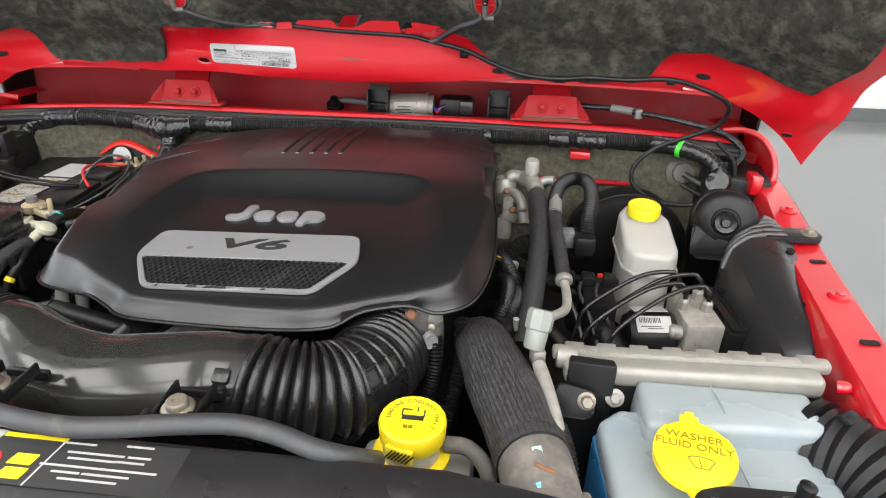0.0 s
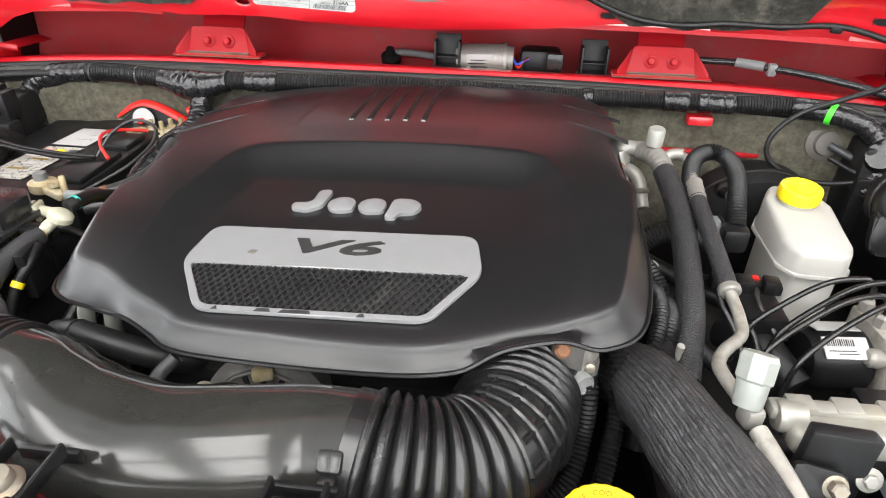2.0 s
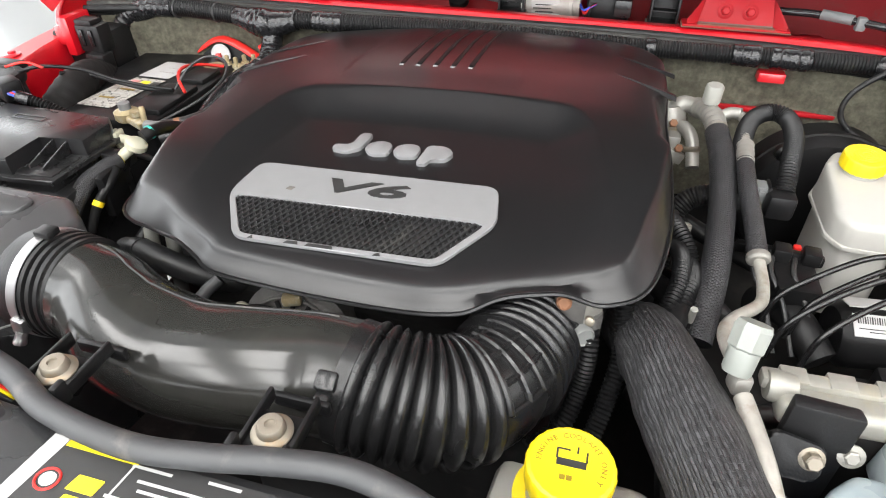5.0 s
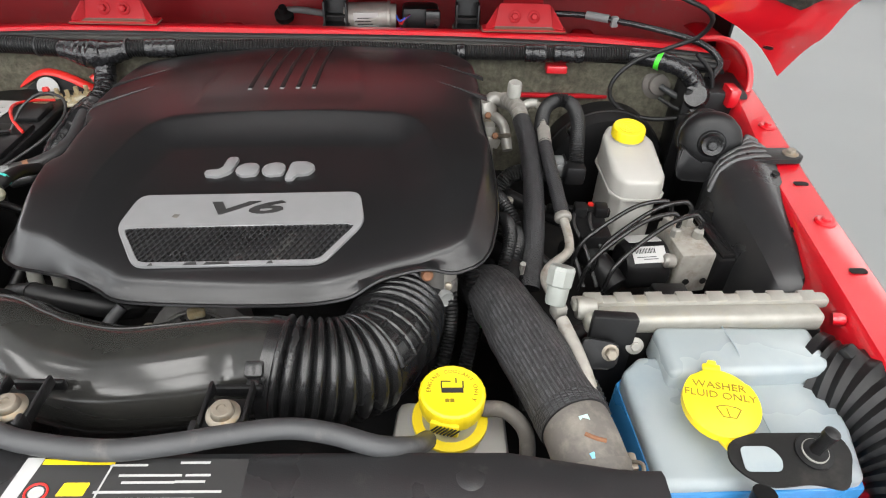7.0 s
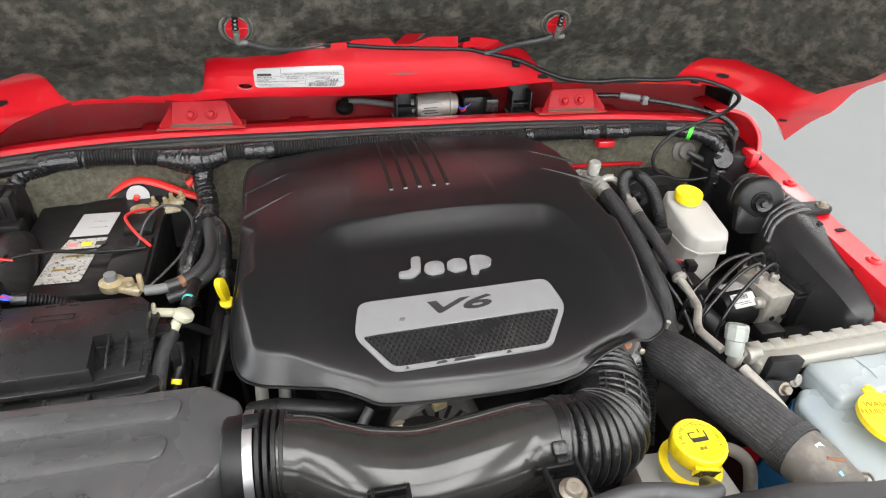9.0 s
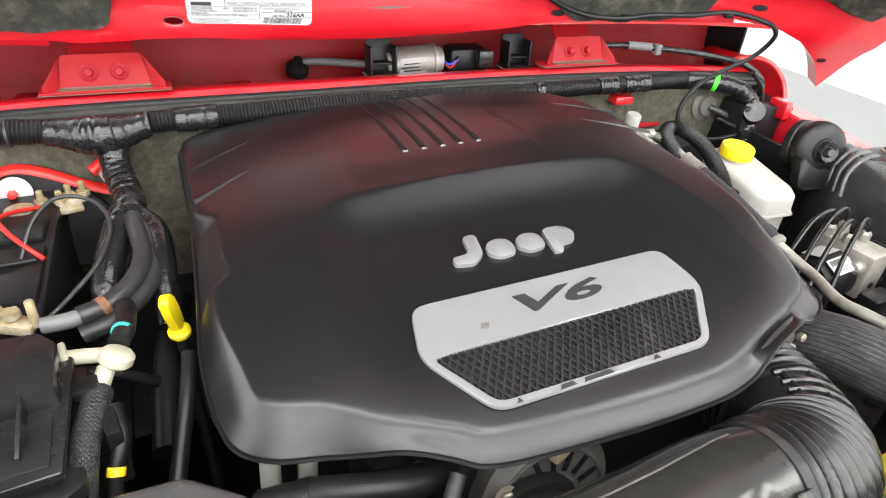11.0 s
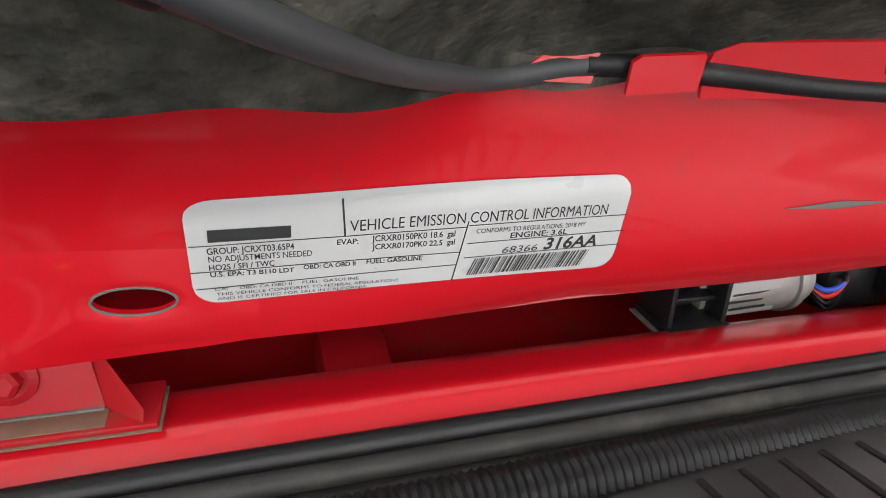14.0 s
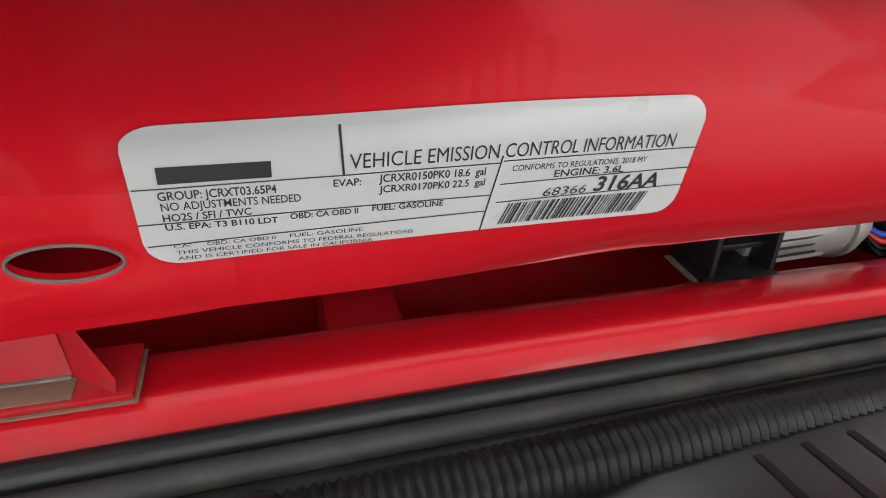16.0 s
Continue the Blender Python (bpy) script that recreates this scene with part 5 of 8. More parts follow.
part("plug", lathe([(0.0095, 0), (0.0105, 0.002), (0.0105, 0.02), (0.0095, 0.0215), (0.0085, 0.0195), (0.001, 0.0185)], (0.227, 0.78, 1.05), (0.45, -0.85, 0.1), 24), SMOKE, throttle, "cloudy round plug")
part("bracket", box((0.232, 0.768, 1.018), (0.008, 0.006, 0.022), 0.0015, (0, 20, 0)), ZINC, throttle)
for x, z in ((0.238, 1.074), (0.246, 1.012), (0.226, 1.01)):
    part("screw", lathe([(0.0045, 0), (0.0045, 0.005), (0.003, 0.006)], (x, 0.764, z), (0, -1, 0.3), 10), ZINC, throttle)
part("spring_arm", sweep([(0.236, 0.762, 1.005), (0.243, 0.752, 0.992), (0.236, 0.746, 0.98)], 0.0024, 8, 6), ZINC, throttle)
bolt((0.2125, 0.7655, 1.0885), (0.05, -0.85, 0.5), 0.0066, throttle, "bolt", RUST, 0.006, 1.12)

# ---- radiator shroud, hoses and caps at the front ----
shroud = thing("radiator_shroud", (0.05, 0.45, 0.9), "black plastic radiator shroud across the front", "radiator shroud")
sh = strip([(0.0, 0.92), (0.0, 1.092), (-0.005, 1.102), (-0.012, 1.105), (-0.056, 1.103), (-0.09, 1.094), (-0.12, 1.077), (-0.138, 1.055), (-0.148, 0.92)], [-0.44, -0.40, -0.3, -0.15, 0.0, 0.15, 0.28, 0.375, 0.395, 0.408], lambda x: 0.524 + 0.016 * smooth01(-x / 0.3) - 0.018 * smooth01((x - 0.28) / 0.11))
part("top", sh, SATIN, shroud)
for x, y in ((0.247, 0.503), (-0.305, 0.527)):
    part("dimple", lathe([(0.016, 0), (0.012, 0.0018), (0.004, 0.0024)], (x, y - 0.005, 1.1025), (0, 0.05, 1), 24), SATIN, shroud)
part("ridge", box((-0.372, 0.528, 1.106), (0.11, 0.022, 0.012), 0.004), SATIN, shroud)
part("fold", prism([(-0.215, 0.455), (-0.175, 0.462), (-0.163, 0.52), (-0.185, 0.53), (-0.205, 0.51)], 1.09, 1.1058, 0.003), SATIN, shroud)
part("core", box((0.0, 0.51, 0.8), (0.9, 0.05, 0.3), 0.004), DARK, shroud)

label = thing("warning_label", (-0.024, 0.49, 1.108), "black warning label with yellow and white panels on the shroud", "label")
LM = basis((-0.024, 0.492, 1.1037), (1, 0, 0), (0, 1, 0.045))
part("sheet", place(outline_plate([(-0.088, -0.03), (0.088, -0.03), (0.088, 0.02), (-0.084, 0.022)], 0.0005, 0, 0.002), LM), INK, label)
part("white_panel", place(outline_plate([(-0.1, -0.03), (-0.088, -0.03), (-0.078, 0.022), (-0.092, 0.022)], 0.0008, 0), LM), PAPER, label)
part("yellow_band", place(outline_plate([(-0.078, 0.016), (-0.02, 0.0155), (-0.02, 0.0195), (-0.0775, 0.0205)], 0.0009, 0), LM), YELLOW, label)
for y in (-0.006, -0.02):
    part("yellow_panel", place(outline_plate([(-0.056, y - 0.005), (-0.035, y - 0.005), (-0.033, y + 0.006), (-0.053, y + 0.006)], 0.0009, 0, 0.001), LM), YELLOW, label)
part("red_ring", place(sweep([(-0.072 + 0.0085 * math.cos(a), -0.008 + 0.0075 * math.sin(a), 0.0006) for a in span(0, 2 * math.pi, 25)], 0.001, 6, 1), LM), WIRERED, label)
part("pictogram", place(outline_plate([(0.006 * math.cos(a) - 0.072, 0.0052 * math.sin(a) - 0.008) for a in span(0, 5.9, 14)], 0.0007, 0), LM), PAPER, label)
for x, y, w in ((-0.008, 0.015, 0.03), (0.045, 0.017, 0.024), (0.012, 0.006, 0.05), (0.05, 0.006, 0.02), (0.012, 0.0, 0.042), (0.045, 0.0005, 0.024), (0.022, -0.008, 0.1), (-0.002, -0.014, 0.024), (0.032, -0.014, 0.04), (0.02, -0.02, 0.05)):
    part("print_bar", place(outline_plate([(x - w / 2, y - 0.001), (x + w / 2, y - 0.001), (x + w / 2, y + 0.001), (x - w / 2, y + 0.001)], 0.0008, 0), LM), PAPER, label)
part("divider", place(outline_plate([(-0.029, -0.03), (-0.0275, -0.03), (-0.0205, 0.016), (-0.022, 0.016)], 0.0009, 0), LM), PAPER, label)

overflow = thing("coolant_hose", (-0.2, 0.55, 1.08), "long grey rubber coolant hose across the radiator shroud", "hose")
part("tube", sweep([(-0.458, 0.579, 1.05), (-0.44, 0.572, 1.108), (-0.402, 0.571, 1.124), (-0.328, 0.569, 1.127), (-0.272, 0.562, 1.128), (-0.226, 0.553, 1.123), (-0.174, 0.542, 1.119), (-0.126, 0.523, 1.117), (-0.055, 0.513, 1.117), (-0.002, 0.518, 1.117), (0.044, 0.527, 1.117), (0.092, 0.534, 1.116), (0.131, 0.530, 1.114), (0.17, 0.522, 1.108), (0.20, 0.532, 1.092), (0.212, 0.556, 1.066)], 0.0092, 16, 8), GREYRUB, overflow)

radcap = thing("coolant_filler", (-0.42, 0.52, 1.09), "worn silver radiator cap with yellow warning wings", "cap")
RC = basis((-0.42, 0.518, 1.128), (1, 0.25, -0.05), (-0.25, 1, 0.25))
part("wing_plate", place(outline_plate([(-0.055, -0.02), (0.03, -0.026), (0.05, 0.0), (0.03, 0.026), (-0.055, 0.022)], 0.002, 0.0006, 0.018), RC), YELLOW, radcap)
part("wing_edge", place(outline_plate([(0.018, -0.024), (0.034, -0.024), (0.051, 0.0), (0.034, 0.025), (0.018, 0.025), (0.034, 0.0)], 0.0026, 0.0006, 0.008), RC), CHROME, radcap)
part("disc", place(lathe([(0.024, 0), (0.025, 0.003), (0.02, 0.007), (0.012, 0.009)], (-0.016, 0, 0.002), (0, 0, 1), 32), RC), CHROME, radcap)
for a in range(8):
    part("print_bar", place(box((-0.016 + 0.0155 * math.cos(a * 0.7), 0.0155 * math.sin(a * 0.7), 0.0098), (0.005, 0.0016, 0.0004), 0, (0, 0, math.degrees(a * 0.7) + 90)), RC), INK, radcap)
part("neck", sweep([(-0.43, 0.52, 1.07), (-0.43, 0.52, 1.125)], 0.02, 24, 2), BLACK, radcap)

plug = thing("fan_connector", (-0.25, 0.53, 1.1), "black wiring connector with a red lock tab", "connector")
part("shell", box((-0.262, 0.535, 1.106), (0.042, 0.016, 0.012), 0.003, (0, 0, -3)), BLACK, plug)
part("latch", box((-0.262, 0.534, 1.113), (0.024, 0.008, 0.003), 0.001, (0, 0, -3)), GLOSS, plug)
part("socket", box((-0.226, 0.532, 1.106), (0.03, 0.017, 0.013), 0.003, (0, 0, -6)), BLACK, plug)
part("lock_tab", box((-0.272, 0.541, 1.1125), (0.005, 0.004, 0.003), 0.001), WIRERED, plug)
for dx, m in ((0, GREYRUB), (0.003, YELLOW), (0.006, WIRERED)):
    part("wire", sweep([(-0.213, 0.529 + dx, 1.107), (-0.205, 0.53 + dx, 1.108), (-0.195, 0.533 + dx, 1.106), (-0.185, 0.537 + dx, 1.09)], 0.0016, 8, 6), m, plug)

coolant = thing("coolant_reservoir", (0.2365, 0.6, 0.95), "white coolant reservoir neck with a yellow screw cap", "coolant reservoir")
part("tank", prism([(0.17, 0.56), (0.3, 0.555), (0.3, 0.65), (0.18, 0.655)], 0.92, 1.0, 0.012), OFFWHITE, coolant)
part("neck", lathe([(0.034, 0), (0.034, 0.02), (0.029, 0.022), (0.029, 0.05)], (0.2365, 0.609, 0.995), (0, -0.02, 1), 40), OFFWHITE, coolant)
part("collar", lathe([(0.034, 0), (0.0395, 0.001), (0.0395, 0.005), (0.034, 0.006)], (0.2365, 0.609, 1.022), (0, -0.02, 1), 48), YELLOW, coolant)
cap = part("cap", lathe([(0.0318, 0), (0.0328, 0.002), (0.0338, 0.019), (0.0325, 0.0222), (0.030, 0.0236), (0.0285, 0.023), (0.001, 0.023)], (0.2375, 0.611, 1.0465), (0, -0.02, 1), 96, knurl=48, knurl_depth=0.012), YELLOW, coolant, "yellow ribbed screw cap")
CM = basis((0.2375, 0.611, 1.0698), (1, 0, 0), (0, 1, 0.02))
for word, a0, a1 in (("ENGINE", 182, 126), ("COOLANT", 105, 35), ("ONLY", 12, -28)):
    for i, ch in enumerate(word):
        a = radians(a0 + (a1 - a0) * i / (len(word) - 1))
        m = CM @ Matrix.Translation((0.0238 * math.cos(a), 0.0238 * math.sin(a), 0)) @ Matrix.Rotation(a - math.pi / 2, 4, "Z")
        part("letter", place(text_bm(ch, 0.0062, 0.0003, 1.0, "CENTER"), m), INKSOFT, cap, smooth=False)
part("symbol", place(join(outline_plate([(-0.011, -0.006), (0.011, -0.006), (0.011, 0.0), (-0.011, 0.0)], 0.0005, 0), box((-0.011, 0.004, 0.0003), (0.0015, 0.009, 0.0006), 0), box((0.011, 0.004, 0.0003), (0.0015, 0.009, 0.0006), 0), box((-0.006, 0.008, 0.0003), (0.009, 0.0013, 0.0006), 0), box((0.004, 0.009, 0.0003), (0.0014, 0.006, 0.0006), 0)), CM @ Matrix.Translation((0, 0.003, 0))), INK, cap)
part("book_symbol", place(join(box((-0.0025, 0, 0.0003), (0.0042, 0.004, 0.0005), 0), box((0.0025, 0, 0.0003), (0.0042, 0.004, 0.0005), 0)), CM @ Matrix.Translation((-0.003, -0.0125, 0))), INKSOFT, cap)
part("grip_tab", box((0.229, 0.5782, 1.052), (0.029, 0.005, 0.017), 0.002, (0, 0, -14)), YELLOW, cap)
for i in range(7):
    part("hatch", box((0.229 - 0.0105 + i * 0.0035, 0.5752 + 0.0009 * (3 - i), 1.052), (0.0015, 0.001, 0.015), 0, (0, 35, -14)), INK, cap)
solo("reservoir_hose", sweep([(0.27, 0.615, 1.035), (0.295, 0.612, 1.034), (0.315, 0.595, 1.02), (0.318, 0.575, 0.98)], 0.0085, 12, 8), OLDRUB, "short grey-brown rubber hose beside the coolant cap", "hose")

# ---- washer tank ----
tank = thing("washer_fluid_reservoir", (0.53, 0.62, 0.72), "frosted washer fluid tank half full of blue fluid", "washer reservoir")
body = [(0.43, 0.52), (0.42, 0.66), (0.455, 0.69), (0.66, 0.69), (0.655, 0.58), (0.64, 0.52)]
part("shoulder", prism([(0.432, 0.525), (0.425, 0.655), (0.45, 0.678), (0.652, 0.678), (0.648, 0.585), (0.635, 0.53)], 1.024, lambda x, y: 1.036 + 0.012 * smooth01((y - 0.55) / 0.1), 0.009, 3), TANK, tank)
part("upper_block", prism([(0.468, 0.632), (0.468, 0.705), (0.652, 0.705), (0.650, 0.64)], 1.03, 1.069, 0.009, 3, taper=0.02), TANK, tank)
part("fluid", prism([(0.43, 0.522), (0.423, 0.657), (0.448, 0.68), (0.654, 0.68), (0.65, 0.583), (0.637, 0.527)], 0.72, 1.0245, 0.004), BLUE, tank, "blue fluid behind the frosted wall")
part("seam", sweep([(0.548, 0.705, 1.068), (0.55, 0.66, 1.07), (0.552, 0.634, 1.05), (0.556, 0.60, 1.047), (0.562, 0.54, 1.037)], 0.0009, 6, 6), TANK, tank)
wcap = part("cap", place(outline_plate([(0.036 * math.cos(a) * (1.05 if math.cos(a) > 0 else 1), 0.0395 * math.sin(a)) for a in span(0, 2 * math.pi * 35 / 36, 36)], 0.009, 0.003), basis((0.502, 0.592, 1.068), (0.95, -0.26, 0.02), (0.26, 0.95, 0.1))), YELLOW, tank, "flip-up yellow cap")
WM = basis((0.502, 0.592, 1.0773), (0.95, -0.20, 0.02), (0.20, 0.95, 0.1))
part("hinge_tab", place(join(box((-0.004, 0.040, -0.002), (0.018, 0.008, 0.005), 0.002), box((-0.004, 0.044, 0.0), (0.009, 0.006, 0.006), 0.002)), WM), YELLOW, wcap)
part("lift_tab", place(outline_plate([(-0.016, -0.036), (0.028, -0.03), (0.026, -0.05), (0.006, -0.06), (-0.006, -0.05)], 0.004, 0.001, 0.008), WM @ Matrix.Translation((0.006, 0, -0.007))), YELLOW, wcap)
part("letters", place(text_bm("WASHER", 0.0112, 0.0004, 1.15, "CENTER"), WM @ Matrix.Translation((0.0, 0.017, 0))), INKSOFT, wcap, smooth=False)
part("letters", place(text_bm("FLUID ONLY", 0.0112, 0.0004, 1.1, "CENTER"), WM @ Matrix.Translation((0.0, 0.006, 0))), INKSOFT, wcap, smooth=False)
sym = [(-0.0115, -0.008), (-0.008, -0.006), (0.0, -0.005), (0.008, -0.006), (0.0115, -0.008), (0.006, -0.018), (-0.006, -0.018), (-0.0115, -0.008)]
part("symbol", place(sweep([(x + 0.006, y, 0.0003) for x, y in sym], 0.0006, 6, 1), WM), INKSOFT, wcap)
part("symbol", place(sweep([(0.006, -0.017, 0.0003), (0.004, -0.008, 0.0003)], 0.0005, 6, 2), WM), INKSOFT, wcap)
stay = thing("prop_rod_bracket", (0.54, 0.53, 1.05), "black steel bracket with a stud and washers", "bracket")
part("plate", place(outline_plate([(-0.062, 0.0), (-0.056, 0.018), (-0.03, 0.026), (0.05, 0.026), (0.058, 0.008), (0.038, -0.03), (0.01, -0.022), (-0.03, -0.026), (-0.05, -0.016)], 0.003, 0.0008, 0.01), basis((0.548, 0.53, 1.07), (1, 0, 0), (0, 1, 0.15))), DARK, stay)
part("opening", place(outline_plate([(-0.022, -0.012), (0.012, -0.012), (0.016, 0.0), (0.008, 0.012), (-0.02, 0.012)], 0.0006, 0, 0.006), basis((0.52, 0.53, 1.0734), (1, 0, 0), (0, 1, 0.15))), TANK, stay)
part("stud", join(lathe([(0.017, 0), (0.017, 0.002), (0.011, 0.0022), (0.011, 0.005)], (0.568, 0.536, 1.074), (0, -0.15, 1), 28), lathe([(0.006, 0.004), (0.0055, 0.022), (0.007, 0.026), (0.007, 0.033), (0.004, 0.035)], (0.568, 0.536, 1.074), (0.1, -0.05, 1), 16)), BLACK, stay)
part("washer", lathe([(0.012, 0), (0.012, 0.0015), (0.007, 0.0018)], (0.568, 0.5355, 1.0765), (0, -0.15, 1), 28), WHITEP, stay)
part("post", sweep([(0.52, 0.51, 1.05), (0.518, 0.50, 1.0), (0.515, 0.49, 0.93)], 0.011, 12, 4), BLACK, stay)

# ---- condenser tank, its bracket and the big hose ----
cond = thing("transmission_cooler", (0.53, 0.72, 0.98), "silver aluminium cooler tank with crimped tabs", "cooler")
part("header", box((0.53, 0.716, 1.068), (0.275, 0.028, 0.026), 0.008, (0, -1.5, 0), 3), COOLER, cond)
part("rail", box((0.53, 0.733, 1.078), (0.30, 0.016, 0.014), 0.004, (0, -1.5, 0)), COOLER, cond)
part("core", box((0.54, 0.715, 0.97), (0.26, 0.02, 0.18), 0.002), DARK, cond)
for i in range(8):
    x = 0.405 + i * 0.036
    part("crimp", box((x, 0.735, 1.0795 + 0.0008 * i), (0.021, 0.018, 0.0065), 0.0015, (0, -1.5, 0)), COOLER, cond)
part("end_cap", lathe([(0.012, 0), (0.014, 0.004), (0.012, 0.022)], (0.385, 0.728, 1.072), (1, 0, 0), 20), COOLER, cond)
part("bolt", lathe([(0.007, 0), (0.0075, 0.01), (0.005, 0.014)], (0.682, 0.714, 1.07), (1, -0.3, 0.2), 12), RED, cond)
brk = thing("cooler_bracket", (0.42, 0.68, 0.95), "black steel bracket holding the cooler", "bracket")
part("plate", prism([(0.394, 0.690), (0.445, 0.686), (0.443, 0.700), (0.396, 0.704)], 0.95, 1.094, 0.003), BLACK, brk)
part("ear", place(outline_plate([(-0.03, -0.016), (0.012, -0.018), (0.016, 0.012), (-0.026, 0.02)], 0.006, 0.002, 0.008), basis((0.41, 0.677, 1.052), (1, 0, 0), (0, 0.5, 1))), BLACK, brk)
bolt((0.415, 0.674, 1.056), (0, -1, 0.5), 0.007, brk, "bolt", ZINC, 0.01, 1.4)
bolt((0.447, 0.688, 1.052), (0, -1, 0.4), 0.006, brk, "bolt", ALU, 0.006, 1.7)

bighose = thing("radiator_hose", (0.34, 0.68, 1.0), "wide radiator hose in a braided black sleeve", "hose")
sleeve = sweep([(0.288, 0.86, 0.985), (0.298, 0.81, 1.02), (0.309, 0.755, 1.042), (0.324, 0.695, 1.05), (0.341, 0.635, 1.055), (0.355, 0.582, 1.06)], lambda run, f: 0.0325 + 0.004 * math.sin(math.pi * f) + 0.002 * f, 72, 22, flat=1.0)
sleeve.normal_update()
for v in sleeve.verts:
    c = v.co.copy()
    v.co = c + v.normal * (0.0024 * noise.noise((c.x * 60, c.y * 7, c.z * 60)) + 0.0011 * noise.noise((c.x * 170, c.y * 18, c.z * 170)))
part("sleeve", sleeve, SLEEVE, bighose, "braided black sleeve")
part("cuff", sweep([(0.3525, 0.592, 1.0595), (0.355, 0.582, 1.06), (0.357, 0.574, 1.061)], lambda run, f: 0.0375 - 0.001 * f, 40, 3), BRAID, bighose)
part("rubber_end", sweep([(0.356, 0.58, 1.06), (0.361, 0.55, 1.061), (0.365, 0.52, 1.055), (0.366, 0.495, 1.035), (0.364, 0.48, 0.99)], 0.0345, 40, 8), OLDRUB, bighose, "dusty grey rubber hose end")
part("spring_clamp", sweep([(0.3635, 0.531, 1.0585), (0.365, 0.52, 1.055)], 0.0362, 40, 2), OLDRUB, bighose)
part("clamp_ear", join(box((0.398, 0.535, 1.062), (0.012, 0.012, 0.016), 0.003), box((0.394, 0.522, 1.072), (0.014, 0.006, 0.008), 0.002), sweep([(0.396, 0.53, 1.07), (0.404, 0.524, 1.076), (0.402, 0.514, 1.076), (0.393, 0.512, 1.07)], 0.002, 8, 6)), ZINC, bighose)
for at, size, turn, m in (((0.3565, 0.556, 1.0945), (0.009, 0.013, 0.0014), (4, -8, 12), "pale_green_paint"), ((0.361, 0.514, 1.0885), (0.005, 0.026, 0.0014), (14, -6, 22), "pale_blue_paint")):
    part("paint_mark", box(at, size, 0.0005, turn), mat(m, (0.42, 0.62, 0.58) if "green" in m else (0.2, 0.5, 0.7), 0.6, vary=0.3, scale=200), bighose)
part("scuffed_tape", sweep([(0.3535, 0.543, 1.0938), (0.362, 0.538, 1.0945), (0.371, 0.536, 1.0935)], 0.0022, 8, 5), RUST, bighose, "brown frayed tape")

# ---- brake side of the bay ----
brake = thing("brake_fluid_reservoir", (0.565, 1.11, 0.93), "off-white brake fluid reservoir with a yellow cap", "brake reservoir")


def brake_top(x, y):
    return 1.046 + 0.022 * smooth01((y - 1.06) / 0.09)


part("upper_tank", prism([(0.517, 1.07), (0.531, 1.045), (0.59, 1.042), (0.606, 1.065), (0.604, 1.15), (0.59, 1.20), (0.535, 1.205), (0.518, 1.17)], 1.012, brake_top, 0.009, 3, taper=0.03), OFFWHITE, brake)
part("lower_tank", prism([(0.523, 1.075), (0.535, 1.052), (0.587, 1.049), (0.6, 1.07), (0.598, 1.15), (0.585, 1.19), (0.54, 1.195), (0.524, 1.165)], 0.90, 1.012, 0.005), OFFWHITE, brake)
part("flange", prism([(0.515, 1.068), (0.53, 1.043), (0.591, 1.04), (0.608, 1.063), (0.606, 1.15), (0.592, 1.202), (0.533, 1.207), (0.516, 1.172)], 1.009, 1.014, 0.002), OFFWHITE, brake)
part("neck", lathe([(0.023, 0), (0.023, 0.02)], (0.559, 1.158, 1.06), (0, -0.1, 1), 32), OFFWHITE, brake)
cap = part("cap", lathe([(0.026, 0), (0.0275, 0.0015), (0.0275, 0.016), (0.0262, 0.0185), (0.0225, 0.0192), (0.0215, 0.0185), (0.001, 0.0185)], (0.559, 1.158, 1.068), (0, -0.1, 1), 80, knurl=40, knurl_depth=0.02), YELLOW, brake, "knurled yellow cap")
for r in (0.006, 0.011, 0.016):
    part("raised_ring", sweep([(0.559 + r * math.cos(a), 1.1562 + r * math.sin(a), 1.0868 + 0.1 * r * math.sin(a)) for a in span(0, 2 * math.pi, 33)], 0.0007, 6, 1), YELLOW, cap)
booster = thing("brake_booster", (0.57, 1.29, 0.9), "black round brake booster against the firewall", "brake booster")
part("drum", lathe([(0.06, 0), (0.11, 0.01), (0.118, 0.03), (0.118, 0.08), (0.10, 0.1)], (0.565, 1.25, 0.935), (0, 1, 0), 48), BLACK, booster)
part("band", lathe([(0.1185, 0), (0.121, 0.002), (0.121, 0.01), (0.1185, 0.012)], (0.565, 1.282, 0.935), (0, 1, 0), 48, close=False), DARK, booster)
part("check_valve", join(lathe([(0.012, 0), (0.012, 0.015), (0.008, 0.018), (0.008, 0.04)], (0.48, 1.225, 1.045), (0, -1, 0.2), 16)), BLACK, booster)
hoop = thing("vacuum_hose", (0.43, 1.15, 1.05), "looped black ribbed vacuum hose", "hose")
part("tube", ribbed([(0.395, 1.07, 1.06), (0.402, 1.13, 1.09), (0.415, 1.18, 1.105), (0.44, 1.205, 1.11), (0.462, 1.195, 1.108), (0.466, 1.15, 1.1), (0.458, 1.10, 1.08), (0.455, 1.075, 1.06)], 0.0105, 0.0018, 0.004, 12, 4), RUBBER, hoop)
part("elbow", box((0.452, 1.068, 1.048), (0.034, 0.03, 0.034), 0.007), BLACK, hoop)
conn = thing("sensor_connector", (0.43, 1.07, 1.04), "pale grey wiring connector", "connector")
part("shell", box((0.427, 1.085, 1.05), (0.022, 0.022, 0.03), 0.003), GREYP, conn)
part("latch", box((0.427, 1.073, 1.052), (0.012, 0.004, 0.014), 0.001), GREYP, conn)
for i in range(3):
    part("rib", box((0.419 + 0.008 * i, 1.0735, 1.05), (0.0018, 0.002, 0.026), 0.0005), GREYP, conn)
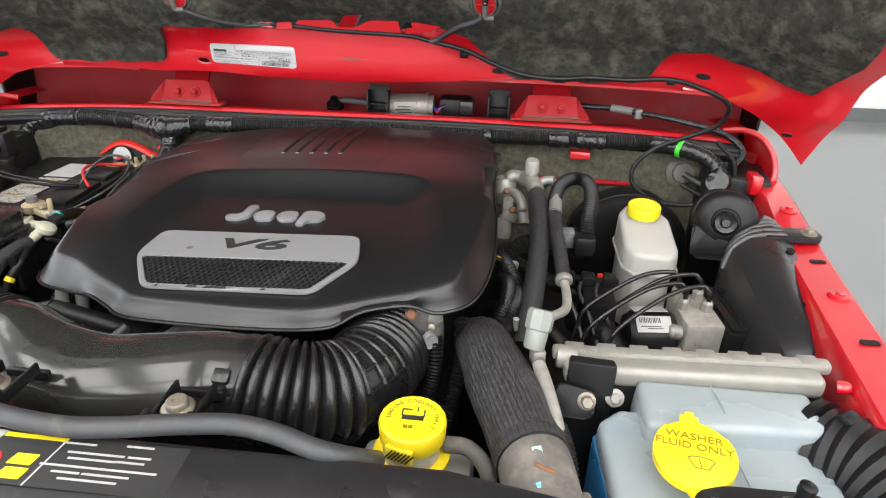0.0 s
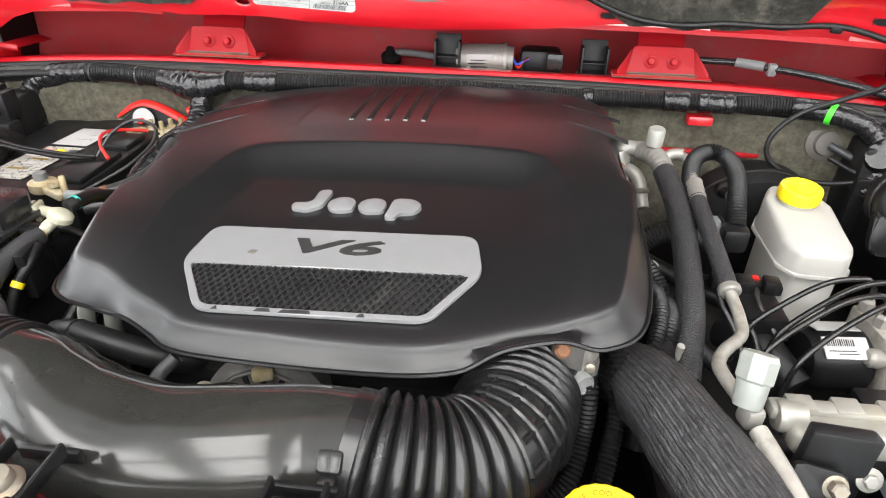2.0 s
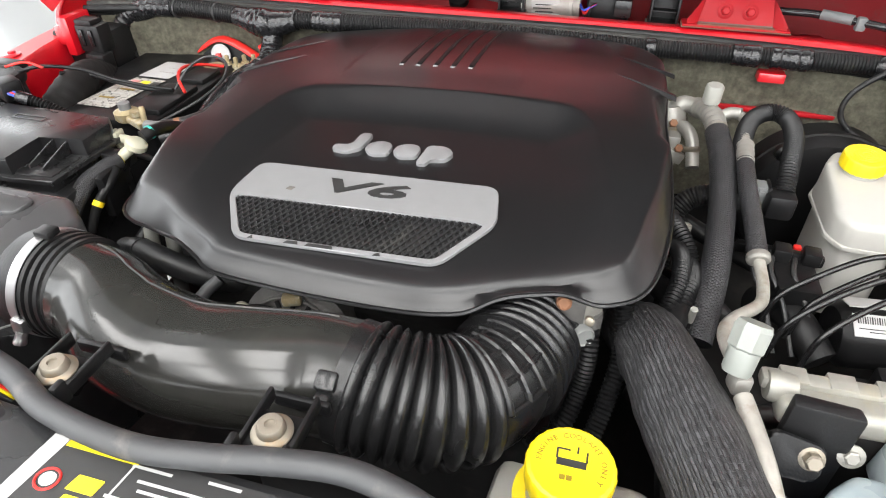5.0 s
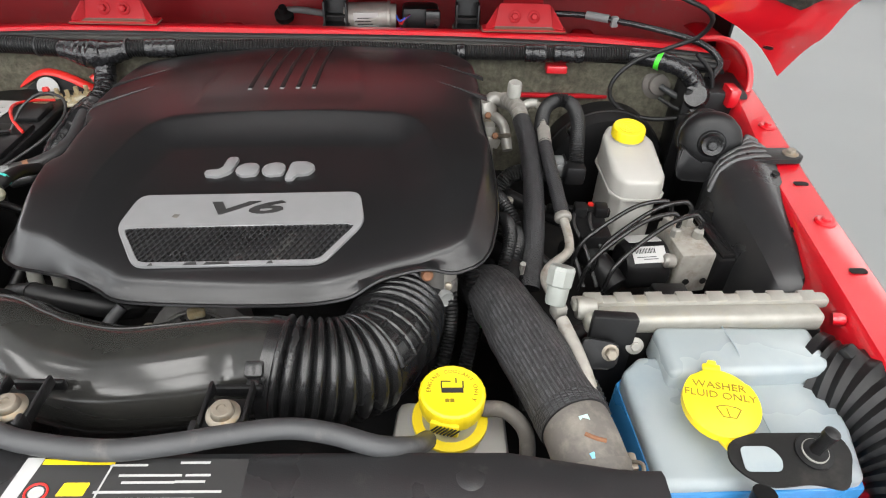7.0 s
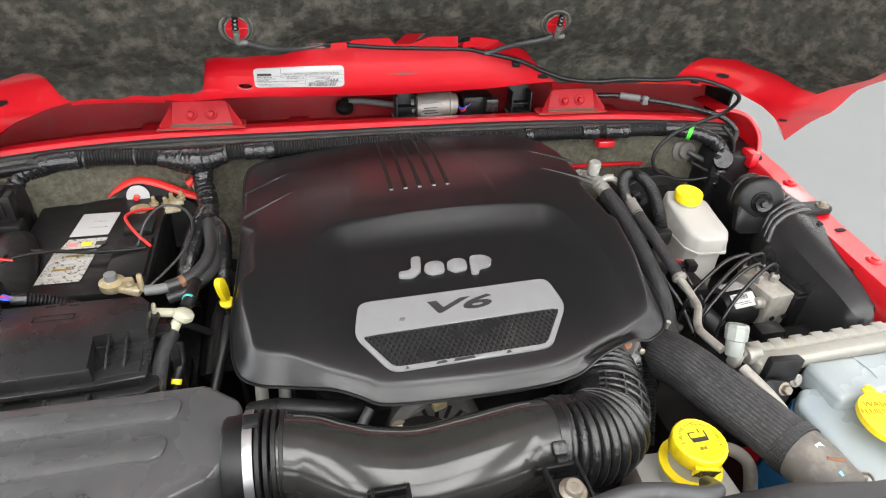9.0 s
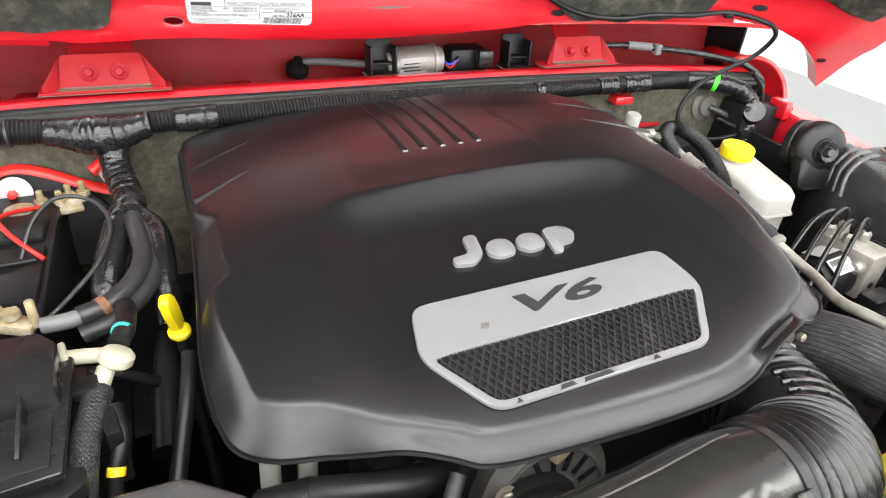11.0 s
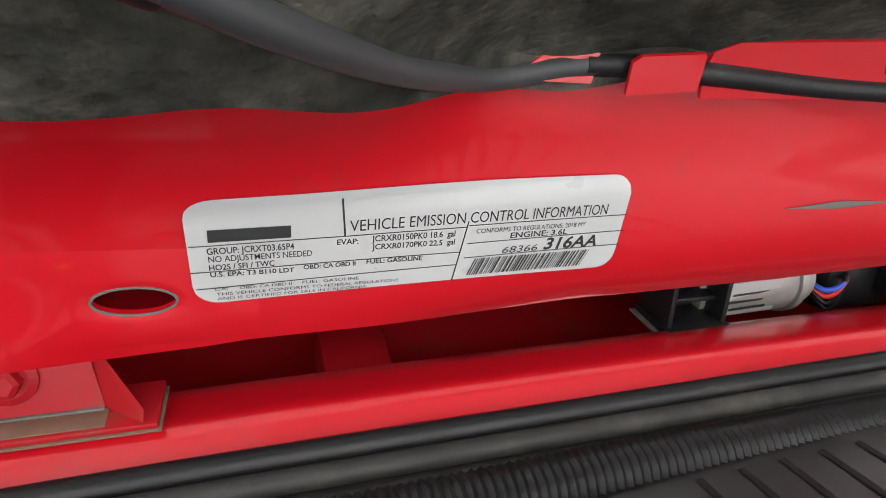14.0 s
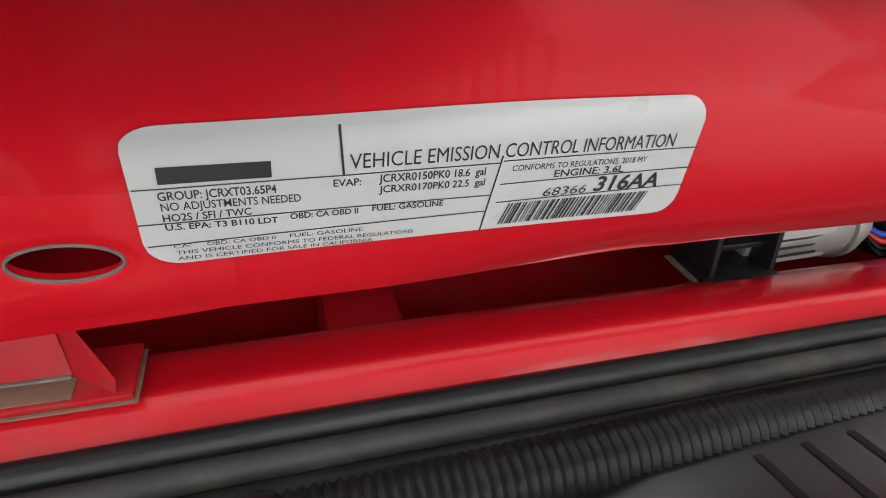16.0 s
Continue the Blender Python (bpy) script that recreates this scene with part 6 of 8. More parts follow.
part("collar", box((0.4375, 1.083, 1.05), (0.004, 0.026, 0.034), 0.001), BLACK, conn)

horn = thing("horn", (0.67, 1.09, 1.02), "black disc horn with a curled bell mouth", "horn")
hx = (0.675, 1.10, 1.092)
part("disc", lathe([(0.012, 0.026), (0.02, 0.024), (0.022, 0.021), (0.036, 0.02), (0.039, 0.0175), (0.044, 0.015), (0.048, 0.008), (0.048, -0.004), (0.043, -0.014), (0.03, -0.02)], hx, (-0.3, -1, 0.25), 48), BLACK, horn)
part("hub", lathe([(0.017, 0.02), (0.019, 0.026), (0.016, 0.033), (0.009, 0.031), (0.006, 0.036)], hx, (-0.3, -1, 0.25), 28), GLOSS, horn)
part("bell", place(outline_plate([(-0.048, 0.0), (-0.045, -0.045), (-0.04, -0.06), (0.018, -0.055), (0.043, -0.028), (0.048, 0.0), (0.026, -0.018), (0.0, -0.03), (-0.026, -0.018)], 0.02, 0.005, 0.012), basis((0.672, 1.088, 1.09), (1, -0.3, 0), (0, 0.25, 1))), BLACK, horn)
part("rear_disc", lathe([(0.04, 0), (0.044, 0.004), (0.044, 0.014), (0.036, 0.02)], (0.672, 1.118, 1.09), (-0.1, 1, -0.2), 48), BLACK, horn)
part("stay", box((0.70, 1.12, 1.05), (0.02, 0.01, 0.08), 0.002, (0, 20, 0)), DARK, horn)

res = thing("fender_resonator", (0.68, 0.92, 0.9), "dusty black plastic shield bolted to the fender", "plastic shield")
bm = bmesh.new()
sec = []
for y, x0, x1, zt, zs in ((1.125, 0.735, 0.758, 1.085, 1.04), (1.105, 0.70, 0.762, 1.097, 1.045), (1.07, 0.672, 0.762, 1.102, 1.045), (1.03, 0.656, 0.758, 1.099, 1.035), (0.98, 0.656, 0.750, 1.09, 1.02), (0.92, 0.659, 0.740, 1.078, 1.005), (0.86, 0.664, 0.73, 1.066, 0.99), (0.81, 0.669, 0.718, 1.05, 0.98), (0.79, 0.676, 0.71, 1.025, 0.97)):
    sec.append([bm.verts.new(v) for v in ((x0, y, 0.92), (x0, y, zs), (x0 + 0.012, y, zt - 0.022), (x0 + 0.035, y, zt - 0.004), (x0 + 0.55 * (x1 - x0) + 0.01, y, zt), (x1 - 0.006, y, zt - 0.006), (x1, y, zt - 0.022), (x1 + 0.004, y, 0.92))])
for a, b in zip(sec, sec[1:]):
    for k in range(8):
        bm.faces.new((a[k], a[(k + 1) % 8], b[(k + 1) % 8], b[k]))
bm.faces.new(sec[0])
bm.faces.new(sec[-1][::-1])
bmesh.ops.subdivide_edges(bm, edges=bm.edges, cuts=1, smooth=0.6, use_grid_fill=True)
part("body", bm, SATIN, res)
for i in range(5):
    y = 1.03 + i * 0.016
    x0 = line_at([(1.02, 0.653), (1.06, 0.668), (1.10, 0.70)], y)
    part("rib", sweep([(x0 + 0.001, y - 0.01, 1.045), (x0 + 0.012, y, 1.075), (x0 + 0.036, y + 0.004, 1.095), (0.735, y + 0.008, 1.099), (0.752, y + 0.006, 1.092)], 0.0042, 10, 6), LIDP, res)
part("tab", place(outline_plate([(-0.05, -0.018), (0.03, -0.018), (0.04, 0.0), (0.03, 0.018), (-0.05, 0.02)], 0.008, 0.002, 0.012), basis((0.762, 1.046, 1.092), (1, 0.05, 0), (0, 1, 0))), BLACK, res)
bolt((0.78, 1.046, 1.1), (0, 0, 1), 0.0075, res, "bolt", ZINC, 0.008, 1.6)
for y in (1.0, 0.885):
    part("hole", lathe([(0.006, 0), (0.006, 0.0012), (0.001, 0.0012)], (0.722 + (y - 0.885) * 0.15, y, 1.07 + (y - 0.885) * 0.19), (0.1, -0.18, 1), 16), DARK, res)

# ---- brake modulator ----
abs_unit = thing("brake_modulator", (0.6, 0.93, 0.88), "machined aluminium brake modulator with black motor and controller", "brake modulator")
BM = basis((0.603, 0.938, 0.962), (1, 0.1, 0), (-0.1, 1, 0))
part("valve_block", place(box((0, 0, 0.02), (0.053, 0.088, 0.072), 0.003), BM), PALE, abs_unit, "machined aluminium block")
part("controller", place(box((0.06, 0.01, 0.012), (0.062, 0.12, 0.07), 0.006), BM), BLACK, abs_unit)
part("lid", place(box((0.066, 0.012, 0.05), (0.06, 0.115, 0.008), 0.002), BM), GLOSS, abs_unit)
for i in range(4):
    part("rib", place(box((0.048 + 0.012 * i, 0.012, 0.0545), (0.002, 0.1, 0.002), 0.0005), BM), BLACK, abs_unit)
for y in (-0.035, -0.012, 0.012, 0.035):
    part("pin", place(box((0.1, y, 0.03), (0.014, 0.012, 0.02), 0.002), BM), BLACK, abs_unit)
part("motor", place(lathe([(0.034, 0), (0.038, 0.004), (0.038, 0.055), (0.03, 0.066)], (-0.03, 0.0, 0.01), (-1, 0, 0), 36), BM), BLACK, abs_unit)
part("motor_label", place(join(box((-0.065, 0.012, 0.0475), (0.05, 0.028, 0.0012), 0, (-18, 0, 0)), box((-0.065, -0.022, 0.0435), (0.05, 0.026, 0.0012), 0, (30, 0, 0))), BM), PAPER, abs_unit, "white printed label")
for i in range(13):
    part("print_bar", place(box((-0.085 + 0.0024 * i, -0.017, 0.0435 + 0.005 * 0.577 + 0.0006), (0.0008 + 0.0006 * (i % 3 == 0), 0.008, 0.0012), 0, (30, 0, 0)), BM), INK, abs_unit)
for i in range(2):
    part("print_bar", place(box((-0.07 + 0.006 * i, -0.0255 - 0.003 * i, 0.0435 - (0.0035 + 0.003 * i) * 0.577 + 0.0006), (0.03 - 0.008 * i, 0.001, 0.0012), 0, (30, 0, 0)), BM), INK, abs_unit)
for i, (u, v) in enumerate(((-0.018, 0.034), (0.012, 0.03), (-0.018, 0.004), (0.014, -0.002))):
    part("union", place(lathe([(0.0085, 0), (0.0085, 0.012), (0.006, 0.016)], (u, v, 0.056), (0, 0, 1), 6), BM), ALU, abs_unit, smooth=False)
part("side_union", place(lathe([(0.011, 0), (0.011, 0.012), (0.007, 0.016)], (-0.03, -0.03, 0.035), (-1, 0, 0.2), 12), BM), ALU, abs_unit)
for x, y in ((0.015, -0.0485), (-0.012, -0.0485)):
    part("port", place(lathe([(0.005, 0), (0.005, 0.002)], (x, y, 0.01), (0, -1, 0), 16), BM), DARK, abs_unit)
for i, (u, v) in enumerate(((-0.018, 0.034), (0.012, 0.03), (-0.018, 0.004), (0.014, -0.002))):
    top = BM @ Vector((u, v, 0.07))
    path = [top - Vector((0, 0, 0.004)), top + Vector((0.001, 0, 0.012)), top + Vector((-0.003, 0.001, 0.021 - 0.001 * i)), top + Vector((-0.014, 0.002, 0.0265 - 0.001 * i)), top + Vector((-0.055, -0.004 - 0.004 * i, 0.021)), top + Vector((-0.105, -0.022 - 0.006 * i, -0.003)), top + Vector((-0.138, -0.036 - 0.008 * i, -0.028)), top + Vector((-0.15, -0.045 - 0.008 * i, -0.07))]
    solo("brake_line", sweep(path, 0.0034, 10, 8), GLOSS, "thin black steel brake line bent from the modulator", "brake line", "brake lines")
low_br = solo("modulator_bracket", join(box((0.60, 0.84, 0.955), (0.16, 0.07, 0.012), 0.003), box((0.60, 0.81, 0.94), (0.16, 0.012, 0.06), 0.003), box((0.56, 0.855, 0.972), (0.05, 0.03, 0.03), 0.004)), BLACK, "black steel bracket below the brake modulator", "bracket")
stud = thing("mounting_stud", (0.585, 0.82, 0.955), "rusted stud and nut on the modulator bracket", "bolt")
bolt((0.585, 0.83, 0.96), (0, -0.2, 1), 0.009, stud, "nut", ZINC, 0.012, 1.7)

# ---- air conditioning pipes ----
ac = thing("ac_pipes", (0.36, 1.0, 1.0), "air conditioning pipes with aluminium fittings and braided sleeves", "pipe")
part("service_cap", join(lathe([(0.0105, 0), (0.0125, 0.002), (0.0125, 0.024), (0.0105, 0.027)], (0.364, 1.214, 1.112), (0, -0.1, 1), 10)), WHITEP, ac, "white service port cap")
part("service_port", lathe([(0.0085, 0), (0.0085, 0.018)], (0.364, 1.215, 1.096), (0, -0.1, 1), 14), ALU, ac)
part("large_fitting", sweep([(0.352, 1.245, 1.09), (0.362, 1.22, 1.097), (0.37, 1.19, 1.098), (0.374, 1.15, 1.092)], lambda run, f: 0.013 + 0.002 * (0.5 + 0.5 * math.cos(run * 520)), 20, 10), ALU, ac)
part("large_hose", sweep([(0.373, 1.16, 1.093), (0.377, 1.11, 1.085), (0.377, 1.04, 1.07), (0.372, 0.97, 1.055), (0.364, 0.90, 1.035), (0.353, 0.84, 1.0)], 0.0155, 24, 8), BRAID, ac, "braided black hose")
part("small_pipe", sweep([(0.385, 1.235, 1.075), (0.398, 1.215, 1.098), (0.408, 1.19, 1.103), (0.406, 1.15, 1.1), (0.402, 1.11, 1.095)], 0.0065, 12, 8), ALU, ac)
part("small_fitting", sweep([(0.404, 1.12, 1.097), (0.401, 1.08, 1.092)], lambda run, f: 0.0095 + 0.0015 * (0.5 + 0.5 * math.cos(run * 600)), 16, 10), ALU, ac)
part("bridge", sweep([(0.372, 1.2, 1.092), (0.39, 1.205, 1.103), (0.405, 1.2, 1.106)], 0.008, 12, 6), ALU, ac)
part("small_hose", sweep([(0.401, 1.085, 1.092), (0.402, 1.03, 1.082), (0.406, 0.98, 1.068), (0.409, 0.935, 1.055)], 0.0105, 18, 8), BRAID, ac, "braided black hose")
part("collar", lathe([(0.011, 0), (0.0125, 0.002), (0.0125, 0.008), (0.01, 0.01)], (0.409, 0.938, 1.056), (0.03, -1, -0.3), 20), ALU, ac)
part("low_pipe", sweep([(0.41, 0.93, 1.053), (0.412, 0.895, 1.045), (0.405, 0.865, 1.045), (0.375, 0.825, 1.055), (0.362, 0.80, 1.06), (0.36, 0.775, 1.065), (0.366, 0.75, 1.065)], 0.0065, 12, 8), PALE, ac, "pale aluminium pipe")
part("hose_marker", lathe([(0.004, 0), (0.004, 0.02)], (0.342, 0.85, 1.02), (0, -0.2, 1), 10), WHITEP, ac)
drier = thing("service_valve", (0.36, 0.73, 1.05), "white plastic service valve cap on an aluminium joint", "valve")
part("cap", lathe([(0.0128, 0.021), (0.0152, 0.0235), (0.0158, 0.041), (0.0138, 0.0455), (0.001, 0.0458)], (0.3575, 0.722, 1.083), (0.16, 0.45, 0.85), 8), SERVICE, drier, smooth=False)
part("cap_skirt", lathe([(0.0105, 0), (0.012, 0.003), (0.0128, 0.0215)], (0.3575, 0.722, 1.083), (0.16, 0.45, 0.85), 28), SERVICE, drier)
part("joint", join(box((0.363, 0.722, 1.075), (0.016, 0.018, 0.02), 0.004, (0, 0, 15)), lathe([(0.0095, 0), (0.0095, 0.012)], (0.366, 0.697, 1.07), (0.2, -0.8, -0.3), 12)), ALU, drier)
part("lower_pipe", sweep([(0.364, 0.705, 1.075), (0.37, 0.68, 1.072), (0.376, 0.65, 1.068), (0.381, 0.625, 1.06), (0.383, 0.612, 1.05)], 0.0075, 12, 8), PALE, drier)
part("conduit", ribbed([(0.382, 0.63, 1.055), (0.388, 0.605, 1.05), (0.392, 0.575, 1.035), (0.392, 0.55, 1.0)], 0.0085, 0.0022, 0.005, 14), BLACK, drier)
fit2 = thing("ac_manifold", (0.32, 1.23, 1.0), "corroded aluminium pipe manifold beside the engine cover", "pipe")
part("body", lathe([(0.017, 0), (0.02, 0.004), (0.018, 0.02), (0.022, 0.024), (0.022, 0.036), (0.014, 0.05)], (0.322, 1.235, 1.045), (-0.15, 0, 1), 18), ALU, fit2)
part("elbow", sweep([(0.32, 1.235, 1.08), (0.33, 1.24, 1.095), (0.35, 1.243, 1.092)], 0.012, 14, 6), ALU, fit2)
part("block", box((0.325, 1.205, 1.05), (0.02, 0.03, 0.03), 0.005), ALU, fit2)

part("pipe", sweep([(0.318, 1.232, 1.06), (0.335, 1.218, 1.07), (0.35, 1.20, 1.06), (0.356, 1.17, 1.03)], 0.0095, 14, 6), ALU, fit2)
part("band", lathe([(0.0225, 0), (0.024, 0.001), (0.024, 0.008), (0.0225, 0.009)], (0.3215, 1.235, 1.062), (-0.15, 0, 1), 24, close=False), ZINC, fit2)
part("lever", sweep([(0.335, 1.205, 1.045), (0.345, 1.185, 1.05), (0.36, 1.175, 1.058)], 0.004, 8, 5), ZINC, fit2)
part("strut", box((0.33, 1.19, 1.035), (0.03, 0.01, 0.018), 0.003, (0, 25, 20)), PALE, fit2)
part("foot", prism([(0.308, 1.19), (0.33, 1.185), (0.336, 1.21), (0.312, 1.215)], 0.99, 1.03, 0.004), PALE, fit2)
for at in ((0.3215, 1.212, 1.075), (0.334, 1.188, 1.048)):
    part("bolt", lathe([(0.006, 0), (0.006, 0.006), (0.0045, 0.007)], at, (0, -0.8, 0.6), 6), RUST, fit2, smooth=False)
clamp = thing("heater_hose", (0.35, 1.05, 1.0), "black ribbed heater hose bending beside the engine", "hose")
part("tube", ribbed([(0.455, 1.15, 0.99), (0.42, 1.09, 1.03), (0.38, 1.075, 1.045), (0.345, 1.07, 1.035), (0.325, 1.05, 1.0), (0.322, 1.0, 0.95)], 0.0125, 0.0016, 0.0042, 14), RUBBER, clamp)
part("band", sweep([(0.405, 1.0825, 1.037), (0.397, 1.079, 1.04)], 0.0152, 18, 2), BLACK, clamp)
for pts in ([(0.322, 0.97, 1.03), (0.33, 0.93, 1.045), (0.328, 0.885, 1.04), (0.315, 0.845, 1.02), (0.30, 0.82, 0.97)], [(0.338, 0.96, 1.02), (0.345, 0.915, 1.035), (0.335, 0.87, 1.03), (0.32, 0.83, 0.99)], [(0.318, 1.02, 1.04), (0.326, 0.98, 1.05), (0.342, 0.945, 1.035), (0.35, 0.90, 0.99)]):
    solo("wiring_conduit", ribbed(pts, 0.0085, 0.0018, 0.0045, 12), BLACK, "corrugated black wiring conduit", "conduit", "wiring conduits")
tagb = thing("loom_bracket", (0.322, 0.985, 1.02), "black plastic loom bracket with a yellow chalk mark", "bracket")
part("plate", box((0.318, 0.99, 1.052), (0.03, 0.02, 0.006), 0.002, (0, 25, 20)), BLACK, tagb)
part("mark", box((0.316, 0.988, 1.0562), (0.012, 0.004, 0.001), 0.0003, (0, 25, 35)), YELLOW, tagb, "yellow chalk mark")
part("clip", box((0.335, 0.995, 1.04), (0.02, 0.012, 0.012), 0.003, (0, 10, 20)), PALE, tagb, "bare metal clip")
rail = thing("wiring_rail", (0.46, 1.0, 1.0), "black wiring rail with plugs behind the brake reservoir", "bracket")
part("rail", box((0.455, 1.015, 1.01), (0.10, 0.012, 0.014), 0.003, (0, 0, -6)), BLACK, rail)
for x, m in ((0.425, BLACK), (0.455, BLACK), (0.488, BLACK)):
    part("plug", box((x, 1.006, 1.018), (0.02, 0.022, 0.018), 0.003, (0, 0, -6)), m, rail)
for dx in (0.0, 0.02, 0.045):
    part("wire", sweep([(0.425 + dx, 1.0, 1.015), (0.42 + dx, 0.97, 1.012), (0.435 + dx, 0.94, 0.99), (0.45 + dx, 0.9, 0.95)], 0.003, 8, 6), CABLE, rail)

# dark hoses, brackets and wiring filling the space beside the engine
for i, (pts, r) in enumerate((([(0.30, 1.15, 0.98), (0.34, 1.08, 1.0), (0.40, 1.04, 0.99), (0.47, 1.02, 0.97)], 0.012), ([(0.31, 0.93, 1.0), (0.33, 0.87, 1.02), (0.315, 0.82, 1.01), (0.30, 0.79, 0.95)], 0.014),
                              ([(0.44, 0.99, 0.95), (0.47, 0.95, 0.97), (0.5, 0.9, 0.95)], 0.02), ([(0.33, 1.0, 0.96), (0.37, 0.95, 0.98), (0.42, 0.90, 0.96)], 0.01), ([(0.36, 0.72, 0.98), (0.40, 0.76, 0.99), (0.46, 0.8, 0.96)], 0.012))):
    solo("bay_hose", sweep(pts, r, 12, 8), RUBBER, "black rubber hose low beside the engine", "hose", "low hoses")
for pts in ([(0.235, 0.80, 1.07), (0.242, 0.77, 1.04), (0.24, 0.75, 1.0), (0.228, 0.72, 0.97), (0.2, 0.70, 0.95)], [(0.27, 0.81, 1.06), (0.274, 0.78, 1.02), (0.265, 0.74, 0.98), (0.25, 0.70, 0.94)]):
    solo("wiring_conduit", ribbed(pts, 0.008, 0.002, 0.0045, 12), BLACK, "corrugated black wiring conduit", "conduit", "wiring conduits")
solo("green_clip", box((0.293, 0.815, 0.957), (0.011, 0.01, 0.01), 0.002, (0, 10, -10)), GREEN, "bright green plastic connector clip", "clip")
solo("inner_panel", box((0.52, 0.98, 0.86), (0.36, 0.5, 0.03), 0.004), DARK, "grimy black inner panel below the brake parts", "car body", kind="structure")
solo("motor_mount_box", box((0.47, 0.99, 0.985), (0.05, 0.09, 0.05), 0.006), BLACK, "black relay box with a red tab", "relay box")
rt = solo("relay_tab", box((0.478, 1.03, 1.012), (0.009, 0.008, 0.006), 0.0015), WIRERED, "small red locking tab", "clip")
intake = thing("fender_duct", (0.69, 0.57, 0.97), "ribbed black duct beside the washer tank", "duct")
part("bellows", ribbed([(0.66, 0.66, 1.02), (0.69, 0.62, 1.03), (0.71, 0.56, 1.02), (0.71, 0.48, 0.98)], 0.05, 0.004, 0.014, 28), BLACK, intake)
part("cuff", lathe([(0.047, 0), (0.0565, 0.002), (0.0565, 0.012), (0.05, 0.014)], (0.657, 0.664, 1.019), (-0.6, 0.75, -0.2), 36), BLACK, intake)
part("lug", box((0.67, 0.655, 1.072), (0.02, 0.022, 0.016), 0.004, (20, 0, 30)), BLACK, intake)

# ---- looms along the firewall ----
loom = thing("wiring_loom", (0.45, 1.36, 1.1), "black corrugated wiring loom taped along the firewall", "wiring loom", "firewall looms")
pr = [(0.22, 1.366, 1.13), (0.32, 1.364, 1.132), (0.42, 1.36, 1.134), (0.52, 1.355, 1.136), (0.6, 1.35, 1.138), (0.65, 1.325, 1.138)]
part("conduit", ribbed(pr, 0.0125, 0.0018, 0.0048, 16), BLACK, loom)
for a, b in ((0.40, 0.44), (0.455, 0.51), (0.27, 0.285)):
    part("tape", sweep([(x, line_at([(0.22, 1.366), (0.42, 1.36), (0.6, 1.347)], x), line_at([(0.22, 1.13), (0.42, 1.134), (0.6, 1.138)], x)) for x in span(a, b, 4)], wrap(0.0155), 16, 8), TAPE, loom)
part("green_band", sweep([(0.645, 1.328, 1.138), (0.652, 1.323, 1.137)], 0.0172, 18, 2), GREEN, loom, "bright green tape band")
part("taped_bend", sweep([(0.60, 1.35, 1.138), (0.65, 1.325, 1.138), (0.69, 1.30, 1.13), (0.715, 1.285, 1.105), (0.72, 1.275, 1.07), (0.70, 1.27, 1.03)], wrap(0.0155), 16, 14), TAPE, loom)
part("end_coil", join(lathe([(0.02, 0), (0.024, 0.006), (0.02, 0.016)], (0.715, 1.275, 1.09), (-0.4, -0.6, 0.4), 20)), TAPE, loom)
grom = thing("firewall_grommet", (0.665, 1.345, 1.06), "round grey rubber grommet in the firewall matting", "grommet")
part("disc", lathe([(0.032, 0), (0.032, 0.004), (0.022, 0.008), (0.02, 0.014), (0.01, 0.016)], (0.668, 1.352, 1.083), (0, -1, 0.1), 32), OLDRUB, grom)
part("tail", sweep([(0.668, 1.335, 1.083), (0.69, 1.315, 1.075), (0.73, 1.30, 1.06)], 0.006, 10, 6), GREYRUB, grom)
side_loom = thing("cowl_cable", (0.6, 1.4, 1.15), "taped grey cable resting on the cowl edge", "cable")
part("cable", sweep([(0.46, 1.47, 1.175), (0.52, 1.455, 1.178), (0.57, 1.43, 1.178), (0.63, 1.40, 1.176), (0.69, 1.372, 1.17), (0.735, 1.34, 1.162), (0.76, 1.315, 1.14), (0.74, 1.29, 1.12)], 0.006, 12, 8), TAPE, side_loom)
part("sleeve", sweep([(0.53, 1.452, 1.179), (0.57, 1.43, 1.179)], 0.008, 12, 3), GREYP, side_loom)
part("clip", box((0.58, 1.424, 1.176), (0.014, 0.014, 0.02), 0.003), GREYP, side_loom)
solo("splash_shield", join(box((0.712, 1.12, 0.95), (0.01, 0.33, 0.22), 0.003), box((0.70, 1.262, 0.95), (0.03, 0.01, 0.22), 0.003)), BLACK, "black plastic splash shield along the inner fender", "splash shield")

# ---- battery side of the bay ----
shelf = solo("battery_tray", join(box((-0.57, 1.22, 0.83), (0.3, 0.34, 0.02), 0.004), box((-0.57, 0.95, 0.88), (0.3, 0.22, 0.02), 0.004)), DARK, "black steel battery tray", "tray", kind="structure")
batt = thing("battery", (-0.575, 1.22, 0.84), "black car battery with worn paper labels", "battery")
part("case", box((-0.575, 1.215, 0.935), (0.215, 0.30, 0.19), 0.006), BLACK, batt)
part("lid", box((-0.575, 1.215, 1.034), (0.22, 0.305, 0.018), 0.005), BLACK, batt)
part("rib", box((-0.50, 1.15, 1.046), (0.06, 0.11, 0.012), 0.004), BLACK, batt)
part("rib", box((-0.50, 1.255, 1.046), (0.05, 0.06, 0.012), 0.004), BLACK, batt)
lm = [((-0.577, 1.268, 1.0445), 0.062, 0.075, PAPER), ((-0.595, 1.14, 1.0445), 0.066, 0.088, WORNLABEL), ((-0.583, 1.206, 1.0445), 0.062, 0.03, WORNLABEL)]
for at, w, h, m in lm:
    part("label_sheet", place(outline_plate([(-w / 2 - 0.004, -h / 2), (w / 2 - 0.004, -h / 2), (w / 2 + 0.004, h / 2), (-w / 2 + 0.004, h / 2)], 0.0008, 0, 0.002), Matrix.Translation(at)), m, batt)
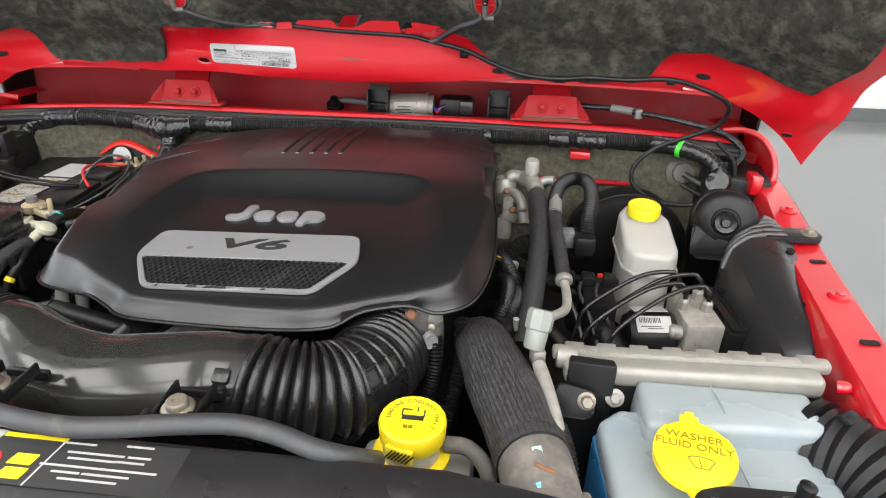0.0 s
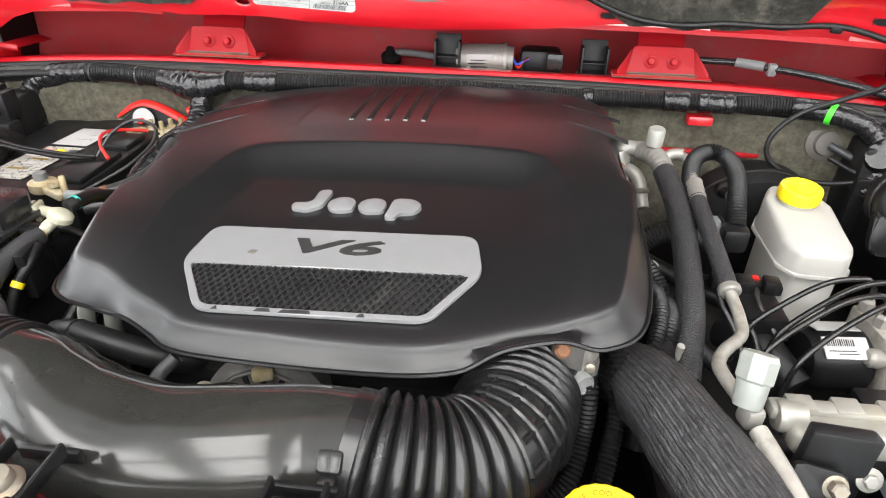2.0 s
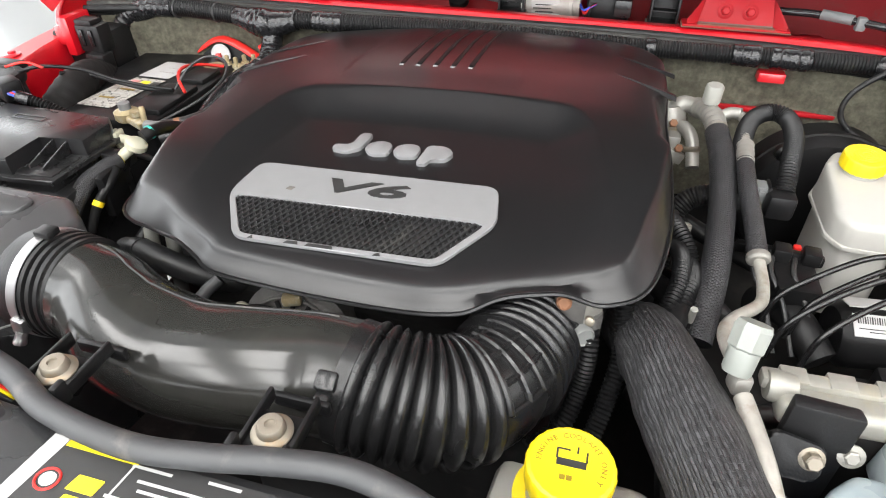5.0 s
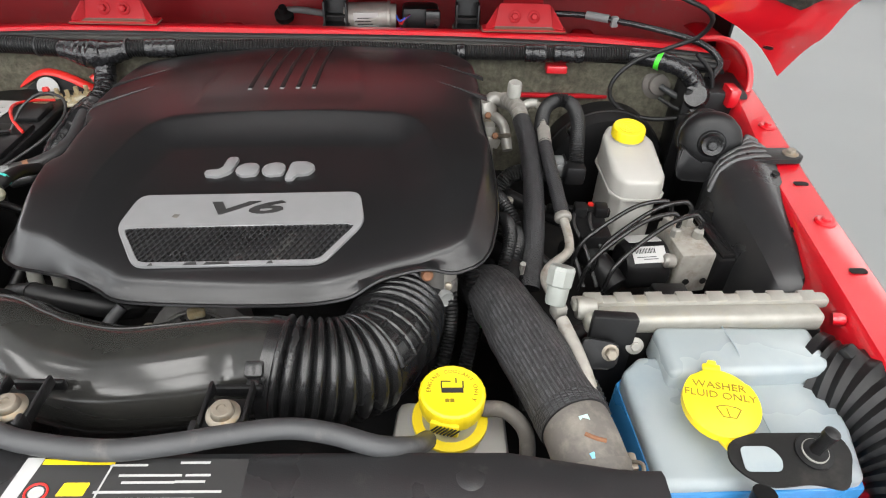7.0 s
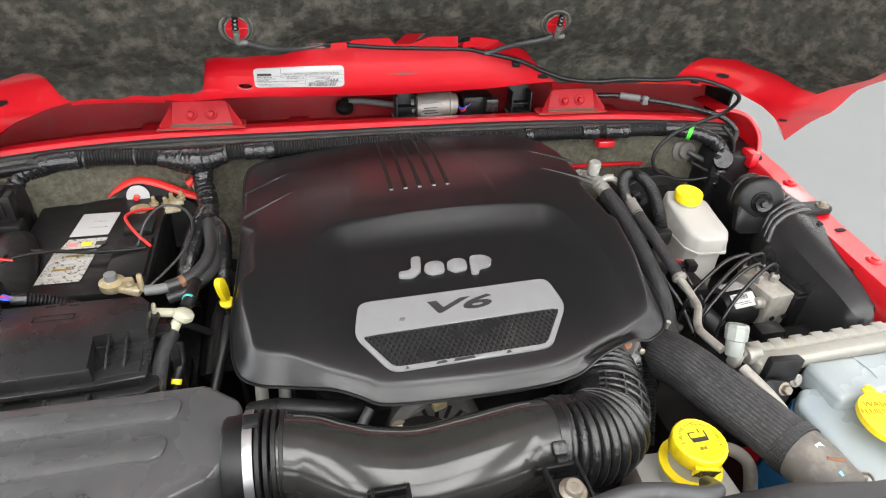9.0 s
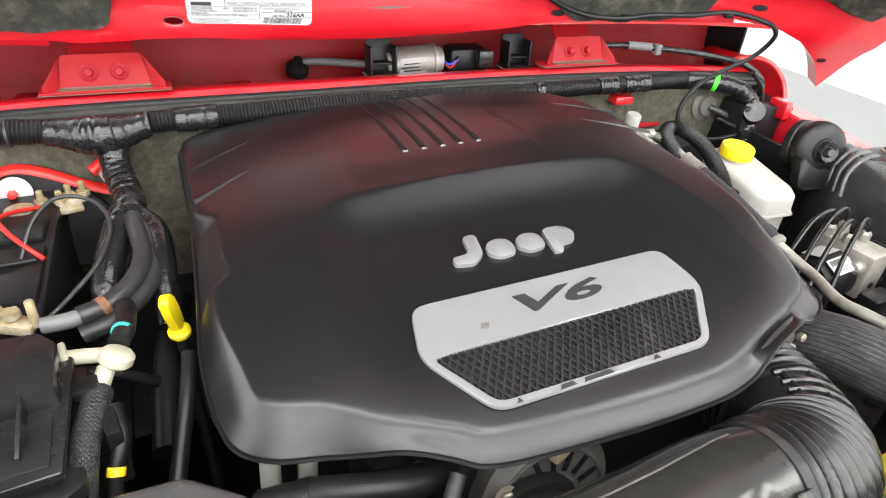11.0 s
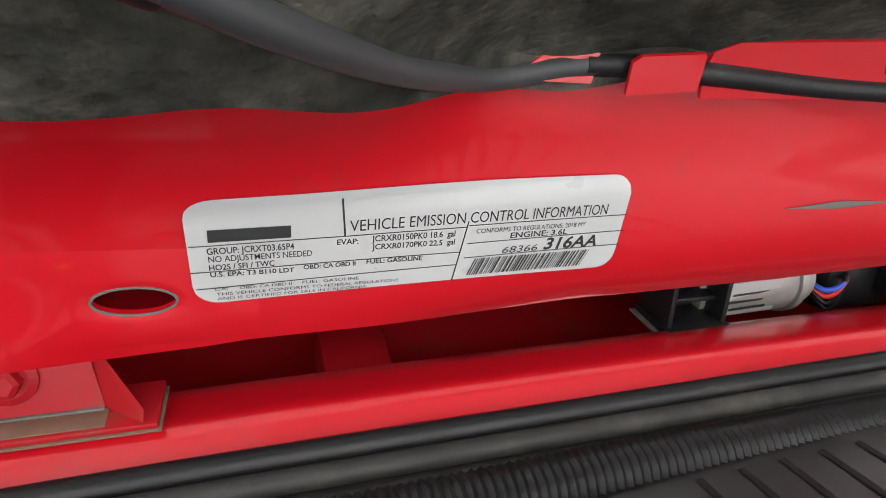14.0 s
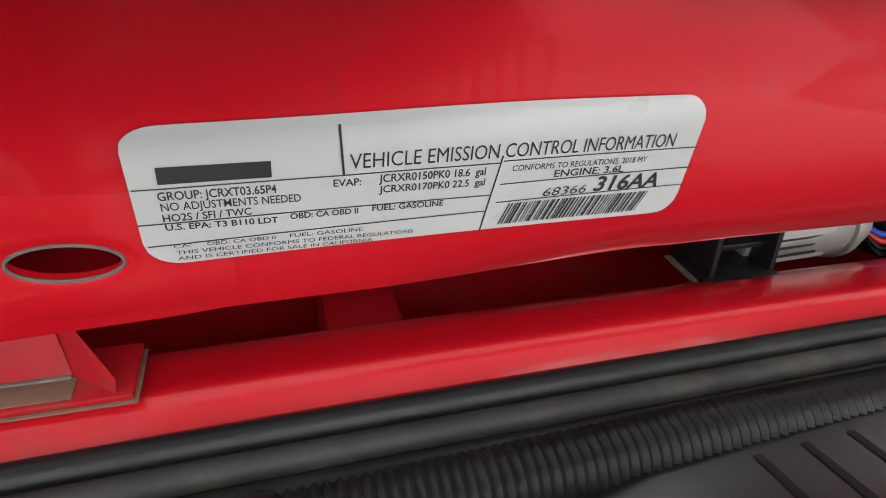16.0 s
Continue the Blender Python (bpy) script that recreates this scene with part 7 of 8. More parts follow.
for i in range(4):
    part("print_bar", box((-0.607 + 0.006 * i, 1.112 + 0.019 * i, 1.0457), (0.022 + 0.006 * (i % 2), 0.005, 0.0005), 0), (PAPER, INKSOFT)[i % 2], batt)
for i in range(2):
    part("print_bar", box((-0.57, 1.256 + 0.02 * i, 1.0457), (0.03 - 0.01 * i, 0.002, 0.0004), 0), WORNLABEL, batt)
for i in range(3):
    part("print_bar", box((-0.60 + 0.022 * i, 1.203, 1.0457 + 0.0001 * i), (0.016, 0.012, 0.0005), 0), (WIREPINK, YELLOW, INK)[i], batt)
term = thing("battery_terminal", (-0.49, 1.06, 1.04), "corroded brass battery clamp with a grey cable", "battery terminal", "battery terminals")
part("clamp", join(lathe([(0.017, 0), (0.019, 0.003), (0.019, 0.014), (0.012, 0.018)], (-0.513, 1.073, 1.042), (0, 0, 1), 20), box((-0.487, 1.062, 1.047), (0.04, 0.02, 0.012), 0.003, (0, 8, -20))), BRASS, term)
part("post", lathe([(0.010, 0), (0.009, 0.02), (0.006, 0.021)], (-0.513, 1.073, 1.05), (0, 0, 1), 18), GREYP, term)
part("stud", lathe([(0.0045, 0), (0.0045, 0.028), (0.003, 0.03)], (-0.468, 1.056, 1.045), (0, 0.1, 1), 12), BRASS, term)
part("nut", lathe([(0.009, 0), (0.009, 0.008)], (-0.487, 1.063, 1.055), (0, 0.1, 1), 6), BRASS, term, smooth=False)
part("lug", sweep([(-0.462, 1.052, 1.047), (-0.44, 1.05, 1.049), (-0.42, 1.055, 1.05)], 0.0085, 14, 6), GREYP, term)
part("cable", sweep([(-0.43, 1.052, 1.05), (-0.405, 1.062, 1.052), (-0.38, 1.09, 1.056), (-0.368, 1.13, 1.062), (-0.372, 1.175, 1.07), (-0.378, 1.22, 1.075)], 0.0105, 16, 8), CABLE, term)
part("cable", sweep([(-0.43, 1.04, 1.035), (-0.40, 1.05, 1.04), (-0.37, 1.085, 1.045), (-0.355, 1.13, 1.055), (-0.365, 1.19, 1.068)], 0.0095, 16, 8), CABLE, term)
part("heat_band", sweep([(-0.412, 1.058, 1.051), (-0.405, 1.062, 1.052)], 0.0112, 16, 2), RUST, term)
term2 = thing("battery_terminal", (-0.48, 1.32, 1.03), "corroded brass battery clamp with several studs", "battery terminal", "battery terminals")
part("clamp", join(lathe([(0.017, 0), (0.018, 0.012)], (-0.51, 1.315, 1.032), (0, 0, 1), 18), box((-0.478, 1.318, 1.036), (0.075, 0.03, 0.008), 0.003, (0, 0, 12)), box((-0.45, 1.33, 1.042), (0.03, 0.016, 0.01), 0.003, (0, 0, 25))), BRASS, term2)
for x, y in ((-0.487, 1.328), (-0.465, 1.322), (-0.456, 1.338), (-0.44, 1.345)):
    part("stud", join(lathe([(0.0085, 0), (0.0085, 0.008)], (x, y, 1.04), (0, 0, 1), 6), lathe([(0.004, 0.008), (0.004, 0.02), (0.003, 0.021)], (x, y, 1.04), (0, 0, 1), 10)), BRASS, term2, smooth=False)
part("red_lead", sweep([(-0.485, 1.31, 1.046), (-0.51, 1.29, 1.054), (-0.522, 1.26, 1.062), (-0.51, 1.22, 1.07), (-0.49, 1.185, 1.068), (-0.468, 1.165, 1.055)], 0.0028, 10, 8), WIRERED, term2, "thin red lead")
part("black_lead", sweep([(-0.49, 1.17, 1.056), (-0.475, 1.20, 1.085), (-0.45, 1.225, 1.098), (-0.415, 1.22, 1.092), (-0.398, 1.18, 1.08), (-0.41, 1.13, 1.065), (-0.44, 1.09, 1.05), (-0.46, 1.07, 1.042)], 0.0024, 10, 8), CABLE, term2)
part("long_lead", sweep([(-0.49, 1.165, 1.056), (-0.54, 1.155, 1.058), (-0.60, 1.16, 1.062), (-0.65, 1.15, 1.075), (-0.67, 1.12, 1.085)], 0.0034, 10, 8), RUBBER, term2)
part("red_cap", sweep([(-0.425, 1.35, 1.07), (-0.405, 1.36, 1.08), (-0.39, 1.365, 1.078)], 0.008, 10, 6), WIRERED, term2)

wing = thing("battery_hold_down", (-0.53, 1.38, 0.98), "red edged black bracket with a white washer", "bracket")
part("plate", place(outline_plate([(-0.10, -0.02), (-0.03, 0.03), (0.0, 0.037), (0.03, 0.032), (0.10, -0.02), (0.10, -0.1), (-0.10, -0.1)], 0.008, 0.002, 0.02), basis((-0.509, 1.368, 1.031), (1, 0, 0), (0, 0.25, 1))), BLACK, wing)
edge = [(-0.60, 1.366, 1.036), (-0.562, 1.367, 1.058), (-0.532, 1.368, 1.074), (-0.507, 1.368, 1.076), (-0.477, 1.367, 1.066), (-0.437, 1.364, 1.046), (-0.402, 1.362, 1.032)]
part("edge", sweep(edge, 0.0085, 10, 6, flat=0.45, up=(0, -0.5, 1)), WIRERED, wing, "bright red painted edge")
part("washer", lathe([(0.021, 0), (0.021, 0.002), (0.008, 0.003)], (-0.519, 1.358, 1.048), (0, -1, 0.25), 28), PAPER, wing)
part("stud", lathe([(0.006, 0), (0.006, 0.008), (0.004, 0.009)], (-0.521, 1.355, 1.047), (0, -1, 0.25), 6), WIRERED, wing)
lamp = solo("side_plug", sweep([(-0.418, 1.365, 1.075), (-0.405, 1.34, 1.06)], 0.0065, 10, 4), WHITEP, "white plastic plug hanging from the loom", "plug")

# ---- fuse box ----
fuse = thing("fuse_box", (-0.58, 0.92, 0.9), "black plastic fuse box with a stepped clip-on lid", "fuse box")
part("lid", prism([(-0.692, 0.826), (-0.484, 0.832), (-0.496, 0.897), (-0.429, 0.900), (-0.432, 0.955), (-0.446, 0.972), (-0.68, 0.974), (-0.696, 0.962)], 1.077, 1.1, 0.0035), FUSELID, fuse)
part("lid_rim", prism([(-0.697, 0.821), (-0.481, 0.827), (-0.424, 0.832), (-0.424, 0.96), (-0.442, 0.977), (-0.684, 0.979), (-0.701, 0.966)], 1.071, 1.0775, 0.002), FUSELID, fuse)
part("step", prism([(-0.490, 0.836), (-0.432, 0.840), (-0.434, 0.897), (-0.497, 0.894)], 1.066, 1.0795, 0.002), FUSELID, fuse)
part("neck", prism([(-0.69, 0.832), (-0.435, 0.838), (-0.434, 0.966), (-0.69, 0.97)], 1.056, 1.071, 0.002), FUSELID, fuse)
part("skirt", prism([(-0.705, 0.819), (-0.43, 0.825), (-0.415, 0.836), (-0.418, 0.97), (-0.705, 0.98)], 1.036, 1.056, 0.004), FUSELID, fuse)
part("base", prism([(-0.695, 0.832), (-0.44, 0.838), (-0.43, 0.965), (-0.69, 0.972)], 0.89, 1.036, 0.005), FUSELID, fuse)
for x in (-0.64, -0.515):
    part("clip", join(box((x, 0.818, 1.064), (0.05, 0.01, 0.007), 0.002), box((x, 0.814, 1.05), (0.03, 0.008, 0.018), 0.003), box((x - 0.024, 0.816, 1.052), (0.005, 0.014, 0.034), 0.001), box((x + 0.024, 0.816, 1.052), (0.005, 0.014, 0.034), 0.001), box((x, 0.812, 1.0405), (0.044, 0.006, 0.005), 0.001)), FUSELID, fuse)
for x in (-0.474, -0.452):
    part("web", prism([(x - 0.0015, 0.85), (x + 0.0015, 0.85), (x + 0.0015, 0.8975), (x - 0.0015, 0.8975)], 1.0795, lambda u, v: 1.084 + 0.014 * smooth01((v - 0.85) / 0.04), 0.0005), FUSELID, fuse)
for i, (x, y, w, h) in enumerate(((-0.56, 0.965, 0.012, 0.002), (-0.545, 0.967, 0.008, 0.002), (-0.53, 0.964, 0.012, 0.002), (-0.55, 0.945, 0.05, 0.0014), (-0.55, 0.935, 0.05, 0.0014), (-0.575, 0.94, 0.0014, 0.012), (-0.525, 0.94, 0.0014, 0.012))):
    part("embossing", box((x, y, 1.1002), (w, h, 0.001), 0), GLOSS, fuse)

lh = thing("alarm_horn", (-0.69, 1.03, 0.99), "round black alarm siren with wires beside the fender", "siren")
part("drum", lathe([(0.03, 0), (0.033, 0.002), (0.033, 0.05), (0.038, 0.052), (0.0395, 0.056), (0.0395, 0.062), (0.036, 0.067), (0.027, 0.0685), (0.026, 0.0665), (0.002, 0.0668)], (-0.688, 1.028, 1.05), (0, -0.05, 1), 40), BLACK, lh)
part("lug", box((-0.703, 1.066, 1.112), (0.05, 0.024, 0.02), 0.004), BLACK, lh)
part("plug", box((-0.648, 1.005, 1.106), (0.035, 0.03, 0.03), 0.004, (0, 0, -25)), BLACK, lh)
for k, m in enumerate((WIREBLUE, WIRERED, WIREBLUE)):
    part("wire", sweep([(-0.633 + 0.004 * k, 0.99, 1.105), (-0.62, 0.98 + 0.004 * k, 1.11), (-0.605, 0.985, 1.102)], 0.0018, 8, 6), m, lh)
part("tape", sweep([(-0.612, 0.985, 1.106), (-0.595, 0.988, 1.1)], 0.009, 12, 4), TAPE, lh)
part("conduit", ribbed([(-0.60, 0.988, 1.102), (-0.575, 0.995, 1.09), (-0.55, 1.0, 1.075), (-0.53, 1.0, 1.06)], 0.0065, 0.002, 0.0045, 12), BLACK, lh)
part("cable", sweep([(-0.66, 1.04, 1.118), (-0.63, 1.06, 1.122), (-0.59, 1.09, 1.11), (-0.55, 1.11, 1.09), (-0.50, 1.13, 1.075), (-0.47, 1.14, 1.07)], 0.0028, 10, 8), RUBBER, lh)
part("wire", sweep([(-0.675, 1.035, 1.126), (-0.65, 1.05, 1.13), (-0.625, 1.055, 1.122)], 0.002, 8, 6), WIRERED, lh)
canister = solo("fender_hose", ribbed([(-0.665, 1.08, 1.03), (-0.662, 1.13, 1.055), (-0.675, 1.18, 1.055), (-0.70, 1.24, 1.03)], 0.029, 0.0012, 0.016, 24), DARK, "thick dark ribbed hose beside the battery", "hose")
relay = thing("relay_block", (-0.70, 1.24, 1.02), "black relay block on the inner fender", "relay block")
part("body", box((-0.712, 1.262, 1.098), (0.05, 0.034, 0.05), 0.004), BLACK, relay)
part("cap", box((-0.716, 1.26, 1.126), (0.036, 0.03, 0.012), 0.003), BLACK, relay)
part("plug", box((-0.70, 1.245, 1.055), (0.04, 0.03, 0.04), 0.005), BLACK, relay)
for dx in (-0.012, 0.008):
    part("latch", box((-0.712 + dx, 1.2435, 1.1), (0.008, 0.004, 0.03), 0.001), GLOSS, relay)
part("bracket", box((-0.755, 1.27, 1.10), (0.02, 0.06, 0.07), 0.003), RED, relay, "red folded bracket")

# ---- left loom ----
ll = thing("wiring_loom", (-0.5, 1.36, 1.1), "thick black wiring loom wrapped in tape on the firewall", "wiring loom", "firewall looms")
part("conduit", ribbed([(-0.685, 1.35, 1.115), (-0.62, 1.356, 1.132), (-0.55, 1.358, 1.133), (-0.48, 1.356, 1.13), (-0.43, 1.355, 1.126)], 0.0145, 0.002, 0.005, 18), BLACK, ll)
part("conduit", ribbed([(-0.38, 1.356, 1.126), (-0.33, 1.36, 1.129), (-0.26, 1.363, 1.13), (-0.16, 1.364, 1.132), (-0.05, 1.365, 1.134), (0.1, 1.365, 1.133), (0.24, 1.366, 1.13)], 0.0135, 0.002, 0.005, 16), BLACK, ll)
part("taped_bend", sweep([(-0.60, 1.357, 1.132), (-0.66, 1.353, 1.128), (-0.70, 1.345, 1.112), (-0.715, 1.335, 1.085), (-0.712, 1.33, 1.04), (-0.70, 1.33, 0.98)], wrap(0.017), 18, 14), TAPE, ll)
part("taped_joint", sweep([(-0.465, 1.355, 1.128), (-0.42, 1.35, 1.122), (-0.39, 1.35, 1.12), (-0.345, 1.358, 1.127)], lambda run, f: wrap(0.0165)(run, f) + 0.009 * math.sin(math.pi * f) ** 2, 18, 14), TAPE, ll)
part("tape", sweep([(-0.31, 1.361, 1.129), (-0.285, 1.362, 1.1295), (-0.255, 1.363, 1.13)], wrap(0.0165), 16, 10), TAPE, ll)
part("branch", sweep([(-0.392, 1.355, 1.115), (-0.392, 1.335, 1.08), (-0.385, 1.30, 1.065), (-0.378, 1.25, 1.07), (-0.376, 1.20, 1.07)], lambda run, f: wrap(0.019)(run, f) - 0.003 * f, 18, 14), TAPE, ll)
part("branch", sweep([(-0.38, 1.24, 1.072), (-0.395, 1.19, 1.06), (-0.41, 1.13, 1.03), (-0.41, 1.08, 0.98)], wrap(0.016), 16, 14), TAPE, ll)
part("branch", sweep([(-0.378, 1.22, 1.072), (-0.352, 1.18, 1.065), (-0.348, 1.12, 1.05), (-0.352, 1.06, 1.01)], 0.013, 14, 8), TAPE, ll)
for x in (-0.59, -0.345, -0.505):
    part("tie", lathe([(0.0165, -0.0018), (0.0178, -0.0016), (0.0178, 0.0016), (0.0165, 0.0018)], (x, line_at([(-0.62, 1.356), (-0.48, 1.356), (-0.33, 1.36)], x), line_at([(-0.62, 1.132), (-0.48, 1.13), (-0.33, 1.129)], x)), (1, 0, 0), 20), CABLE, ll)

pv = thing("purge_valve", (-0.41, 0.98, 1.02), "cream plastic vent valve with a yellow banded hose", "valve")
part("body", lathe([(0.007, 0), (0.012, 0.002), (0.0145, 0.005), (0.0145, 0.012), (0.012, 0.015), (0.007, 0.017)], (-0.395, 0.946, 1.068), (0.5, 0.2, 1), 28), CREAM, pv)
part("barb", sweep([(-0.398, 0.954, 1.075), (-0.418, 0.961, 1.073), (-0.436, 0.965, 1.072)], 0.0068, 16, 4), CREAM, pv)
part("clip", box((-0.432, 0.964, 1.072), (0.006, 0.02, 0.023), 0.002, (0, 0, 10)), CREAM, pv)
part("clip", box((-0.442, 0.966, 1.072), (0.005, 0.017, 0.02), 0.002, (0, 0, 10)), CREAM, pv)
part("outlet", sweep([(-0.4, 0.942, 1.07), (-0.406, 0.927, 1.064)], 0.0075, 16, 4), CREAM, pv)
part("band", sweep([(-0.406, 0.926, 1.063), (-0.407, 0.921, 1.062)], 0.009, 16, 2), YELLOW, pv)
part("sleeve", sweep([(-0.407, 0.924, 1.062), (-0.411, 0.899, 1.06), (-0.418, 0.869, 1.052), (-0.423, 0.834, 1.022), (-0.418, 0.809, 0.972)], 0.0115, 18, 8), BRAID, pv, "braided sleeve")
part("inlet", sweep([(-0.388, 0.959, 1.082), (-0.383, 0.974, 1.084), (-0.383, 1.004, 1.077), (-0.388, 1.054, 1.052)], 0.009, 14, 6), RUBBER, pv)
part("teal_band", sweep([(-0.385, 0.969, 1.084), (-0.384, 0.973, 1.084)], 0.0098, 14, 2), mat("teal_plastic", (0.05, 0.4, 0.35), 0.5), pv)
wb = thing("harness_clip", (-0.405, 0.88, 1.0), "black plastic harness holder with a yellow tag", "clip")
part("frame", box((-0.40, 0.895, 1.035), (0.012, 0.05, 0.06), 0.003, (0, 0, 12)), BLACK, wb)
part("peg", box((-0.415, 0.925, 1.068), (0.02, 0.02, 0.012), 0.003), BLACK, wb)
part("wire", sweep([(-0.395, 0.905, 1.06), (-0.392, 0.88, 1.05), (-0.4, 0.86, 1.03), (-0.405, 0.84, 1.0)], 0.006, 12, 6), BLACK, wb)
part("tag", sweep([(-0.3985, 0.864, 1.034), (-0.4, 0.859, 1.029)], 0.0072, 12, 2), YELLOW, wb)
dip = thing("dipstick", (-0.342, 1.02, 0.95), "yellow looped oil dipstick handle", "dipstick")
part("handle", place(outline_plate([(-0.007, 0), (0.007, 0), (0.0105, 0.02), (0.0095, 0.038), (0.0, 0.043), (-0.0095, 0.038), (-0.0105, 0.02)], 0.009, 0.002, 0.005), pose(-0.346, 1.03, 1.03, 78, 0, 70)), YELLOW, dip)
part("collar", lathe([(0.009, 0), (0.0115, 0.002), (0.0115, 0.006), (0.008, 0.008)], (-0.342, 1.027, 1.024), (0, -0.2, 1), 24), YELLOW, dip)
part("tube", sweep([(-0.342, 1.027, 1.026), (-0.338, 1.015, 0.95), (-0.33, 0.98, 0.8)], 0.006, 10, 4), DARK, dip)
for pts, r in (([(-0.335, 0.98, 1.035), (-0.342, 0.94, 1.02), (-0.36, 0.88, 0.98), (-0.375, 0.82, 0.94)], 0.008), ([(-0.34, 1.15, 0.98), (-0.36, 1.05, 0.97), (-0.37, 0.95, 0.94)], 0.016), ([(-0.46, 1.0, 1.02), (-0.43, 0.99, 1.03), (-0.40, 0.99, 1.02), (-0.37, 1.0, 0.99)], 0.006)):
    solo("bay_hose", sweep(pts, r, 12, 8), RUBBER, "black hose running down beside the engine", "hose", "low hoses")

# ---- things carried on the cowl and the hood ----
motor = thing("wiper_motor", (0.1, 1.51, 1.1), "silver wiper motor with a printed label behind the cowl", "wiper motor")
part("can", sweep([(0.045, 1.51, 1.148), (0.06, 1.51, 1.149), (0.13, 1.508, 1.152), (0.15, 1.508, 1.152)], lambda run, f: 0.027 if f < 0.86 else 0.023, 32, 4), ALU, motor)
part("end_ring", sweep([(0.132, 1.508, 1.152), (0.138, 1.508, 1.152)], 0.029, 32, 2), ALU, motor)
part("label_sheet", box((0.09, 1.4835, 1.15), (0.05, 0.0015, 0.03), 0.0005, (8, -2, 0)), PAPER, motor)
for i in range(4):
    part("print_bar", box((0.088, 1.4824, 1.16 - 0.0062 * i), (0.04 - 0.008 * (i % 2), 0.0006, 0.002), 0, (8, -2, 0)), INK, motor)
part("gearbox", box((0.20, 1.51, 1.15), (0.075, 0.05, 0.05), 0.01), BLACK, motor)
part("socket", box((0.225, 1.475, 1.16), (0.03, 0.02, 0.03), 0.004), GLOSS, motor)
for k, m in enumerate((WIREBLUE, WIRERED, RUBBER, RUBBER)):
    part("wire", sweep([(0.15, 1.50, 1.155), (0.158 + 0.003 * k, 1.482, 1.15 - 0.006 * k), (0.17, 1.478, 1.157), (0.182, 1.49, 1.162)], 0.0022, 8, 6), m, motor)
linkage = thing("wiper_linkage", (-0.05, 1.56, 1.1), "grey steel wiper linkage arm with its pivot", "wiper linkage")
part("arm", sweep([(-0.09, 1.585, 1.135), (-0.05, 1.575, 1.138), (0.04, 1.53, 1.14)], 0.007, 10, 4), GREYP, linkage)
part("pivot", lathe([(0.02, 0), (0.02, 0.012), (0.01, 0.016), (0.008, 0.03)], (-0.095, 1.58, 1.12), (0, -0.5, 1), 24), DARK, linkage)
for x in (0.03, 0.295):
    br = thing("rubber_bumper", (x, 1.478, 1.136), "black moulded bumper block on the cowl ledge", "bumper block", "bumper blocks")
    part("back", box((x, 1.497, 1.165), (0.046, 0.005, 0.062), 0.001, (-8, 0, 0)), BLACK, br)
    part("side", box((x - 0.022, 1.484, 1.16), (0.004, 0.036, 0.054), 0.001, (-4, 0, 0)), BLACK, br)
    part("side", box((x + 0.022, 1.484, 1.16), (0.004, 0.036, 0.054), 0.001, (-4, 0, 0)), BLACK, br)
    part("base", box((x, 1.481, 1.141), (0.052, 0.044, 0.006), 0.002), BLACK, br)
    part("shelf", box((x, 1.488, 1.158), (0.04, 0.026, 0.004), 0.001), BLACK, br)
    part("sealant", box((x, 1.479, 1.1375), (0.058, 0.048, 0.002), 0.0008), OLDRUB, br, "pale dried sealant")

# washer hose on the hood
nozzles = ((-0.2895, 1.4), (0.264, 1.402))
hose = thing("washer_hose", (0.1, 1.3, 1.2), "thin black washer hose clipped along the raised hood", "hose")


def hp(x, z, off):
    beam = smooth01((x + 0.27) / 0.1) * smooth01((0.25 - x) / 0.1)
    z -= 0.0135 * beam
    off -= 0.006 * beam
    return on_hood(x, z + 0.45 * off, off)


part("left_run", sweep([hp(-0.279, 1.365, 0.025), hp(-0.2725, 1.362, 0.022), hp(-0.2475, 1.3515, 0.0145), hp(-0.218, 1.3455, 0.0125), hp(-0.187, 1.3445, 0.0125), hp(-0.158, 1.3475, 0.0135), hp(-0.145, 1.3485, 0.0135)], 0.0043, 12, 8), GREYRUB, hose)
part("collar", sweep([hp(-0.272, 1.3602, 0.0193), hp(-0.2655, 1.3578, 0.0179)], 0.005, 12, 2), RUBBER, hose)
part("main_run", sweep([hp(-0.15, 1.3485, 0.0135), hp(-0.1312, 1.348, 0.0145), hp(-0.0969, 1.3454, 0.017), hp(-0.0364, 1.3406, 0.017), hp(0.0456, 1.3377, 0.017), hp(0.1177, 1.3354, 0.017), hp(0.1574, 1.3276, 0.016), hp(0.2271, 1.303, 0.016), hp(0.283, 1.2775, 0.016), hp(0.3269, 1.2633, 0.016), hp(0.3663, 1.2581, 0.018), hp(0.41, 1.258, 0.018), hp(0.46, 1.264, 0.018), hp(0.53, 1.265, 0.016), hp(0.60, 1.272, 0.014),
                        Vector((0.655, 1.262, 1.262)), Vector((0.69, 1.265, 1.245)), Vector((0.705, 1.28, 1.222)), Vector((0.695, 1.30, 1.19)), Vector((0.655, 1.315, 1.165)), Vector((0.60, 1.315, 1.14)), Vector((0.565, 1.31, 1.105)), Vector((0.565, 1.305, 1.07)), Vector((0.60, 1.295, 1.045)), Vector((0.65, 1.285, 1.038)), Vector((0.70, 1.27, 1.05))], 0.0042, 12, 8), RUBBER, hose)
part("right_run", sweep([hp(0.16, 1.326, 0.016), hp(0.1739, 1.329, 0.017), hp(0.1904, 1.3385, 0.02), hp(0.2197, 1.3509, 0.02), hp(0.2467, 1.3592, 0.022), hp(0.2604, 1.3689, 0.024)], 0.0048, 12, 8), GREYRUB, hose)
part("coil", sweep([(0.70, 1.29, 1.165), (0.735, 1.285, 1.13), (0.74, 1.28, 1.085), (0.70, 1.28, 1.06), (0.655, 1.30, 1.075)], 0.004, 10, 8), RUBBER, hose)
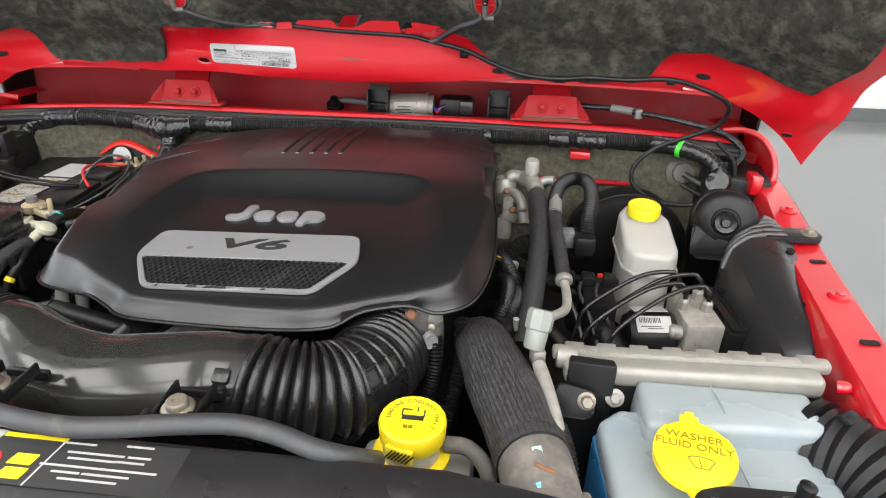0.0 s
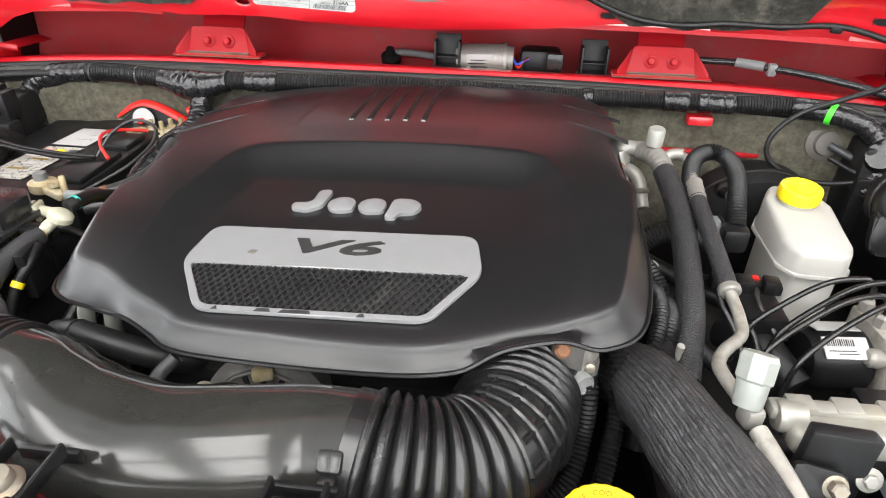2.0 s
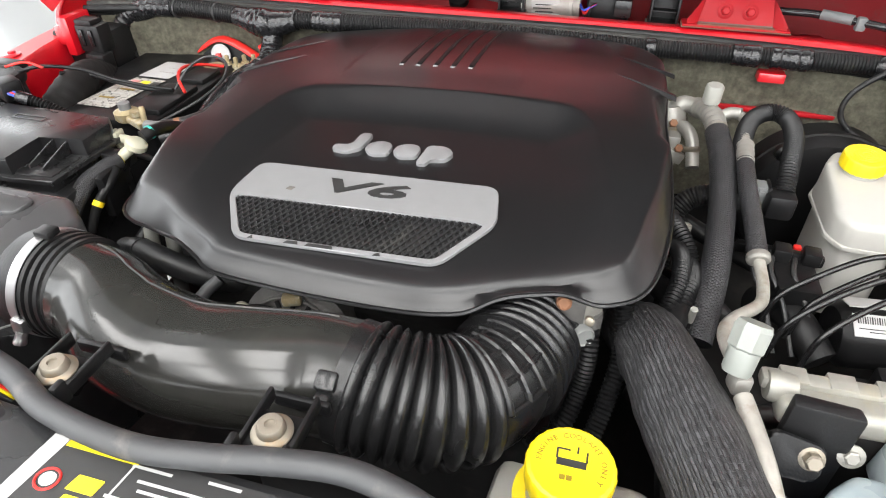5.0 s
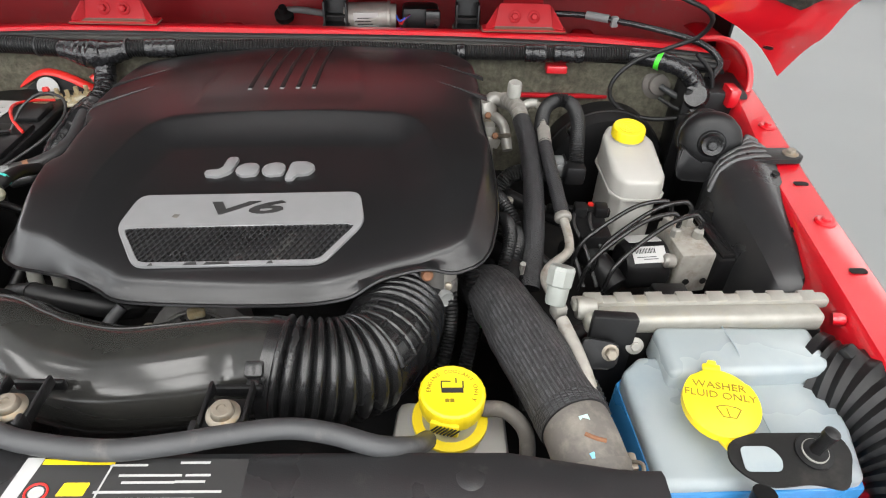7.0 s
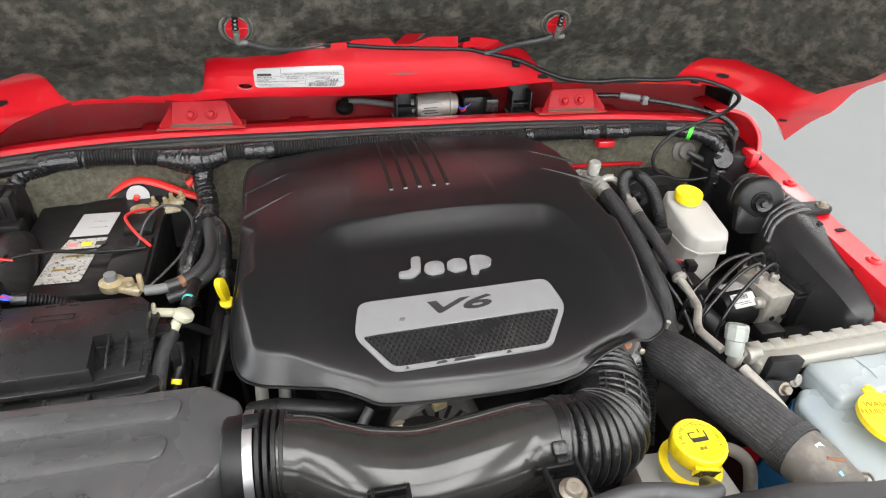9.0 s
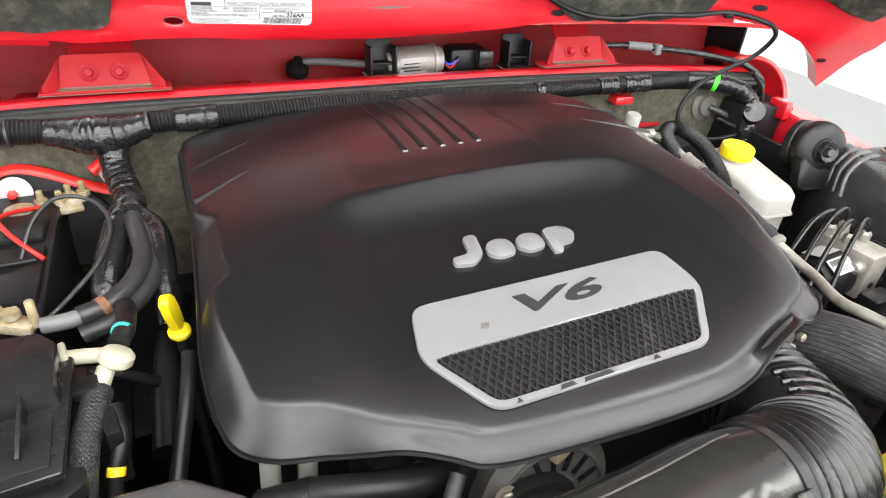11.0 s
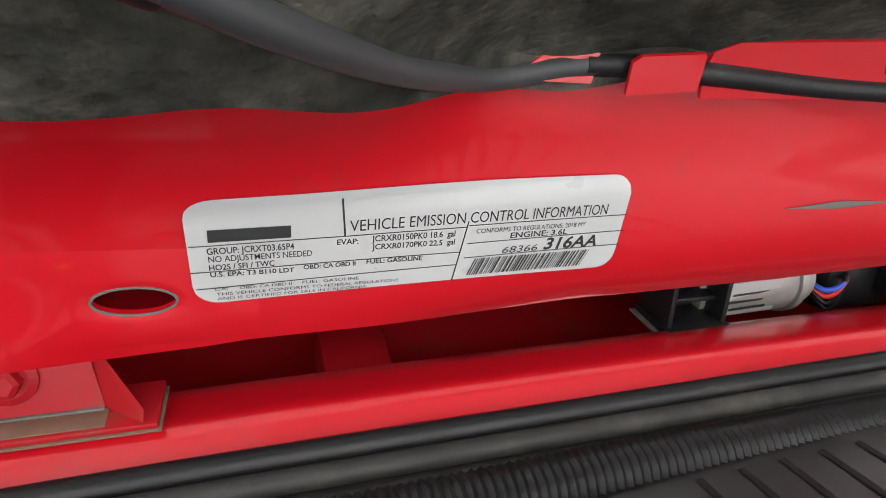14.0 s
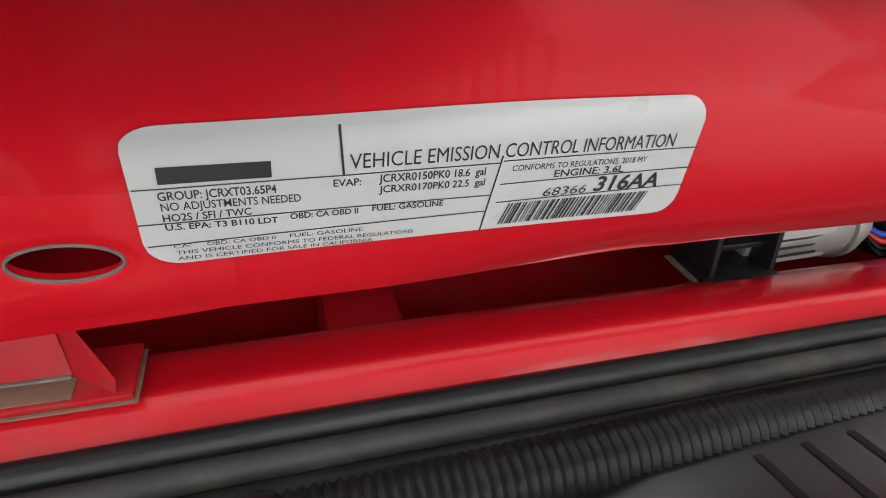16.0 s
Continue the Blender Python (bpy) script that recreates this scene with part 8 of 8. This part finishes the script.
for x, z in ((0.41, 1.262), (0.60, 1.274), (0.225, 1.298)):
    part("clip", place(box((0, 0, 0), (0.016, 0.012, 0.012), 0.003), hood_frame(x, z, 0.012)), BLACK, hose)
for x, z in nozzles:
    nz = thing("washer_nozzle", hp(x, z - 0.05, 0.03), "black washer nozzle with a dusty elbow in the hood", "washer nozzle", "washer nozzles")
    part("body", sweep([hp(x + 0.001, z + 0.007, 0.02), hp(x, z - 0.004, 0.025), hp(x, z - 0.013, 0.027)], lambda run, f: 0.0048 + 0.0008 * math.cos(run * 1100), 16, 8), GLOSS, nz)
    part("stem", sweep([hp(x, z - 0.0125, 0.027), hp(x, z - 0.02, 0.028), hp(x, z - 0.03, 0.028)], lambda run, f: 0.0054 - 0.0006 * f + 0.0004 * math.cos(run * 900), 16, 6), DUSTY, nz)
    part("elbow", sweep([hp(x, z - 0.026, 0.028), hp(x + 0.001, z - 0.033, 0.028), hp(x + 0.006, z - 0.0345, 0.027), hp(x + 0.015, z - 0.0345, 0.025)], 0.0046, 16, 6), DUSTY, nz)

# emission label on the hood's centre beam
veci = thing("emission_label", on_hood(-0.195, 1.249, 0.002), "white printed emission label on the red hood beam", "label")
LW, LH = 0.156, 0.045


def lab(u, v, off=0.0):
    """A point on the label: u across from its left, v up from its foot, both in metres."""
    x = -0.2755 + u * 1.05
    foot, head = 1.2602 - 0.070 * (x + 0.275), 1.2975 - 0.0367 * (x + 0.275)
    z = foot + (head - foot) * v / LH
    p = on_hood(x, z, 0.0012 + off)
    return p


def lab_bm(bm, off):
    """Lays a flat local mesh on the curved label; local z is the relief."""
    for v in bm.verts:
        p = lab(v.co.x, v.co.y, off + v.co.z)
        v.co = p
    return bm


def rounded(x0, y0, x1, y1, r, n=14):
    bm = bmesh.new()
    ys = span(y0, y1, n)
    rows = []
    for y in ys:
        d = min(y - y0, y1 - y)
        ins = 0.0 if d >= r else r - math.sqrt(max(0, r * r - (r - d) ** 2))
        rows.append([bm.verts.new((x0 + ins + (x1 - x0 - 2 * ins) * k / 12, y, 0)) for k in range(13)])
    for a, b in zip(rows, rows[1:]):
        for k in range(12):
            bm.faces.new((a[k], a[k + 1], b[k + 1], b[k]))
    return bm


ys = sorted(set([0.0, 0.0003, 0.001, 0.002, 0.0035] + span(0.005, LH - 0.005, 12) + [LH - 0.0035, LH - 0.002, LH - 0.001, LH - 0.0003, LH]))
bm = bmesh.new()
rows = []
for y in ys:
    d = min(y, LH - y)
    r = 0.008
    ins = 0.0 if d >= r else r - math.sqrt(max(0, r * r - (r - d) ** 2))
    rows.append([bm.verts.new((ins + (LW - 2 * ins) * k / 20, y, 0)) for k in range(21)])
for a, b in zip(rows, rows[1:]):
    for k in range(20):
        bm.faces.new((a[k], a[k + 1], b[k + 1], b[k]))
part("sheet", lab_bm(bm, 0.0), PAPER, veci, "white glossy sticker")


def rule(x0, y0, x1, y1, w=0.0004):
    bm = bmesh.new()
    n = 10
    t = Vector((x1 - x0, y1 - y0, 0)).normalized()
    nv = Vector((-t.y, t.x, 0)) * w / 2
    a = [bm.verts.new(Vector((x0 + (x1 - x0) * k / n, y0 + (y1 - y0) * k / n, 0)) - nv) for k in range(n + 1)]
    b = [bm.verts.new(Vector((x0 + (x1 - x0) * k / n, y0 + (y1 - y0) * k / n, 0)) + nv) for k in range(n + 1)]
    for k in range(n):
        bm.faces.new((a[k], a[k + 1], b[k + 1], b[k]))
    part("rule", lab_bm(bm, 0.0003), INK, veci)


def words(s, u0, v0, u1, v1, cap, bold=0.0, shear=0.0):
    """Printed text from one end of its base line to the other, cap high."""
    bm = text_bm(s, cap / 0.69, 0.0, 1.0, "LEFT", shear, bold, "TOP_BASELINE")
    xs = [v.co.x for v in bm.verts]
    lo, wide = min(xs), max(xs) - min(xs)
    for v in bm.verts:
        f = (v.co.x - lo) / wide
        v.co = Vector((u0 + (u1 - u0) * f, v.co.y + v0 + (v1 - v0) * f, 0))
    part("print", lab_bm(bm, 0.0003), INK, veci, smooth=False)


rule(0.0005, 0.0260, 0.0459, 0.0255, 0.0004)
rule(0.0459, 0.0255, 0.0885, 0.0256, 0.0004)
rule(0.0892, 0.0262, 0.1570, 0.0269, 0.0004)
rule(0.0450, 0.0419, 0.0458, 0.0256, 0.0006)
rule(-0.0001, 0.0147, 0.0871, 0.0139, 0.0004)
rule(0.0009, 0.0072, 0.0860, 0.0078, 0.0004)
rule(0.0889, 0.0282, 0.0850, -0.0002, 0.0005)
rule(0.0894, 0.0177, 0.1576, 0.0191, 0.0004)
rule(0.0888, 0.0108, 0.1568, 0.0121, 0.0004)
rule(0.0058, 0.0299, 0.0292, 0.0294, 0.0052)
words("VEHICLE EMISSION CONTROL INFORMATION", 0.0473, 0.0274, 0.1469, 0.0276, 0.0049, bold=0.0)
words("GROUP: JCRXT03.65P4", 0.0051, 0.0223, 0.0299, 0.0216, 0.0027, bold=0.00005)
words("NO ADJUSTMENTS NEEDED", 0.0053, 0.0189, 0.0353, 0.0179, 0.0026, bold=0.00002)
words("HO2S / SFI / TWC", 0.0052, 0.0153, 0.0238, 0.0150, 0.0024, bold=0.00005)
words("U.S. EPA: T3 B110 LDT", 0.0053, 0.0124, 0.0296, 0.0113, 0.0020, bold=0.00005)
words("OBD: CA OBD II", 0.0325, 0.0120, 0.0493, 0.0117, 0.0020, bold=0.00005)
words("FUEL: GASOLINE", 0.0530, 0.0120, 0.0728, 0.0115, 0.0021, bold=0.00005)
words("EVAP:", 0.0432, 0.0219, 0.0501, 0.0217, 0.0024, bold=0.00005)
words("JCRXR0150PK0 18.6  gal", 0.0546, 0.0221, 0.0843, 0.0217, 0.0027, bold=0.00005)
words("JCRXR0170PK0 22.5  gal", 0.0547, 0.0184, 0.0845, 0.0179, 0.0025, bold=0.00005)
words("CONFORMS TO REGULATIONS: 2018 MY", 0.0924, 0.0223, 0.1384, 0.0223, 0.0021)
words("ENGINE: 3.6L", 0.1064, 0.0189, 0.1308, 0.0190, 0.0026, bold=0.00005)
words("68366", 0.1040, 0.0116, 0.1189, 0.0118, 0.0032, shear=0.15)
words("316AA", 0.1215, 0.0121, 0.1457, 0.0121, 0.0055, shear=0.18, bold=0.0002)
words("CA:", 0.0060, 0.0059, 0.0097, 0.0060, 0.0012)
words("OBD: CA OBD II", 0.0131, 0.0057, 0.0286, 0.0053, 0.0013)
words("FUEL: GASOLINE", 0.0320, 0.0053, 0.0505, 0.0048, 0.0014)
words("THIS VEHICLE CONFORMS TO FEDERAL REGULATIONS", 0.0063, 0.0036, 0.0646, 0.0020, 0.0014)
words("AND IS CERTIFIED FOR SALE IN CALIFORNIA", 0.0064, 0.0015, 0.0533, 0.0004, 0.0013)
random.seed(7)
f = 0.0
while f < 1.0:
    w = random.choice((0.0003, 0.0005, 0.0008))
    rule(0.0908 + 0.0491 * f, 0.0019 + 0.0003 * f, 0.0935 + 0.0497 * f, 0.0100 + 0.0003 * f, w)
    f += (w + random.choice((0.0004, 0.0006))) / 0.046
